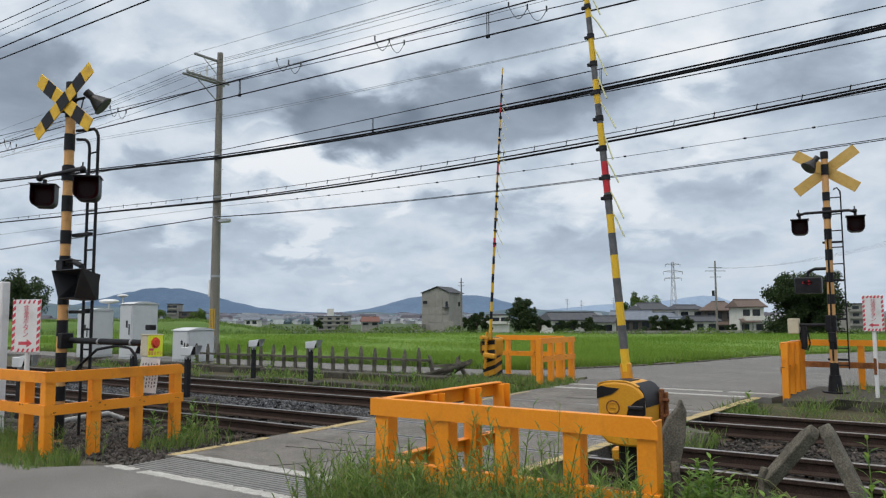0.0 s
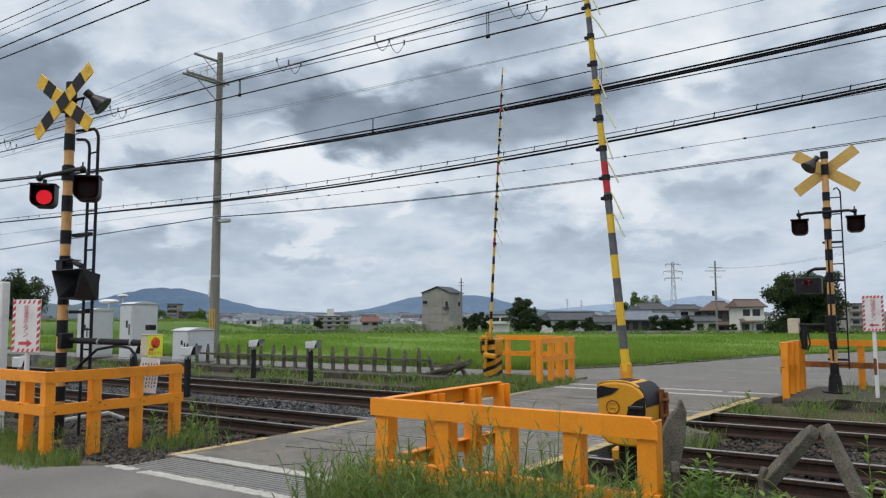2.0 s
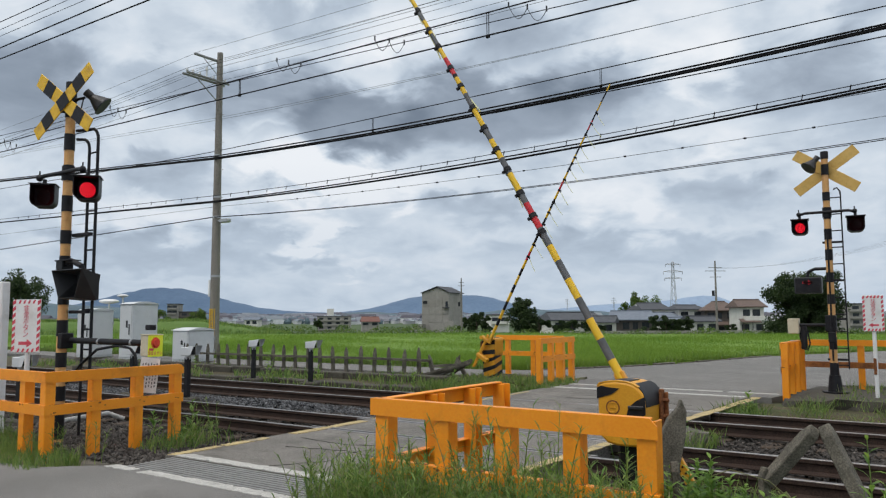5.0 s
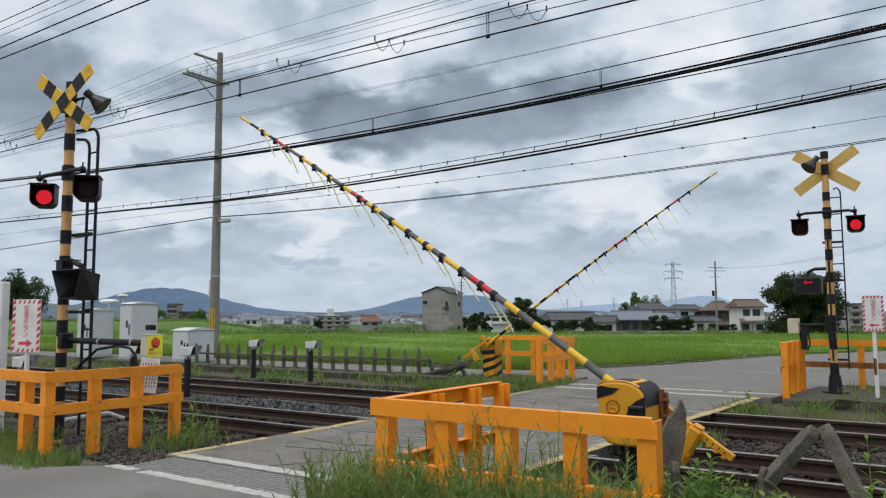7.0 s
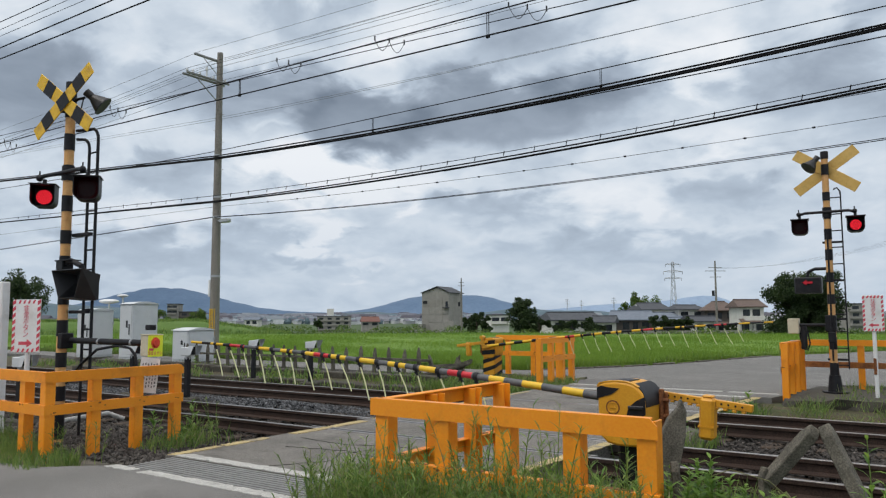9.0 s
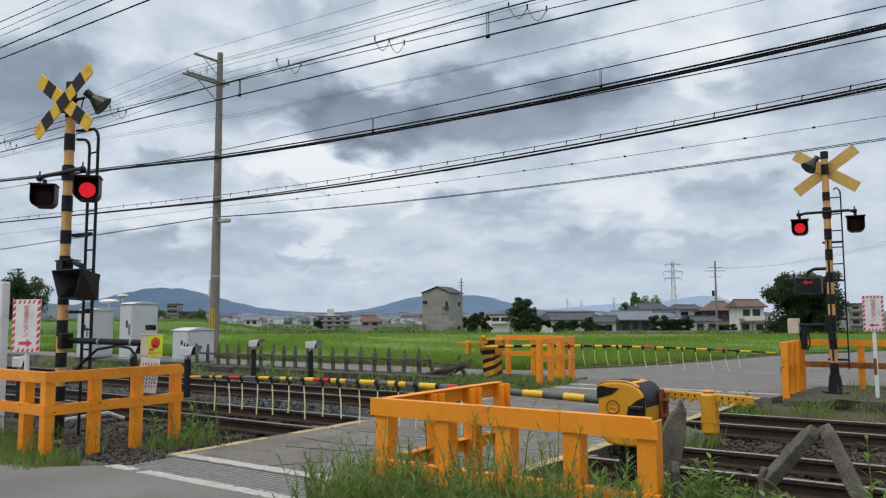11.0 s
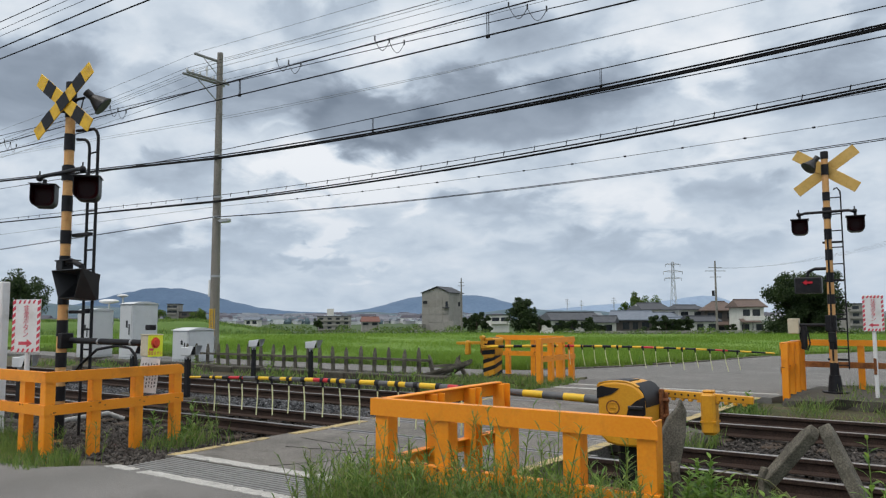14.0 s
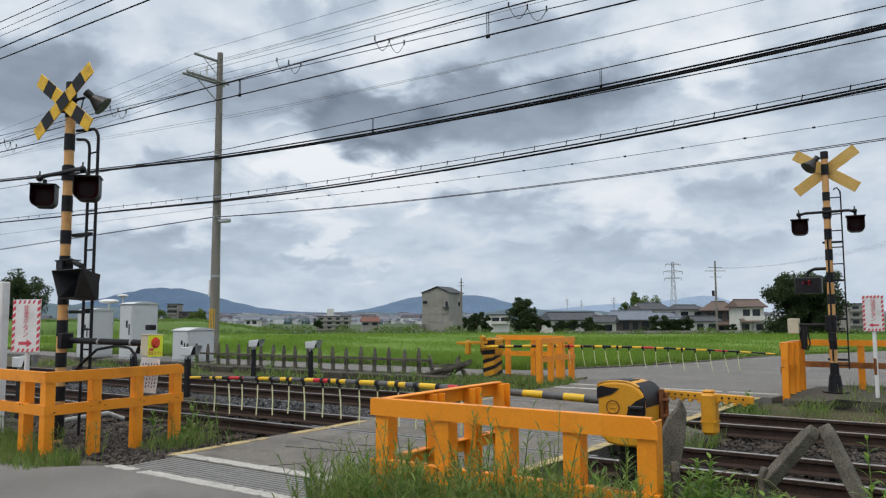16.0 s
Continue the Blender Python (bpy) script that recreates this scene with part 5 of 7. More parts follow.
for x, y, z0, z1 in ((-13.1, 11.05, 6.36, 6.70), (-6.65, 11.05, 6.30, 6.73), (-15.15, 18.1, 7.28, 7.66), (-7.51, 18.1, 7.34, 7.77), (-26.0, 11.05, 6.46, 6.70)):
    s = Shape()
    s.rod((x - 0.02, y, z0), (x - 0.02, y, z1), 0.008, n=6)
    s.rod((x + 0.02, y, z0), (x + 0.02, y, z1), 0.008, n=6)
    s.box((x - 0.035, y - 0.02, z0 - 0.04), (x + 0.035, y + 0.02, z0 + 0.02), 0.006)
    solid("dropper", s, WIRE, "short double dropper on the overhead wire", "cable", group="droppers")
for x, z in ((-11.93, 6.90), (-9.21, 6.79), (-6.23, 6.73), (-18.15, 6.88), (-23.68, 6.74)):
    s = Shape()
    for k in range(2):
        s.tube([(x + 0.36 * k + 0.36 * q / 8, 11.05, z - 0.12 * (k + q / 8) - 0.20 * math.sin(math.pi * q / 8)) for q in range(9)], 0.006, 5)
    for k in range(3):
        s.rod((x + 0.36 * k, 11.05, z - 0.12 * k - 0.02), (x + 0.36 * k, 11.05, z - 0.12 * k + 0.07), 0.016, n=6)
    solid("jumper_wire", s, BARE, "thin looped jumper wire with clamps", "cable", group="jumpers")


def on_wire(spans, x):
    for (x0, z0, sag), (x1, z1, _) in zip(spans, spans[1:]):
        if x <= x1:
            f = (x - x0) / (x1 - x0)
            return z0 + (z1 - z0) * f - 4 * sag * f * (1 - f)


for i in range(46):
    x = -37 + i * 0.95
    z = on_wire(HANGERS, x)
    solid("cable_hanger", Shape().rod((x, 18.05, z - 0.10), (x + 0.03, 18.05, z + 0.03), 0.012, n=6), WIRE, "small black hanger on the overhead cable", "cable", group="cable hangers")


# ---- keyed motion ----
def flips(lit, first_off=180.0):
    """Rows that turn a lens about its upright axis: lit face forward during the lit spans."""
    rows = [(0.0, first_off)]
    ang = first_off
    for t0, t1 in lit:
        for t, goal in ((t0, 0.0), (t1, 180.0)):
            if abs(goal - ang) > 1:
                start = ang
                for k in range(4):
                    rows.append((t + (k - 1) / 30.0, start + (goal - start) * k / 3))
                ang = goal
    rows.append((SECONDS, ang))
    return rows


def alternate(times):
    a = [(p, q) for p, q in zip(times[0::2], times[1::2])]
    b = [(p, q) for p, q in zip(times[1::2], times[2::2])]
    return a, b


NEAR_SWITCH = [1.15, 1.54, 2.14, 2.74, 3.38, 3.95, 4.55, 5.15, 5.75, 6.4, 7.04, 7.6, 8.4, 8.95, 9.55, 10.1, 10.65, 11.2]
FAR_SWITCH = [2.5, 2.8, 3.38, 3.95, 4.55, 5.15, 5.75, 6.4, 7.04, 7.6, 8.4, 8.95, 9.55, 10.15, 10.75, 11.34, 11.94, 12.58, 13.2, 13.9]


def motions():
    for arm, strips, pieces, angles, blow, lean, (px, pz), drop, droop, reach in (
            (near_arm, near_strips, near_pieces, NEAR_ANGLES, 1.0, 0.0, NEAR_PIVOT, 0.131, 0.196, 5.5),
            (far_arm, far_strips, far_pieces, FAR_ANGLES, -0.7, 8.0, FAR_PIVOT, 0.22, 0.263, 6.2)):
        walk(arm, [(t, pose(px, 0, pz, 0, a, 0)) for t, a in angles])

        def hang_at(q, t):
            """Height below the pivot's line, and slope, of the drooping arm at q metres along it."""
            c = math.cos(radians(between(angles, t)))
            return -drop - droop * c * (q / reach) ** 2, math.degrees(math.atan(2 * droop * c * q / reach ** 2))

        for ob, q in pieces:
            walk(ob, [(t, pose(-q, 0, hang_at(q, t)[0], 0, -hang_at(q, t)[1], 0)) for t, _ in angles])
        times = sorted({t for t, _ in angles} | {t for t, _ in SWAY})
        for st, a, r, i in strips:
            k = 0.85 + 0.3 * ((i * 37) % 10) / 10
            rest = ((i * 53) % 7 - 3) * 1.2
            walk(st, [(t, pose(-a, 0, hang_at(a, t)[0] - r, 0, -between(angles, t) - between(SWAY, t) * k * blow + rest + lean, 0)) for t in times])
    right_lit, left_lit = alternate(NEAR_SWITCH)
    for ln, lit, base in ((near_lens[1], right_lit, 0), (near_lens[0], left_lit, 0)):
        walk(ln, [(t, pose(0, 0, -0.005, 0, 0, a)) for t, a in flips(lit)])
    far_left, far_right = alternate(FAR_SWITCH)
    for ln, lit in ((far_lens[0], far_left), (far_lens[1], far_right)):
        walk(ln, [(t, pose(0, 0, -0.005, 0, 0, a)) for t, a in flips(lit)])
    walk(far_arrow, [(t, pose(-0.37, -0.09, 2.02, 0, 0, a)) for t, a in flips([(5.6, 14.2)])])
    walk(cloud_cover, [(0.0, pose(0, 0, 0, 0, 0, 0)), (SECONDS / 2, pose(0, 0, 0, 0, 0, -0.7)), (SECONDS, pose(0, 0, 0, 0, 0, -1.4))])


# ---- railway side things ----
def picket_fence():
    pf = thing("picket_fence", "old weathered concrete picket fence, partly broken, along the lane", "fence", pose(0, 15.3, 0))
    post = Shape()
    post.prism([(-0.045, -0.03, -0.25), (0.045, -0.03, -0.25), (0.045, -0.03, 0.50), (0.0, -0.03, 0.64), (-0.045, -0.03, 0.50)], (0, 0.06, 0))
    me = post.mesh("picket", CONCRETE)
    n = 23
    for i in range(n):
        x = -20.33 + i * 0.475
        lean = (0, 0, 0, -14, 22, -30)[max(i - n + 6, 0)] if i >= n - 6 else rng.normal(0, 1.6)
        ob = new("picket", me)
        ob.parent = pf
        ob.matrix_basis = pose(x, rng.normal(0, 0.012), rng.normal(0, 0.02) - (0.1 if i >= n - 3 else 0), rng.normal(0, 2.5), lean, 0)
    for x0, x1, z0, z1 in ((-20.4, -16, 0.33, 0.34), (-16, -12.9, 0.34, 0.36), (-12.9, -10.9, 0.36, 0.35), (-10.6, -9.7, 0.10, 0.40), (-10.9, -9.8, 0.22, 0.30)):
        s = Shape()
        s.tube([(x0, -0.065, z0), (x1, -0.065, z1)], 0.042, 4)
        part("fence_rail", s, CONCRETE, pf)
    return pf


picket_fence()
for x0, x1, y, z in ((-24, -16.2, 14.55, 0.07), (-16.1, -9.9, 14.6, 0.04), (-23, -9.6, 13.2, -0.06)):
    s = Shape()
    k = int((x1 - x0) / 0.9)
    for i in range(k):
        a = x0 + i * (x1 - x0) / k
        s.box((a + 0.01, y - 0.16 + rng.normal(0, 0.012), -0.35), (a + (x1 - x0) / k - 0.01, y + 0.16, z + rng.normal(0, 0.012)), 0.02)
    solid("cable_trough", s, BROWNCON, "low weathered concrete cable trough beside the track", "trough", kind="structure")


def cabinet(label, x, y, w, d, h, z=-0.1):
    c = thing("relay_cabinet", label, "cabinet", pose(x, y, z), "grey relay cabinets")
    part("plinth", Shape().box((-w - 0.06, -0.06, -0.3), (0.06, d + 0.06, 0.12), 0.02), CONCRETE, c, "concrete plinth")
    part("body", Shape().box((-w, 0, 0.12), (0, d, h), 0.02), GREY, c)
    s = Shape()
    n = 8
    prof = [(-w - 0.04 + (w + 0.08) * i / n, h + 0.085 * math.sin(math.pi * i / n)) for i in range(n + 1)]
    s.prism([(0.045, d + 0.04 - (d + 0.08) * i / n, h + 0.09 * math.sin(math.pi * i / n)) for i in range(n + 1)], (-w - 0.09, 0, 0))
    part("roof_cap", s, GREY, c)
    part("door", Shape().box((0, 0.05, 0.2), (0.018, d - 0.05, h - 0.06), 0.006), GREY, c)
    for zz in (0.35, 0.72):
        part("hinge", Shape().rod((0.03, d - 0.03, h * zz), (0.03, d - 0.03, h * zz + 0.10), 0.022, n=8), STEEL, c)
    part("door", Shape().box((-w + 0.05, -0.018, 0.2), (-0.05, 0, h - 0.06), 0.006), GREY, c)
    part("handle", Shape().box((-0.16, -0.045, h * 0.48), (-0.12, -0.018, h * 0.66), 0.006), DARKGREY, c)
    part("louvre", Shape().box((-0.34, -0.026, h * 0.6), (-0.24, -0.017, h * 0.72)), DARKGREY, c)


cabinet("tall grey relay cabinet with curved roof beside the railway", -23.35, 15.3, 0.75, 0.98, 2.0)
cabinet("grey relay cabinet with curved roof beside the railway", -25.9, 15.3, 0.85, 0.9, 1.8)
cabinet("low grey relay cabinet with curved roof beside the railway", -20.35, 15.3, 0.80, 1.02, 1.12)
s = Shape()
s.rod((0, 0, 0.0), (0, 0, 2.34), 0.03, n=8)
s.ball((0, 0, 2.34), 0.20, 12, (1, 1, 0.28))
solid("antenna", s, WHITE, "white dome antenna on a thin mast", "antenna", pose(-25.52, 16.3, -0.1), smooth=True)
s = Shape()
s.rod((0, 0, 0.0), (0, 0, 2.1), 0.03, n=8)
s.ball((0, 0, 2.1), 0.36, 14, (1, 1, 0.25))
solid("antenna", s, WHITE, "wide white dome antenna on a mast", "antenna", pose(-26.55, 16.4, -0.05), smooth=True)


def sensor(x, y, h, turn):
    d = thing("obstacle_sensor", "grey obstacle sensor head on a black post", "sensor", pose(x, y, -0.16, 0, 0, turn), "obstacle sensors")
    part("footing", Shape().box((-0.20, -0.16, -0.2), (0.20, 0.16, 0.13), 0.03), BROWNCON, d, "concrete footing")
    part("post", Shape().box((-0.045, -0.045, 0.08), (0.045, 0.045, h + 0.02), 0.008), BLACK, d)
    part("collar", Shape().rod((0, 0, h - 0.02), (0, 0, h + 0.05), 0.05, n=12), STEEL, d)
    part("head", Shape().box((-0.10, -0.085, h + 0.05), (0.09, 0.085, h + 0.20), 0.01), GREY, d)
    s = Shape()
    s.add([(0.09, -0.10, h + 0.05), (0.09, 0.10, h + 0.05), (0.09, 0.10, h + 0.22), (0.09, -0.10, h + 0.22), (0.17, -0.12, h + 0.07), (0.17, 0.12, h + 0.07), (0.24, 0.12, h + 0.235), (0.24, -0.12, h + 0.235)],
          [(0, 1, 5, 4), (2, 3, 7, 6), (1, 2, 6, 5), (3, 0, 4, 7)])
    part("hood", s, GREY, d)
    part("window", Shape().box((0.091, -0.08, h + 0.06), (0.097, 0.08, h + 0.21)), BLACK, d, "black glass window")


sensor(-11.9, 8.95, 0.84, 10)
sensor(-14.25, 12.6, 0.83, 10)
sensor(-12.35, 12.6, 0.83, 10)
sensor(-11.5, 5.75, 0.82, 10)
sensor(-13.6, 8.95, 0.82, 10)


def words(body, size, material, parent, m, name="lettering", spacing=1.0, label=""):
    cu = bpy.data.curves.new(name, "FONT")
    cu.body, cu.size, cu.align_x, cu.align_y, cu.space_line = body, size, "CENTER", "CENTER", spacing
    cu.extrude = 0.001
    tmp = bpy.data.objects.new(name, cu)
    scene.collection.objects.link(tmp)
    me = bpy.data.meshes.new_from_object(tmp.evaluated_get(bpy.context.evaluated_depsgraph_get()))
    bpy.data.objects.remove(tmp)
    me.materials.clear()
    me.materials.append(material)
    ob = new(name, me)
    ob.parent = parent
    ob.matrix_basis = m
    if label:
        ob["label"] = label
    return ob


def button_sign(label, at, w, h, z, side, back):
    b = thing("sign_board", label, "sign", at, "emergency button signs")
    part("post", Shape().rod((0, 0.03, -0.15), (0, 0.03, z + h * 0.2), 0.032, n=12), WHITE, b, "white post", smooth=True)
    part("board", Shape().box((-w / 2, -0.012, z), (w / 2, 0.0, z + h), 0.005), WHITE, b, "white sign board")
    # slanted red border strokes
    def stroke(x, zz, flip):
        s = Shape()
        q = 0.03
        k = w * 0.055
        s.prism([(x - k, -0.0135, zz - q), (x + k, -0.0135, zz - q + k * 1.3), (x + k, -0.0135, zz + q - 0.012 + k * 1.3), (x - k, -0.0135, zz + q - 0.012)], (0, 0.002, 0))
        part("border_stroke", s, SIGNRED, b)
    rowsn = max(int(h / 0.075), 4)
    for i in range(rowsn):
        for x in (-w / 2 + w * 0.06, w / 2 - w * 0.06):
            stroke(x, z + h * (i + 0.45) / rowsn, 0)
    cols = 6
    for i in range(1, cols - 1):
        for zz in (z + 0.022, z + h - 0.032):
            x = -w / 2 + w * (i + 0.5) / cols
            s = Shape()
            s.prism([(x - 0.022, -0.0135, zz - 0.02), (x + 0.008, -0.0135, zz - 0.02), (x + 0.03, -0.0135, zz + 0.025), (x, -0.0135, zz + 0.025)], (0, 0.002, 0))
            part("border_stroke", s, SIGNRED, b)
    if back:
        part("rust_patch", Shape().box((-0.034, -0.006, 0.40), (0.012, 0.05, 0.68), 0.006), RUST, b, "rusty band on the post")
    words("非\n常\nボ\nタ\nン", min(h * 0.140, w * 0.28), SIGNRED, b, pose(0, -0.014, z + h * 0.575, 90, 0, 0), spacing=0.86)
    s = Shape()
    out = [(-1, 0.2), (0.2, 0.2), (0.2, 0.5), (1, 0), (0.2, -0.5), (0.2, -0.2), (-1, -0.2)]
    s.prism([(side * x * w * 0.24, -0.014, z + h * 0.17 + q * w * 0.24) for x, q in out], (0, 0.002, 0))
    part("arrow", s, SIGNRED, b, "red arrow")
    return b


words("非常ボタン", 0.052, SIGNRED, btn, pose(0.0, -0.108, -0.105, 90, 0, 0))
button_sign("white sign with red striped border and emergency button lettering", pose(-9.75, 4.92, 0, 0, 0, 18), 0.44, 0.66, 1.00, 1, False)
button_sign("faded white sign with red striped border beside the fence", pose(-1.36, 15.0, 0, 0, 0, 6), 0.32, 0.62, 1.14, -1, True)
s = Shape()
s.box((-0.065, -0.065, -0.2), (0.065, 0.065, 1.9), 0.012)
wp = thing("marker_post", "white square marker post with faint dark characters", "post", pose(-10.36, 4.9, 0, 0, 0, 20))
part("post", s, WHITE, wp)
s = Shape()
for i in range(5):
    s.box((-0.02, -0.068, 1.0 + i * 0.13), (0.025, -0.0655, 1.07 + i * 0.13))
part("print_bar", s, GREYTAPE, wp)


def rough_block(name, label, category, pts_low, z0, z1, material, jag=0.04, kind="structure"):
    """Irregular concrete lump over an outline."""
    s = Shape()
    n = len(pts_low)
    rings = []
    for k, z in enumerate((z0, (z0 + z1) / 2, z1)):
        shrink = 1 - 0.05 * k
        cx, cy = sum(p[0] for p in pts_low) / n, sum(p[1] for p in pts_low) / n
        rings += [(cx + (x - cx) * shrink + rng.normal(0, jag), cy + (y - cy) * shrink + rng.normal(0, jag), z + rng.normal(0, jag * 0.5)) for x, y in pts_low]
    f = [(k * n + i, k * n + (i + 1) % n, (k + 1) * n + (i + 1) % n, (k + 1) * n + i) for k in (0, 1) for i in range(n)]
    f.append(tuple(range(2 * n, 3 * n)))
    s.add(rings, f)
    return solid(name, s, material, label, category, kind=kind)


def dense(outline, step=0.28):
    out = []
    for (a, b), (c, d) in zip(outline, outline[1:] + outline[:1]):
        k = max(int(math.hypot(c - a, d - b) / step), 1)
        out += [(a + (c - a) * i / k, b + (d - b) * i / k) for i in range(k)]
    return out


rough_block("retaining_block", "rough concrete footing with weeds under the far signal post", "footing", dense([(-2.95, 13.75), (-2.0, 13.8), (-1.2, 13.85), (2.5, 13.9), (2.5, 16.8), (-2.9, 16.8), (-2.95, 14.4)]), -0.45, 0.02, BROWNCON, 0.045)
rough_block("retaining_block", "rough concrete footing beside the crossing deck", "footing", dense([(-9.8, 14.2), (-7.2, 14.1), (-7.2, 16.5), (-9.8, 16.5)]), -0.4, 0.01, SOIL, 0.05)
rough_block("broken_concrete", "broken concrete lump sloping off the crossing deck", "rubble", dense([(-3.4, 8.8), (-2.85, 9.1), (-2.7, 9.9), (-3.4, 10.3)], 0.2), -0.3, -0.02, CONCRETE, 0.05)
rough_block("broken_concrete", "low concrete kerb under the orange fence", "kerb", dense([(-8.3, 4.2), (-7.5, 4.25), (-7.1, 5.05), (-7.2, 6.0), (-8.2, 6.0)], 0.3), -0.35, -0.1, CONCRETE, 0.03)


def old_post(label, foot, head, w, pointed=True):
    """A broken concrete fence post between two points."""
    a, b = Vector(foot), Vector(head)
    ln = (b - a).length
    s = Shape()
    h = w / 2
    outline = [(-h, 0, 0.0), (h, 0, 0.0), (h, 0, ln - w * 0.9), (h * 0.2, 0, ln), (-h * 0.2, 0, ln), (-h, 0, ln - w * 0.55)]
    s.prism([Vector(p) + Vector((0, -h * 0.8, 0)) for p in outline], (0, h * 1.6, 0))
    q = (b - a).to_track_quat("Z", "Y").to_matrix().to_4x4()
    ob = solid("concrete_post", s, CONCRETE, label, "post", Matrix.Translation(a) @ q @ pose(0, 0, 0, 0, 0, 22), group="old concrete posts")
    bv = ob.modifiers.new("soft_edges", "BEVEL")
    bv.width, bv.segments = 0.006, 1
    return ob


s = Shape()
s.prism([(-0.13, 0, 0.0), (0.12, 0, 0.0), (0.16, 0, 0.30), (0.15, 0, 0.52), (0.20, 0, 0.74), (0.215, 0, 0.90), (0.185, 0, 0.985), (0.165, 0, 0.93), (0.10, 0, 0.86), (0.04, 0, 0.74), (0.0, 0, 0.55), (-0.06, 0, 0.40)], (0, 0.09, 0))
slab = solid("concrete_post", s, CONCRETE, "leaning broken concrete slab with a jagged point by the fence", "post", pose(-1.70, 4.85, -0.1, -4, 0, 28), group="old concrete posts")
bv = slab.modifiers.new("soft_edges", "BEVEL")
bv.width, bv.segments = 0.007, 1
old_post("snapped weathered concrete post leaning over the weeds", (-1.045, 4.9, 0.43), (-0.775, 4.95, 0.765), 0.088)
old_post("fallen weathered concrete post leaning to the ground", (-0.30, 4.7, -0.10), (-0.735, 4.97, 0.78), 0.088)
old_post("short broken concrete post stump among weeds", (-1.05, 4.88, -0.1), (-1.06, 4.9, 0.52), 0.06)
old_post("thin dark broken post beside the orange fence", (-1.36, 4.35, -0.05), (-1.42, 4.35, 0.60), 0.06)
s = Shape()
for i in range(5):
    s.tube([(-10.9 + i * 0.16, 14.6 + i * 0.1, 0.0), (-9.9 + i * 0.1, 14.9, 0.30 + 0.02 * i)], 0.035, 4)
solid("broken_rails", s, CONCRETE, "heap of fallen fence rails beside the barrier", "rubble")


# ---- weeds and grass ----
def patch(count, xr, yr, z, hr, wr, lean=(0.15, 0.7), keep=None):
    x, y = rng.uniform(*xr, count), rng.uniform(*yr, count)
    if keep is not None:
        k = keep(x, y)
        x, y = x[k], y[k]
    n = len(x)
    tuft = 0.5 + 0.5 * np.sin(x * 3.1 + 1.3 * np.sin(y * 2.7)) * np.sin(y * 3.7 + x)
    h = rng.uniform(*hr, n) * (0.55 + 0.6 * tuft)
    return blades(x, y, np.full(n, z), h, rng.uniform(*wr, n), rng.uniform(*lean, n))


def grass(label, *patches):
    pts, faces = join(patches)
    idx = np.repeat(np.array(rng.random(len(faces)) < 0.12, int), 1)
    return cloud_of("grass", pts, faces, GRASSMIX, label, "grass", idx)


grass("tall green weeds and grass around the orange fence",
      patch(19000, (-4.3, -1.2), (3.3, 4.75), -0.03, (0.12, 0.40), (0.004, 0.008), (0.2, 1.1), keep=lambda x, y: (x > -0.90 * y - 0.08) & ~((x < -3.55) & (y > 4.5))),
      patch(11000, (-3.4, -1.3), (3.55, 4.1), -0.03, (0.15, 0.42), (0.004, 0.008), (0.2, 1.1)),
      patch(3500, (-3.2, -1.3), (4.3, 6.2), -0.1, (0.12, 0.34), (0.005, 0.011)),
      patch(800, (-3.42, -2.75), (3.62, 4.05), -0.03, (0.28, 0.56), (0.008, 0.015), (0.15, 0.8)),
      patch(900, (-3.9, -1.3), (3.4, 4.1), -0.03, (0.35, 0.66), (0.004, 0.007), (0.2, 1.1), keep=lambda x, y: x > -0.90 * y - 0.08),
      patch(3800, (-1.6, 1.5), (4.0, 5.2), -0.1, (0.12, 0.40), (0.005, 0.011), (0.1, 0.9)))
grass("short green weeds under the fence by the road", patch(6500, (-10.5, -7.35), (3.75, 4.75), -0.06, (0.05, 0.20), (0.005, 0.010), keep=lambda x, y: y < 4.75 - 0.25 * (x + 9)),
      patch(380, (-8.1, -7.5), (5.3, 6.1), -0.1, (0.05, 0.22), (0.006, 0.012)))
grass("green weeds along the railway verge", patch(5200, (-26, -9.6), (12.9, 15.6), -0.12, (0.06, 0.30), (0.012, 0.03), keep=lambda x, y: np.sin(x * 1.7 + y) + np.sin(x * 0.6 - y * 2) > 0.15),
      patch(2600, (-9.9, -7.2), (13.0, 14.5), -0.12, (0.08, 0.28), (0.008, 0.018)), patch(1100, (-9.8, -7.1), (14.1, 15.4), 0.0, (0.05, 0.20), (0.008, 0.018)),
      patch(4200, (-2.4, 3.5), (13.0, 13.9), -0.25, (0.16, 0.42), (0.006, 0.013), (0.2, 1.1), keep=lambda x, y: np.sin(x * 5.1) + np.sin(x * 2.3 + y * 3) > -0.5), patch(4200, (-2.9, 4.0), (12.9, 13.9), -0.24, (0.05, 0.22), (0.006, 0.014), (0.2, 1.1)),
      patch(1800, (-1.9, 3.0), (13.8, 14.9), -0.05, (0.05, 0.18), (0.006, 0.014)),
      patch(2500, (-2.0, 6.0), (15.2, 17.3), -0.1, (0.10, 0.35), (0.010, 0.022)),
      patch(500, (-3.3, -2.7), (11.6, 13.2), -0.2, (0.10, 0.34), (0.008, 0.018)),
      patch(350, (-3.2, -2.6), (8.7, 10.0), -0.2, (0.15, 0.42), (0.008, 0.018)),
      patch(450, (-7.35, -6.95), (13.6, 15.2), -0.05, (0.08, 0.25), (0.010, 0.02)))
grass("sparse weeds growing through the ballast", patch(90, (-8.6, -7.4), (5.6, 6.5), -0.15, (0.15, 0.4), (0.008, 0.014)), patch(500, (-15, -7.3), (12.0, 13.1), -0.2, (0.1, 0.3), (0.01, 0.02)),
      patch(60, (-8.25, -8.05), (6.1, 6.3), -0.15, (0.3, 0.62), (0.01, 0.02)))


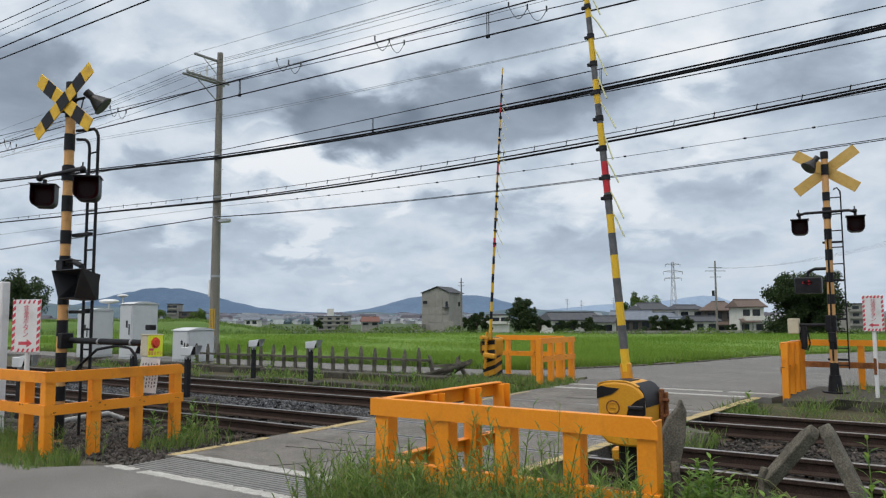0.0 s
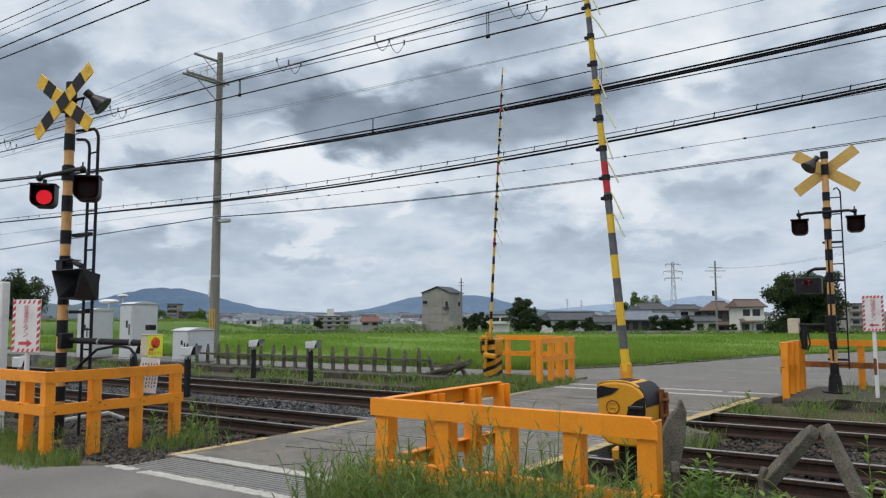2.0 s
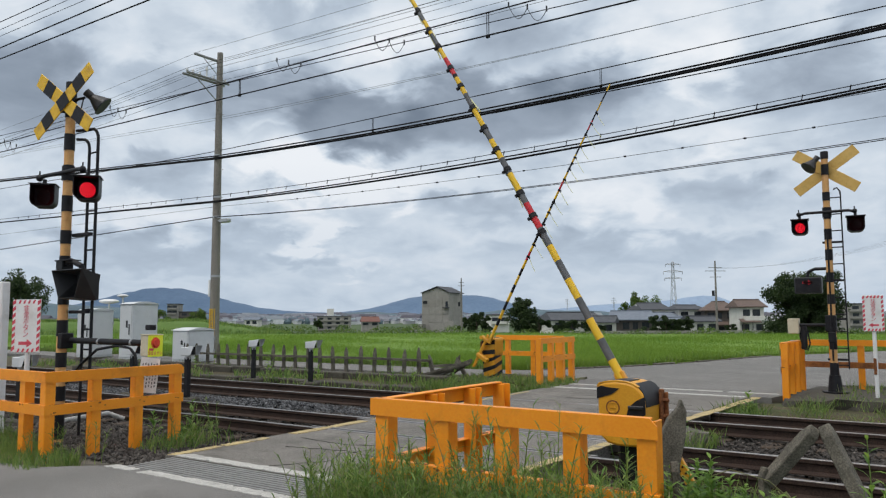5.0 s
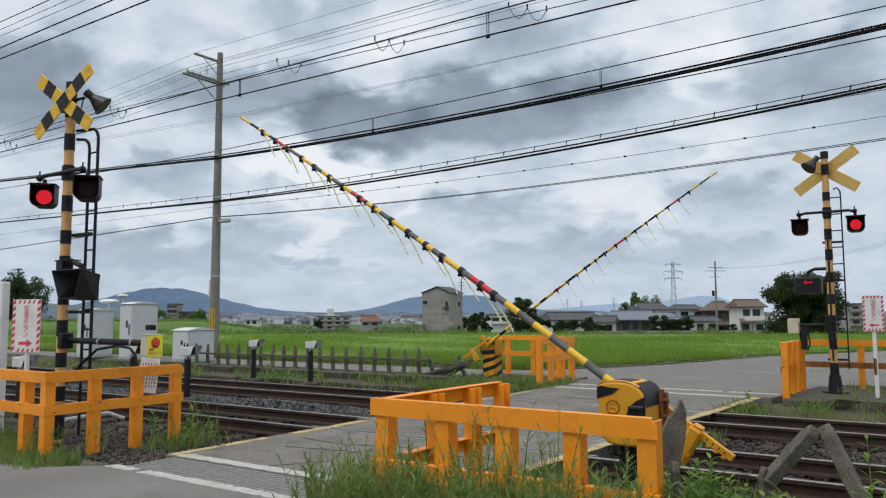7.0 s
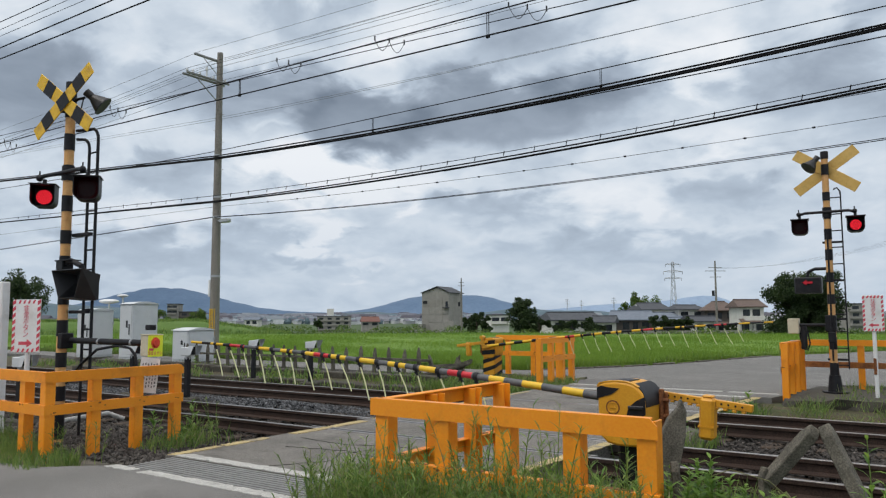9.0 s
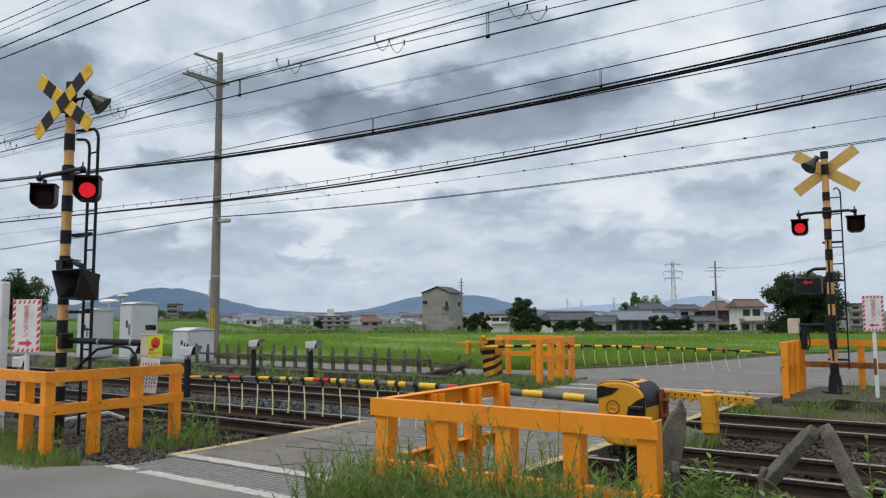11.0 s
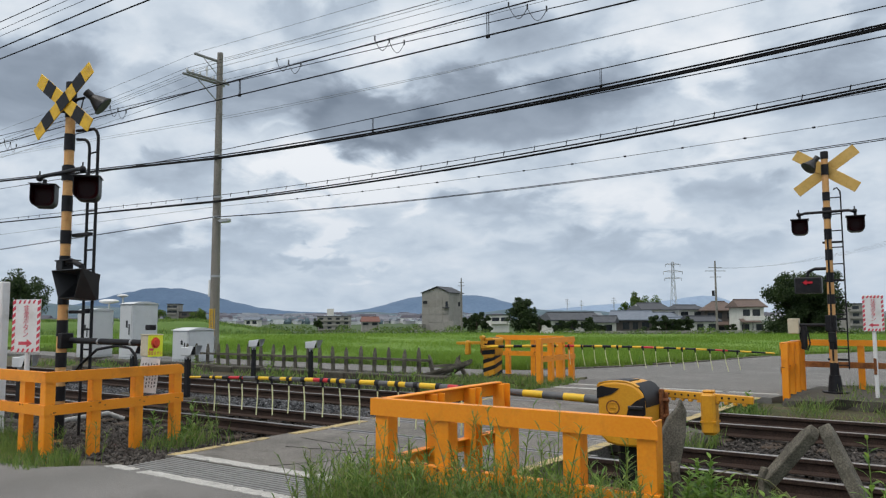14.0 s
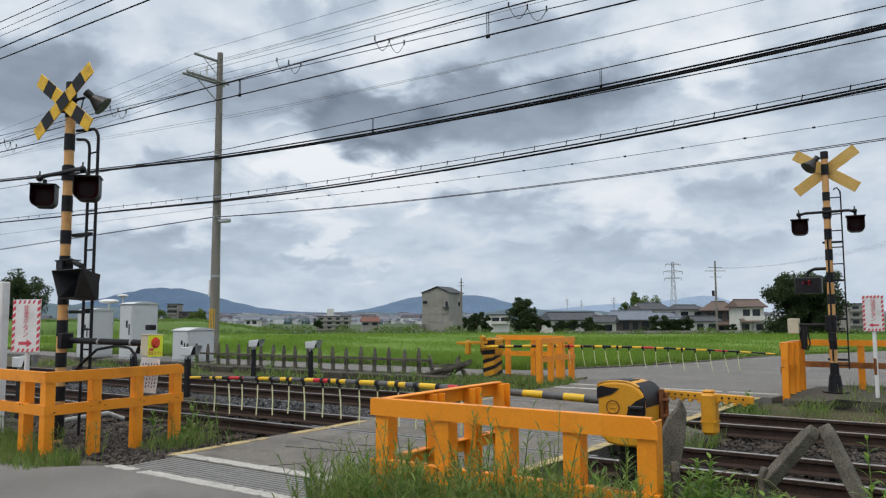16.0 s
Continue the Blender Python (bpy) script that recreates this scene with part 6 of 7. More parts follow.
def wispy(count, xr, yr, hr, z=-0.03):
    """Thin upright stems with short narrow leaves all the way up."""
    x, y, h = rng.uniform(*xr, count), rng.uniform(*yr, count), rng.uniform(*hr, count)
    ax, ay = rng.uniform(-0.22, 0.22, count), rng.uniform(-0.22, 0.22, count)
    out = []
    steps = 7
    for i in range(steps):
        f, g = i / steps, (i + 1) / steps
        b0 = np.stack([x + ax * h * f * f, y + ay * h * f * f, z + h * f], 1)
        b1 = np.stack([x + ax * h * g * g, y + ay * h * g * g, z + h * g], 1)
        w = np.array([0.0035 * (1.15 - f), 0.002, 0.0])
        out.append((np.stack([b0 - w, b0 + w, b1 + w * 0.85, b1 - w * 0.85], 1).reshape(-1, 3), (np.arange(count) * 4)[:, None] + np.array([0, 1, 2, 3])))
    for k in range(26):
        f = rng.uniform(0.22, 1.0, count)
        ln = rng.uniform(0.035, 0.085, count) * (1.15 - 0.5 * f)
        out.append(blades(x + ax * h * f * f, y + ay * h * f * f, z + h * f, ln, rng.uniform(0.004, 0.008, count), rng.uniform(0.6, 1.8, count)))
    return join(out)


grass("thin upright weed stems with narrow leaves before the orange fence",
      wispy(760, (-3.55, -1.35), (3.40, 4.08), (0.26, 0.62)), wispy(26, (-3.3, -1.4), (3.5, 4.05), (0.62, 0.84)), wispy(60, (-3.62, -3.2), (3.55, 3.95), (0.18, 0.42)), wispy(9, (-2.7, -1.7), (3.7, 4.05), (0.80, 0.98)),
      wispy(22, (-3.2, -1.6), (4.25, 5.0), (0.4, 0.8)), wispy(110, (-1.3, 1.2), (4.0, 5.0), (0.25, 0.6), -0.1))
grass("thin upright weed stems by the road fence", wispy(26, (-10.0, -7.4), (3.9, 4.7), (0.25, 0.45), -0.06), wispy(8, (-7.9, -7.3), (5.3, 6.2), (0.35, 0.6), -0.1))


def leaf_mesh(ln, w):
    """A pointed, folded, drooping leaf along +x."""
    n = 4
    prof = [0.05, 0.85, 1.0, 0.6, 0.03]
    pts, f = [], []
    for i in range(n + 1):
        u = i / n
        z = 0.10 * ln * math.sin(u * 2.2) - 0.22 * ln * u * u
        pts += [(u * ln, -w / 2 * prof[i], z + 0.10 * w * prof[i]), (u * ln, 0, z), (u * ln, w / 2 * prof[i], z + 0.10 * w * prof[i])]
    for i in range(n):
        a = i * 3
        f += [(a, a + 1, a + 4, a + 3), (a + 1, a + 2, a + 5, a + 4)]
    return pts, f


def weed(label, x, y, z, height, leaf_len, leaf_w, count, lean=0.1, group="tall weeds"):
    p = thing("weed_plant", label, "weed", pose(x, y, z, 0, 0, rng.uniform(0, 360)), group)
    bend = [(lean * height * f * f, 0, height * f) for f in (0, 0.25, 0.5, 0.75, 1.0)]
    s = Shape()
    s.tube(bend, [0.006, 0.005, 0.0045, 0.0035, 0.002], 5)
    part("stem", s, GRASSMIX[0], p)
    s = Shape()
    for i in range(count):
        f = 0.15 + 0.83 * i / max(count - 1, 1)
        ln = leaf_len * (0.65 + 0.5 * math.sin(math.pi * min(f * 1.1, 1))) * rng.uniform(0.8, 1.15)
        lp, lf = leaf_mesh(ln, leaf_w * ln / leaf_len)
        m = pose(lean * height * f * f, 0, height * f, 0, rng.uniform(-50, -10), (i * 137.5 + rng.normal(0, 12)) % 360)
        s.add([m @ Vector(q) for q in lp], lf)
    part("leaves", s, LEAF, p)
    return p


for x, y, h in ((-3.62, 4.25, 0.62), (-3.2, 4.45, 0.83), (-2.72, 4.4, 0.80), (-2.45, 4.42, 0.90), (-2.2, 4.35, 0.70), (-2.05, 4.0, 0.74), (-1.75, 4.0, 0.60), (-2.9, 3.9, 0.55), (-3.05, 4.0, 0.70), (-1.25, 4.5, 0.55), (-3.55, 3.9, 0.42), (-3.3, 3.75, 0.6), (-3.1, 3.65, 0.66), (-2.75, 3.7, 0.62), (-2.6, 3.95, 0.68), (-2.35, 3.8, 0.7), (-2.3, 4.0, 0.66), (-2.0, 3.7, 0.62), (-1.85, 3.8, 0.7), (-1.6, 3.75, 0.66), (-1.5, 3.9, 0.6), (-3.45, 3.95, 0.55), (-2.95, 4.3, 0.72), (-1.65, 4.25, 0.74)):
    weed("tall thin green weed with narrow leaves in the grass", x, y, -0.05, h, 0.13, 0.016, 26, rng.uniform(-0.12, 0.12))
for x, y, h in ((-1.50, 4.45, 0.62), (-1.38, 4.40, 0.72), (-1.28, 4.32, 0.78), (-1.18, 4.42, 0.66), (-1.12, 4.28, 0.70), (-1.24, 4.2, 0.60), (-1.42, 4.2, 0.62), (-0.92, 4.3, 0.60), (-0.84, 4.22, 0.64), (-0.76, 4.35, 0.58), (-1.02, 4.2, 0.58), (-1.7, 4.5, 0.55), (-0.6, 4.3, 0.55), (-1.33, 4.22, 0.74), (-1.2, 4.3, 0.8), (-1.3, 4.5, 0.66), (-1.08, 4.4, 0.62), (-0.88, 4.4, 0.52), (-0.7, 4.2, 0.60)):
    weed("bright green broad-leaved weed beside the old posts", x, y, -0.05, h * 0.88, 0.10, 0.034, 56, rng.uniform(-0.15, 0.15), "broad-leaved weeds")
for x, y, h in ((-0.46, 4.6, 0.82), (-0.36, 4.7, 0.74), (-0.30, 4.5, 0.70), (-0.42, 4.5, 0.62), (-0.25, 4.9, 0.86), (-0.1, 4.8, 0.8), (-0.5, 4.4, 0.6)):
    weed("tall green weed with narrow leaves by the old posts", x, y, -0.05, h, 0.12, 0.025, 22, rng.uniform(-0.1, 0.1))
for x, y, h in ((-8.12, 6.2, 0.55), (-8.9, 6.2, 0.35), (-7.9, 5.9, 0.30), (-2.95, 9.4, 0.45), (-2.9, 12.6, 0.4), (-12.8, 13.3, 0.5), (-14.6, 13.5, 0.5), (-15.3, 14.0, 0.6), (-18, 13.8, 0.6), (-10.2, 13.6, 0.5), (-11.0, 13.9, 0.55), (-9.4, 14.0, 0.5)):
    weed("green weed growing beside the track", x, y, -0.18, h, 0.16, 0.045, 16, rng.uniform(-0.1, 0.1), "trackside weeds")

s = Shape()
s.tube([(-10.2, 5.6, -0.14), (-10.85, 6.03, -0.05), (-11.0, 6.46, -0.05), (-11.18, 6.95, -0.06), (-11.05, 7.15, -0.16)], 0.035, 8)
solid("conduit", s, PALECON, "pale bent conduit lying on the ballast", "pipe", smooth=True)

# bent grass stalk with a seed head
st = thing("seed_grass", "bent dry grass stalk with a bristly seed head", "grass", pose(-1.45, 4.45, 0.1))
part("stalk", Shape().tube([(0, 0, 0.2), (0.12, 0.02, 0.38), (0.3, 0.04, 0.46), (0.5, 0.05, 0.42), (0.6, 0.05, 0.34)], 0.003, 5), GRASSMIX[1], st)
part("seed_head", Shape().tube([(0.58, 0.05, 0.37), (0.64, 0.05, 0.28), (0.66, 0.05, 0.18)], [0.008, 0.018, 0.006], 7), GRASSMIX[1], st)


# ---- rice field ----
VIEW = (-0.5678, 0.8231)


def in_field(x, y):
    """Inside the rice field: beyond the lane and the road's edge, up to its far hedge."""
    edge = np.interp(y, [17.6, 18.1, 19.3, 20.5, 22.8, 26.1, 28.6, 35.7, 42, 60], [-10.9, -9.7, -8.75, -8.1, -7.25, -6.45, -5.8, -2.6, 0.0, 11])
    ahead = x * VIEW[0] + y * VIEW[1]
    side = x * VIEW[1] - y * VIEW[0]
    return (y > 17.75) & (x < edge - 0.15) & (ahead < 60 - 0.18 * np.clip(side, 0, 40)) & (np.abs(side) < 0.62 * ahead + 3)


n = 185000
inv = rng.uniform(1 / 62.0, 1 / 17.5, n * 3)
ahead = 1 / inv
side = rng.uniform(-0.62, 0.62, n * 3) * ahead
fx, fy = ahead * VIEW[0] + side * VIEW[1], ahead * VIEW[1] - side * VIEW[0]
ok = in_field(fx, fy)
fx, fy, ahead = fx[ok][:n], fy[ok][:n], ahead[ok][:n]
lift = 0.06 * np.sin(fx * 0.35 + 1.5 * np.sin(fy * 0.21)) + 0.04 * np.sin(fy * 0.9 + fx * 0.3)
h = rng.uniform(0.46, 0.60, len(fx)) + lift - 0.08 * np.clip((fx * VIEW[1] - fy * VIEW[0]) / 14, 0, 1)
pts, faces = blades(fx, fy, np.full(len(fx), -0.28), h, 0.010 * (ahead / 20) ** 0.8 * rng.uniform(0.7, 1.4, len(fx)), rng.uniform(0.1, 0.5, len(fx)))
cloud_of("rice", pts, faces, [RICE], "dense bright green rice plants in the field", "rice field")
s = Shape()
nx, ny = 90, 60
grid = {}
for j in range(ny + 1):
    a = 17.5 + (60 - 17.5) * (j / ny) ** 1.3
    for i in range(nx + 1):
        q = -0.66 + 1.32 * i / nx
        x, y = a * VIEW[0] + q * a * VIEW[1], a * VIEW[1] - q * a * VIEW[0]
        grid[i, j] = len(s.v)
        s.v.append((x, y, 0.11 - 0.08 * min(max((x * VIEW[1] - y * VIEW[0]) / 14, 0), 1) + 0.04 * noise.noise((x * 0.5, y * 0.5, 3))))
for j in range(ny):
    for i in range(nx):
        f = (grid[i, j], grid[i + 1, j], grid[i + 1, j + 1], grid[i, j + 1])
        c = sum((Vector(s.v[k]) for k in f), Vector()) / 4
        if in_field(np.array([c.x + 0.3]), np.array([c.y - 0.3]))[0]:
            s.f.append(f)
            s.k.append(0)
cloud_of("rice_bed", np.array(s.v), np.array(s.f), [RICEBED], "dense lower growth of the rice field", "rice field")
grass("grass verge along the field's edge", patch(11000, (-11.5, 2), (17.6, 38), -0.05, (0.12, 0.42), (0.012, 0.028), keep=lambda x, y: np.abs(x + 0.45 - np.interp(y, [17.6, 18.1, 19.3, 20.5, 22.8, 26.1, 28.6, 35.7, 42, 60], [-10.9, -9.7, -8.75, -8.1, -7.25, -6.45, -5.8, -2.6, 0.0, 11])) < 0.5),
      patch(5500, (-34, -10.8), (17.6, 18.1), -0.1, (0.12, 0.42), (0.012, 0.024)),
      patch(9000, (1.5, 16), (36, 48), -0.1, (0.3, 0.7), (0.03, 0.06)))


# ---- distance ----
def bearing(side, d):
    """A place d metres out towards the field, and side times d to the right of that line."""
    return d * VIEW[0] + side * d * VIEW[1], d * VIEW[1] - side * d * VIEW[0]


def flat_mat(name, c1, c2, scale, rough=0.9, **k):
    return surf(name, c1, c2, scale, rough, 0.0, scale * 6, grain_amount=0.06, **k)


# aerial haze is mixed into the base colours of hills and far woods
HILLHAZEBLUE = flat_mat("haze_blue_wooded_hill", (0.135, 0.205, 0.305), (0.165, 0.24, 0.345), 0.02)
HILLHAZEPALE = flat_mat("haze_pale_far_hill", (0.37, 0.47, 0.60), (0.40, 0.50, 0.63), 0.01)
WOODHAZE = flat_mat("haze_tinted_woods", (0.075, 0.115, 0.140), (0.11, 0.155, 0.175), 0.05)
TILE = flat_mat("grey_roof_tile", (0.055, 0.06, 0.068), (0.09, 0.095, 0.105), 1.5, 0.85)
TILEBLUE = flat_mat("bluish_metal_roof", (0.13, 0.155, 0.19), (0.18, 0.205, 0.24), 1.5, 0.8)
TILEBROWN = flat_mat("brown_roof_tile", (0.10, 0.072, 0.06), (0.145, 0.105, 0.085), 1.5, 0.7)
TILERED = flat_mat("red_roof", (0.14, 0.065, 0.052), (0.19, 0.09, 0.07), 1.5, 0.7)
PLASTER = flat_mat("cream_plaster", (0.60, 0.58, 0.53), (0.70, 0.69, 0.63), 0.8)
PLASTERDARK = flat_mat("dark_timber_wall", (0.075, 0.065, 0.06), (0.12, 0.105, 0.095), 0.8)
SILO = flat_mat("stained_concrete_wall", (0.26, 0.245, 0.22), (0.34, 0.325, 0.295), 0.35, stain=(0.17, 0.16, 0.145), stain_scale=0.25, stain_amount=0.6)
PANE = surf("dark_window_glass", (0.02, 0.025, 0.03), (0.04, 0.045, 0.05), 1.0, 0.12, 0.0)
TOWNMIX = flat_mat("far_town_walls", (0.42, 0.43, 0.445), (0.74, 0.74, 0.75), 0.05, island=0.55)
TOWNROOF = flat_mat("far_town_roofs", (0.12, 0.135, 0.165), (0.21, 0.21, 0.235), 0.05, island=0.55, hues=0.08)


def hills(label, d, peaks, thick, material):
    """A wooded ridge: peaks as (side, height, spread) at distance d."""
    s = Shape()
    n = 160
    lo, hi = min(p[0] - 2.2 * p[2] for p in peaks), max(p[0] + 2.2 * p[2] for p in peaks)
    lo, hi = max(lo, -1.1), min(hi, 1.1)
    for i in range(n + 1):
        q = lo + (hi - lo) * i / n
        top = sum(a * math.exp(-((q - c) / w) ** 2) for c, a, w in peaks)
        top *= 1 + 0.05 * noise.noise((q * 60, d * 0.01, 0)) + 0.03 * noise.noise((q * 200, d * 0.01, 4))
        for f, z in ((0, -8), (0.35, 0.5 * top), (0.7, 0.88 * top), (1.0, top), (2.0, -8)):
            x, y = bearing(q, d + thick * f)
            s.v.append((x, y, z))
    for i in range(n):
        for k in range(4):
            a = i * 5 + k
            s.f.append((a, a + 5, a + 6, a + 1))
            s.k.append(0)
    return solid("hill", s, material, label, "hill", kind="structure", smooth=True)


# ridges turn bluer and paler with distance by their painted haze colours
hills("wooded hill on the horizon, blue with painted haze", 1900, [(-0.37, 57, 0.085), (-0.47, 26, 0.10), (-0.30, 16, 0.08), (-0.20, 14, 0.25)], 150, HILLHAZEBLUE)
hills("wooded hill on the horizon, blue with painted haze", 1950, [(-0.025, 42, 0.052), (0.048, 40, 0.048), (-0.09, 12, 0.07), (0.11, 12, 0.06), (0, 8, 0.4)], 150, HILLHAZEBLUE)
hills("distant mountains, faint with painted haze", 2200, [(0.25, 28, 0.10), (0.36, 42, 0.06), (0.55, 30, 0.2), (0.1, 14, 0.2)], 80, HILLHAZEPALE)
hills("dark wooded rise beyond the town, tinted with painted haze", 1200, [(-0.10, 7, 0.04), (0.10, 11, 0.05), (0.19, 8, 0.05), (-0.02, 4, 0.3)], 80, WOODHAZE)
hills("dark wooded rise beyond the town, tinted with painted haze", 900, [(-0.58, 26, 0.10), (-0.44, 11, 0.07), (-0.33, 6, 0.1)], 80, WOODHAZE)


def town():
    s = Shape()
    for i in range(4200):
        q = -0.62 + 0.66 * rng.random() if i < 3500 else 0.02 + 0.6 * rng.random()
        d = 720 + 980 * rng.random() ** 0.85
        x, y = bearing(q, d)
        w, dp, h = rng.uniform(4, 8), rng.uniform(4, 7), rng.uniform(4.0, 6.0)
        if rng.random() < 0.07:
            w, h = rng.uniform(12, 26), rng.uniform(6, 9)
        z = ground_height(x, y)
        m = pose(x, y, z, 0, 0, rng.uniform(0, 90))
        if rng.random() < 0.22:
            # a clump of trees among the houses, in the haze-tinted woods colour
            w, h = rng.uniform(4, 11), rng.uniform(3.5, 7)
            ringed = [m @ Vector((w / 2 * r * math.cos(a), w / 2 * r * math.sin(a), zz)) for r, zz in ((0.7, -3), (1.0, h * 0.45), (0.65, h * 0.85)) for a in (0, 1.05, 2.09, 3.14, 4.19, 5.24)]
            s.add(ringed + [m @ Vector((0, 0, h))], [(6 * i + j, 6 * i + (j + 1) % 6, 6 * i + 6 + (j + 1) % 6, 6 * i + 6 + j) for i in (0, 1) for j in range(6)] + [(12 + j, 12 + (j + 1) % 6, 18) for j in range(6)], 2)
            continue
        s.box((-w / 2, -dp / 2, -4), (w / 2, dp / 2, h * 0.62), m=m, k=0)
        o = h * 0.62
        s.add([m @ Vector(p) for p in ((-w / 2 - .4, -dp / 2 - .4, o), (w / 2 + .4, -dp / 2 - .4, o), (w / 2 + .4, dp / 2 + .4, o), (-w / 2 - .4, dp / 2 + .4, o), (-w / 2, 0, h), (w / 2, 0, h))],
              [(0, 1, 5, 4), (2, 3, 4, 5), (1, 2, 5), (3, 0, 4), (0, 3, 2, 1)], 1)
    ob = solid("far_town", s, [TOWNMIX, TOWNROOF, WOODHAZE], "far town of small pale houses below the hills", "town", kind="stuff")


town()


def house(label, q, d, w, dp, eave, ridge, wall, roof, turn=0, hip=0.0, windows=3, floors=1, base=-2.2, balcony=False):
    """A far house: walls, tiled roof with eaves, framed windows on the side that shows."""
    x, y = bearing(q, d)
    t = math.degrees(math.atan2(-VIEW[0], VIEW[1])) + turn
    hs = thing("house", label, "house", pose(x, y, 0, 0, 0, t))
    part("wall", Shape().box((-w / 2, 0, base), (w / 2, dp, eave)), wall, hs)
    o = 0.55
    e = w / 2 + o
    ins = hip * w / 2
    s = Shape()
    s.add([(-e, -o, eave - 0.1), (e, -o, eave - 0.1), (e, dp + o, eave - 0.1), (-e, dp + o, eave - 0.1), (-e + ins, dp / 2, ridge), (e - ins, dp / 2, ridge),
           (-e, -o, eave + 0.08), (e, -o, eave + 0.08), (e, dp + o, eave + 0.08), (-e, dp + o, eave + 0.08)],
          [(0, 3, 2, 1), (0, 1, 7, 6), (1, 2, 8, 7), (2, 3, 9, 8), (3, 0, 6, 9), (6, 7, 5, 4), (8, 9, 4, 5), (7, 8, 5), (9, 6, 4)])
    rf = part("roof", s, roof, hs)
    part("ridge", Shape().box((-e + ins, dp / 2 - 0.15, ridge - 0.05), (e - ins, dp / 2 + 0.15, ridge + 0.16), 0.04), roof, rf)
    for fl in range(floors):
        z1 = eave - 0.45 - fl * 2.7
        for i in range(windows):
            cx = -w / 2 + w * (i + 0.5) / windows + rng.normal(0, 0.2)
            ww, hh = w / windows * rng.uniform(0.25, 0.36), rng.uniform(0.55, 0.8)
            wd = part("window", Shape().box((cx - ww, -0.06, z1 - 2 * hh), (cx + ww, -0.003, z1), 0.02), DARKGREY, hs)
            part("pane", Shape().box((cx - ww + 0.08, -0.075, z1 - 2 * hh + 0.08), (cx - 0.03, -0.061, z1 - 0.08)), PANE, wd)
            part("pane", Shape().box((cx + 0.03, -0.075, z1 - 2 * hh + 0.08), (cx + ww - 0.08, -0.061, z1 - 0.08)), PANE, wd)
    # lower lean-to roof along the front, with posts below it
    if floors > 1:
        zl = eave - 2.55 if floors > 1 else eave - 0.75
        if zl > base + 1.0:
            lt = part("lean_to_roof", Shape().prism([(-w / 2 - 0.3, -1.5, zl - 0.35), (-w / 2 - 0.3, -0.01, zl + 0.25), (-w / 2 - 0.3, -0.01, zl + 0.4), (-w / 2 - 0.3, -1.5, zl - 0.2)], (w * 0.8, 0, 0)), roof, hs)
            for q in range(3):
                part("porch_post", Shape().box((-w / 2 + q * w * 0.37, -1.4, base), (-w / 2 + 0.12 + q * w * 0.37, -1.28, zl - 0.25)), PLASTERDARK, hs)
    # pale gable triangles under the roof's ends
    if hip < 0.3:
        for sx in (-1, 1):
            part("gable", Shape().prism([(sx * (w / 2 - 0.01), 0.1, eave - 0.05), (sx * (w / 2 - 0.01), dp - 0.1, eave - 0.05), (sx * (w / 2 - 0.01), dp / 2, ridge - 0.25)], (sx * 0.06, 0, 0)), PLASTER, hs)
    if balcony:
        part("balcony", Shape().box((-w / 2 + 0.6, -0.9, eave - 2.6), (w / 2 - 0.2, -0.02, eave - 1.7), 0.05), PLASTER, hs)
    return hs


for lab, q, d, w, dp, eave, ridge, wall, roof, turn, hip, win, fl, bal in (
        ("single-storey house with grey tiled roof and white walls", 0.176, 150, 10.16, 8, 0.64, 2.2, PLASTER, TILE, 12, 0.10, 4, 1, False),
        ("low house with a bluish grey roof", 0.2455, 152, 8.14, 8, 0.63, 2.44, PLASTERDARK, TILEBLUE, -15, 0.12, 4, 1, False),
        ("two-storey house with grey tiled roof behind low houses", 0.279, 172, 6.4, 7, 2.83, 4.36, PLASTER, TILE, 10, 0.25, 2, 1, False),
        ("low house with a pale grey roof", 0.2917, 158, 6.58, 7, 0.95, 2.13, PLASTER, TILEBLUE, 8, 0.0, 3, 1, False),
        ("two-storey beige house with dark tiled roof", 0.3259, 160, 5.71, 7, 2.73, 3.68, PLASTER, TILE, 6, 0.3, 2, 2, False),
        ("dark two-storey house with a brown hipped roof", 0.3638, 150, 6.03, 6, 2.42, 4.21, PLASTERDARK, TILEBROWN, -12, 0.75, 3, 2, False),
        ("small white outbuilding with a grey roof", 0.343, 138, 5.13, 4, 0.39, 1.32, PLASTER, TILE, 10, 0.0, 2, 1, False),
        ("long low house with a dark tiled roof and white gable", 0.2091, 146, 3.69, 5, 0.23, 1.42, PLASTER, TILE, -20, 0.0, 2, 1, False),
        ("small storehouse with a grey roof beside the houses", 0.3073, 144, 3.64, 4, 0.46, 1.1, PLASTERDARK, TILEBLUE, 5, 0.0, 2, 1, False),
        ("white two-storey house with a balcony and brown roof", 0.4048, 142, 4.65, 4.5, 3.0, 4.38, PLASTER, TILEBROWN, 4, 0.15, 2, 2, True)):
    house(lab, q, d, w, dp, eave, ridge, wall, roof, turn, hip, win, fl, balcony=bal)

# low garden wall before the houses
gw = Shape()
for i in range(26):
    x0_, y0_ = bearing(0.1496 + i * 0.0108, 128)
    x1_, y1_ = bearing(0.1592 + i * 0.0108, 128)
    gw.prism([(x0_, y0_, -2.2), (x1_, y1_, -2.2), (x1_, y1_, -1.05), (x0_, y0_, -1.05)], (0.1, 0.15, 0))
solid("garden_wall", gw, SILO, "low grey garden wall before the far houses", "wall", kind="structure")

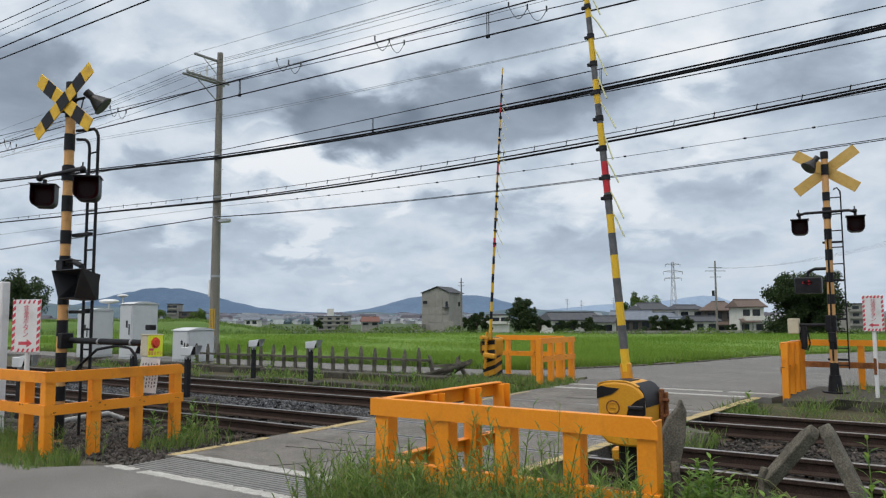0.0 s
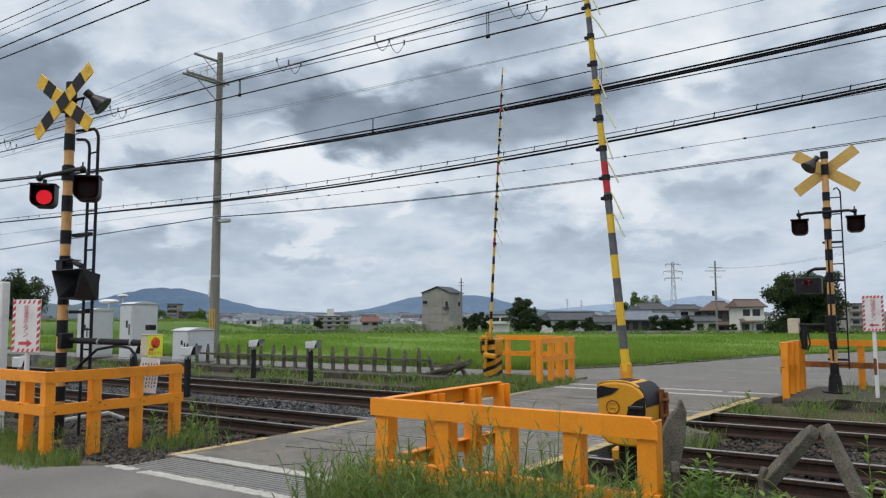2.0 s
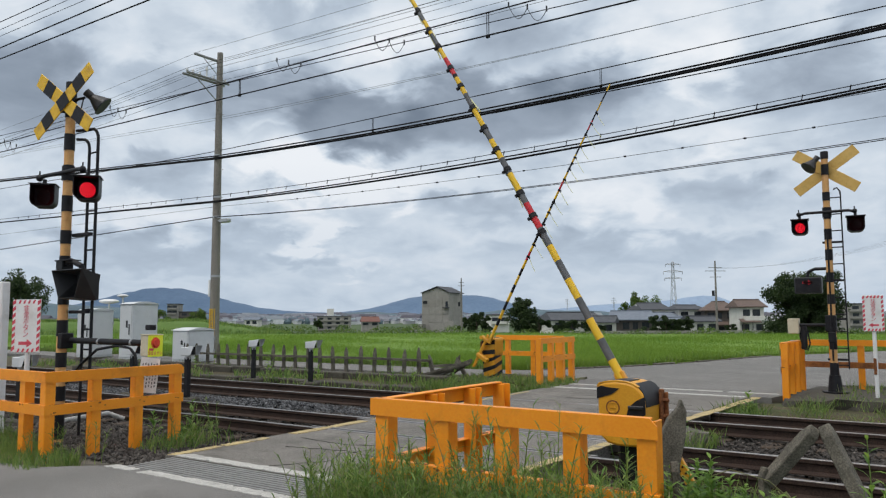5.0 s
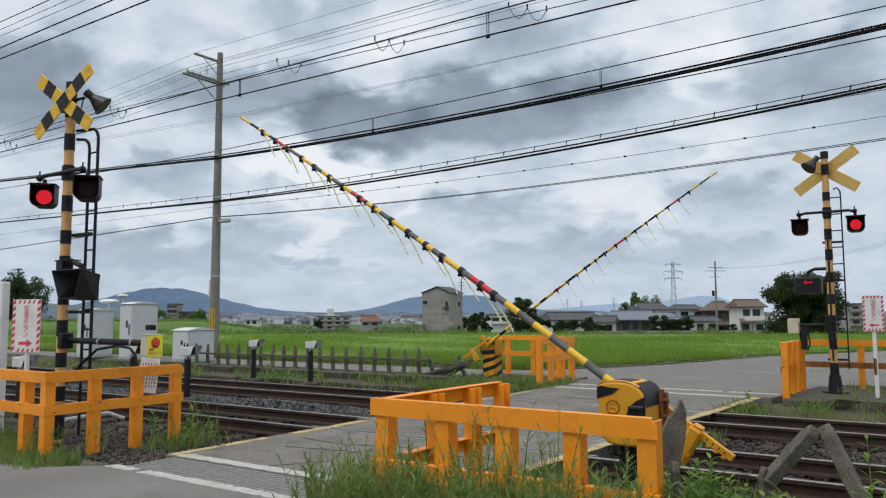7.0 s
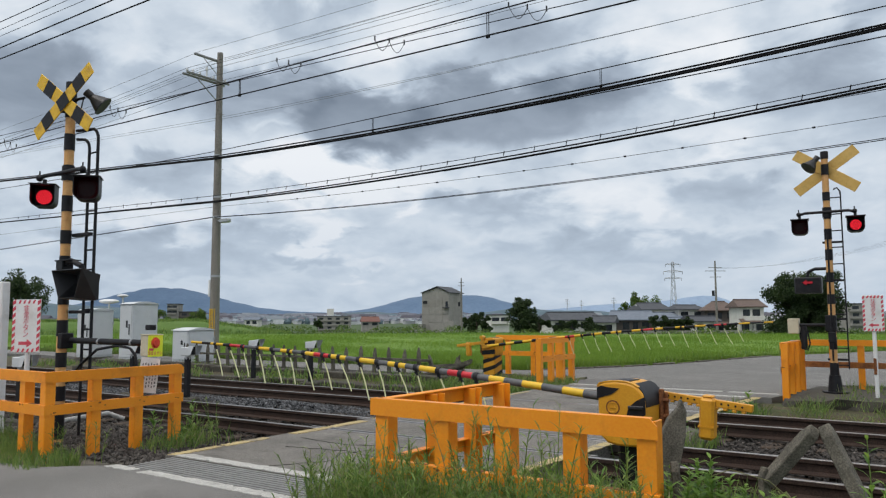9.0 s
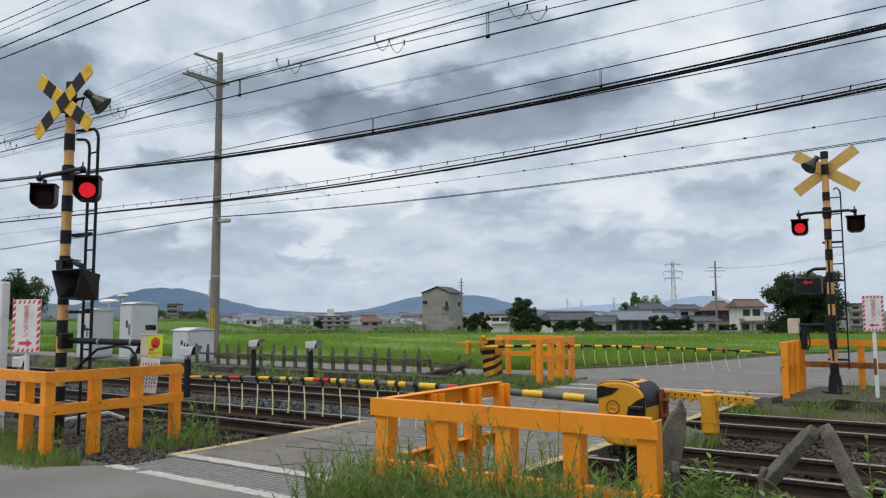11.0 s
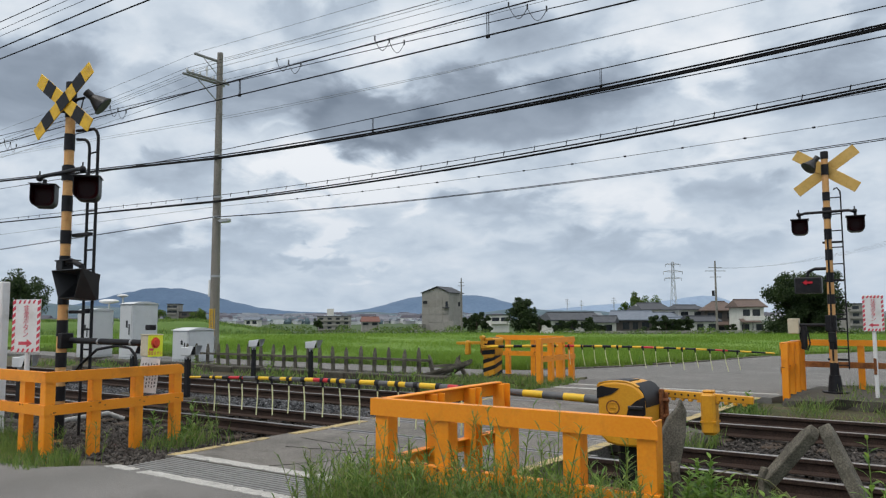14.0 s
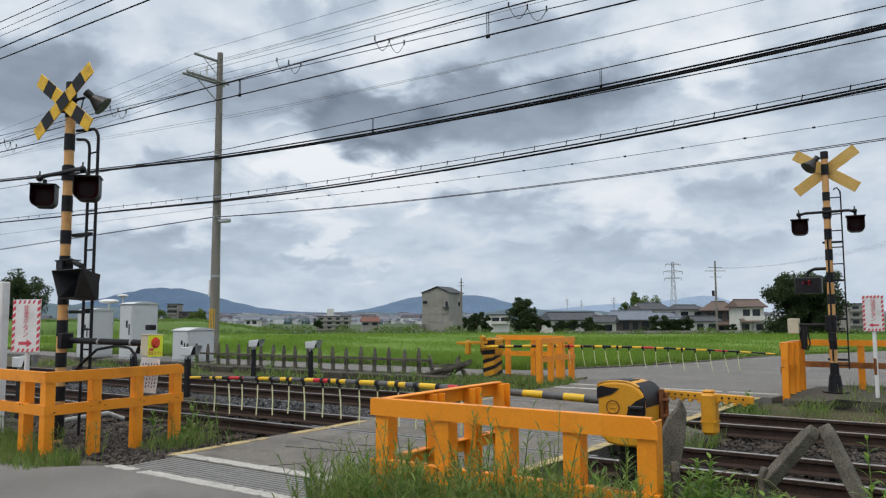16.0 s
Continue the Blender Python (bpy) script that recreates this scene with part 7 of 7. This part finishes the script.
# concrete warehouse with a pitched roof
wx, wy = bearing(-0.0165, 180)
wh = thing("warehouse", "tall windowless stained concrete warehouse beyond the field", "warehouse", pose(wx, wy, 0, 0, 0, 34.6 - 22) @ Matrix.Diagonal((0.86, 1, 1, 1)))
part("wall", Shape().prism([(-2.6, 0, -2.5), (5.4, 0, -2.5), (5.4, 0, 7.0), (2.0, 0, 8.3), (-2.6, 0, 7.0)], (0, 9, 0)), SILO, wh)
part("roof", Shape().prism([(-2.9, -0.3, 7.0), (2.0, -0.3, 8.45), (5.8, -0.3, 7.0), (5.8, -0.3, 7.15), (2.0, -0.3, 8.65), (-2.9, -0.3, 7.15)], (0, 9.6, 0)), TILE, wh)
for i in range(4):
    part("wall_joint", Shape().box((-2.6, -0.06, 0.2 + i * 1.9), (5.4, -0.01, 0.3 + i * 1.9)), SILO, wh)
for i in range(3):
    part("wall_joint", Shape().box((-0.6 + i * 2.0, -0.07, -2), (-0.5 + i * 2.0, -0.01, 7.0)), SILO, wh)
part("balcony", Shape().box((3.9, -1.0, 3.4), (5.6, -0.02, 3.65), 0.04), DARKGREY, wh)
part("hatch", Shape().box((4.4, -0.08, 3.7), (5.1, -0.01, 5.0)), PANE, wh)
part("sign_mark", Shape().box((-2.3, -0.08, 4.5), (-1.0, -0.02, 5.2)), DARKGREY, wh)
part("annex", Shape().prism([(4.0, -3, -2.5), (8.0, -3, -2.5), (8.0, -3, 0.6), (4.0, -3, -0.4)], (0, 2.9, 0)), SILO, wh)
part("annex", Shape().prism([(-5.5, -2, -2.5), (-1.5, -2, -2.5), (-1.5, -2, -0.2), (-5.5, -2, -1.2)], (0, 1.9, 0)), SILO, wh)


def block(label, q, w, d, h, storeys, wall, name="apartment_building"):
    x, y = bearing(q, d)
    b = thing(name, label, "building", pose(x, y, 0, 0, 0, 34.6 + 4))
    part("wall", Shape().box((-w / 2, 0, -10), (w / 2, 12, h)), wall, b)
    part("roof", Shape().box((-w / 2 - 0.3, -0.3, h), (w / 2 + 0.3, 12.3, h + 0.4)), TILE, b)
    for f in range(storeys):
        z = h - 0.9 - f * 2.8
        part("balcony", Shape().box((-w / 2 + 0.2, -1.0, z - 2.0), (w / 2 - 0.2, -0.02, z - 1.1)), wall, b)
        for i in range(max(int(w / 5), 2)):
            k = max(int(w / 5), 2)
            cx = -w / 2 + w * (i + 0.5) / k
            part("window", Shape().box((cx - 1.3, -0.08, z - 1.1), (cx + 1.3, -0.01, z + 0.2)), PANE, b)
    return b


apt = block("pale apartment block with a roof tower in the far town", -0.1436, 20.71, 480, 1.9, 3, SILO)
part("tower", Shape().box((-4.5, 3, 2.49), (-0.5, 8, 6.78)), PLASTER, apt)
block("low pale apartment block beyond the trees", 0.5499, 11.16, 300, 5.66, 3, SILO)
block("dark long shed in the far town", -0.3326, 11.88, 420, 4.6, 1, PLASTERDARK, "shed")
block("tan building in the far town", -0.356, 5.44, 430, 9.1, 2, SILO, "building")
block("white low hall in the far town", 0.0744, 6.19, 260, 1.81, 1, PLASTER, "hall")
house("house with a bright red roof in the far town", -0.0952, 380, 8.5, 8, -0.84, 1.6, SILO, TILERED, 10, 0.1, 2, 1, base=-10)
house("white hall with pale roof in the far town", -0.2515, 330, 6, 6, 0.5, 1.7, PLASTER, TILEBLUE, 0, 0.0, 2, 1, base=-10)


def tree(label, q, d, z0, top, width, count, leaf, material, lobes=7, seed=1, name="tree", low=0.25):
    """Tapered trunk, limbs and a crown of many small leaves in uneven clumps."""
    x, y = bearing(q, d)
    tr = thing(name, label, "tree", pose(x, y, z0))
    hgt = top - z0
    r = np.random.default_rng(seed)
    s = Shape()
    s.tube([(0, 0, -0.2), (0.02 * hgt, 0, hgt * 0.3), (-0.01 * hgt, 0.01 * hgt, hgt * 0.6), (0, 0, hgt * 0.85)], [0.035 * hgt, 0.028 * hgt, 0.018 * hgt, 0.006 * hgt], 9)
    centres = []
    for i in range(lobes):
        a, f = i * 2.4 + r.uniform(-0.4, 0.4), low + (0.95 - low) * (i + 0.5) / lobes
        reach = width * 0.5 * (1 - 0.75 * max(f - 0.55, 0) / 0.45) * r.uniform(0.45, 0.75)
        c = np.array([reach * math.cos(a), reach * math.sin(a), hgt * f])
        s.tube([(0, 0, hgt * max(f - 0.25, 0.1)), tuple(c * 0.6 + np.array([0, 0, hgt * (f - 0.1) * 0.4])), tuple(c)], [0.014 * hgt, 0.009 * hgt, 0.004 * hgt], 6)
        centres.append((c, min(width * 0.30, hgt * 0.22) * r.uniform(0.75, 1.2)))
    part("trunk", s, BARK, tr, smooth=True)
    pts = []
    per = count // lobes
    for c, rad in centres:
        for _ in range(5):
            cc = c + r.normal(0, rad * 0.58, 3) * np.array([1, 1, 0.8])
            v = r.normal(size=(per // 5, 3))
            v /= np.linalg.norm(v, axis=1)[:, None]
            pts.append(cc + v * (rad * 0.68 * r.uniform(0.12, 1.1, (per // 5, 1)) ** 0.5) * np.array([1, 1, 0.8]))
    p = np.concatenate(pts)
    lp, lf = leaves(p, leaf * r.uniform(0.6, 1.3, len(p)), 0.7)
    ob = cloud_of("crown", lp, lf, [material], "", "")
    for key in ("category", "kind", "label"):
        if key in ob:
            del ob[key]
    ob.parent = tr
    return tr


tree("large dark green leafy tree beyond the road", 0.4760, 70, -0.6, 5.0, 6.7, 52000, 0.19, TREELEAF, 24, 3, low=0.12)
tree("dark green tree beside the far field", 0.1042, 125, -1.4, 3.84, 3.6, 9000, 0.32, TREELEAF, 12, 4, low=0.15)
tree("spreading green bush beside the field", 0.1254, 115, -1.2, 0.91, 7.0, 9000, 0.32, TREELEAF, 8, 5, "bush", 0.3)
tree("green bush beside the warehouse", 0.0435, 150, -1.6, 1.7, 8.5, 9000, 0.34, TREELEAF, 12, 6, "bush", 0.15)
tree("light green tree above the roofs", 0.2519, 190, -2, 6.79, 5.0, 5000, 0.42, TREELIGHT, 8, 7)
tree("light green tree above the roofs", 0.2805, 195, -2, 5.77, 3.6, 1500, 0.42, TREELIGHT, 7, 8)
tree("dark tree over the far bank", -0.5595, 85, -0.6, 5.97, 4.4, 12000, 0.26, TREELEAF, 14, 9, low=0.2)
tree("green bush on the far bank", -0.3743, 200, -2, 3.65, 6, 1800, 0.45, TREELIGHT, 7, 10, "bush", 0.2)
tree("light green bush on the far bank", -0.3229, 190, -2, 2.98, 6, 1800, 0.45, TREELIGHT, 7, 11, "bush", 0.2)
tree("green bush in the far town", -0.1648, 230, -2, 0.56, 4.5, 1200, 0.45, TREELEAF, 6, 12, "bush", 0.2)
for i, (q, w, top) in enumerate(((0.1682, 2.35, 0.83), (0.192, 2.35, 1.03), (0.2768, 2.35, 1.22), (0.2917, 2.35, 1.22), (0.3073, 2.59, 1.03), (0.3199, 1.88, 0.83), (0.1551, 1.76, 0.24), (0.2072, 2.95, -0.15), (0.3765, 3.54, -0.25))):
    tree("trimmed dark green garden shrub", q, 132, -1.9, top, w, 3000, 0.26, TREELEAF, 6, 20 + i, "shrub", 0.12)

# hedge line and grassy bank at the field's far side
cs, sz = [], []
for i in range(26000):
    q = rng.uniform(-0.62, 0.62)
    d = 64 + rng.uniform(0, 30)
    top = 0.25 + 0.35 * math.sin(q * 23) * math.sin(q * 57 + 1) + 0.25 * math.sin(q * 131)
    if q > 0.06:
        top -= 0.45
    elif q < -0.05:
        top += 0.2
    x, y = bearing(q, d)
    cs.append((x, y, rng.uniform(-0.9, max(top, -0.3)) - 0.15))
    sz.append(rng.uniform(0.12, 0.32))
lp, lf = leaves(np.array(cs), np.array(sz), 0.6)
cloud_of("hedge", lp, lf, [TREELIGHT], "tangled green growth along the far side of the field", "hedge")
bank = Shape()
n = 30
for i in range(n + 1):
    q = -0.66 + 0.46 * i / n
    hgt = 1.15 * min(1, (n - i) / 8.0) + 0.08 * noise.noise((q * 20, 0, 0))
    for f, z in ((0, -0.4), (0.5, hgt * 0.8), (1, hgt), (3.0, hgt), (4.0, -1.0)):
        x, y = bearing(q, 62 + 4 * f)
        bank.v.append((x, y, z))
for i in range(n):
    for k in range(4):
        a = i * 5 + k
        bank.f.append((a, a + 5, a + 6, a + 1))
        bank.k.append(0)
solid("grass_bank", bank, BANKGREEN, "low grassy bank beyond the field", "bank", kind="structure", smooth=True)
q = rng.uniform(-0.66, -0.2, 16000)
d = 62 + rng.uniform(0.5, 9, 16000)
bx, by = d * VIEW[0] + q * d * VIEW[1], d * VIEW[1] - q * d * VIEW[0]
bh = 1.15 * np.clip((-0.2 - q) / 0.12, 0, 1) * np.clip((d - 62) / 4, 0, 1)
pts, faces = blades(bx, by, bh - 0.1, rng.uniform(0.15, 0.4, len(q)), rng.uniform(0.03, 0.06, len(q)), rng.uniform(0.1, 0.5, len(q)))
cloud_of("grass", pts, faces, GRASSMIX, "long grass on the low bank", "grass", np.zeros(len(faces)))


def pylon(q, d, z0, top, width):
    x, y = bearing(q, d)
    p = thing("pylon", "grey steel lattice power pylon on the horizon", "pylon", pose(x, y, z0, 0, 0, 34.6), "far pylons")
    h = top - z0
    r = 0.0028 * h
    s = Shape()
    def half(f):
        return width * (0.20 * (1 - f) ** 1.5 + 0.055)
    for sx in (-1, 1):
        for sy in (-1, 1):
            s.tube([(sx * half(f), sy * half(f), h * f) for f in (0, 0.25, 0.5, 0.75, 0.97)] + [(0, 0, h)], r * 1.5, 4)
    part("leg_frame", s, STEEL, p)
    s = Shape()
    for i in range(9):
        f0, f1 = i / 9, (i + 1) / 9 * 0.97
        for sx in (-1, 1):
            s.rod((sx * half(f0), -half(f0), h * f0), (-sx * half(f1), -half(f1), h * f1), r, n=4)
    part("bracing", s, STEEL, p)
    for f, w in ((0.74, 0.55), (0.84, 0.62), (0.95, 0.48)):
        s = Shape()
        for sx in (-1, 1):
            s.rod((0, 0, h * f + 0.02 * h), (sx * width * w, 0, h * f), r * 1.3, n=4)
            s.rod((0, 0, h * f - 0.01 * h), (sx * width * w, 0, h * f), r * 1.3, n=4)
            s.rod((sx * width * w, 0, h * f), (sx * width * w, 0, h * f - 0.045 * h), r * 1.3, n=4)
        part("crossarm", s, STEEL, p)


pylon(0.3028, 620, -8, 46.17, 12.5)
pylon(0.224, 1500, -3, 38.25, 9)
pylon(0.1629, 1600, -3, 38.32, 8)
pylon(0.1815, 1700, -3, 36.84, 8)


def far_pole(label, q, d, top, arms):
    x, y = bearing(q, d)
    p = thing("utility_pole", label, "utility pole", pose(x, y, -1.5, 0, 0, 34.6))
    h = top + 1.5
    part("shaft", Shape().rod((0, 0, 0), (0, 0, h), 0.20, 0.11, 10), POLECON, p, smooth=True)
    for dz, w in arms:
        part("crossarm", Shape().box((-w, -0.05, h - dz - 0.06), (w, 0.05, h - dz + 0.04)), STEEL, p)
    part("transformer", Shape().rod((-0.4, 0, h - 5.2), (-0.4, 0, h - 4.4), 0.2, n=12), DARKGREY, p, "dark transformer can")


far_pole("grey utility pole with crossarms among the houses", 0.3586, 112, 9.5, ((1.0, 1.0), (1.5, 1.5), (2.4, 0.8)))
far_pole("grey utility pole beside the warehouse", 0.0238, 140, 8.5, ((0.8, 0.5), (1.4, 0.6)))
for i in range(4):
    z = 9.5 - 1.0 - 0.25 * i
    x, y = bearing(0.3586, 112)
    x2, y2 = bearing(0.7188, 60)
    s = Shape()
    s.tube([(x + (x2 - x) * f, y + (y2 - y) * f, z + (9.0 - z) * f - 4 * 1.2 * f * (1 - f) + 0.2 * i) for f in [k / 16 for k in range(17)]], 0.006, 4)
    solid("power_line", s, BARE, "thin power line from the far pole", "cable", group="overhead lines")


motions()
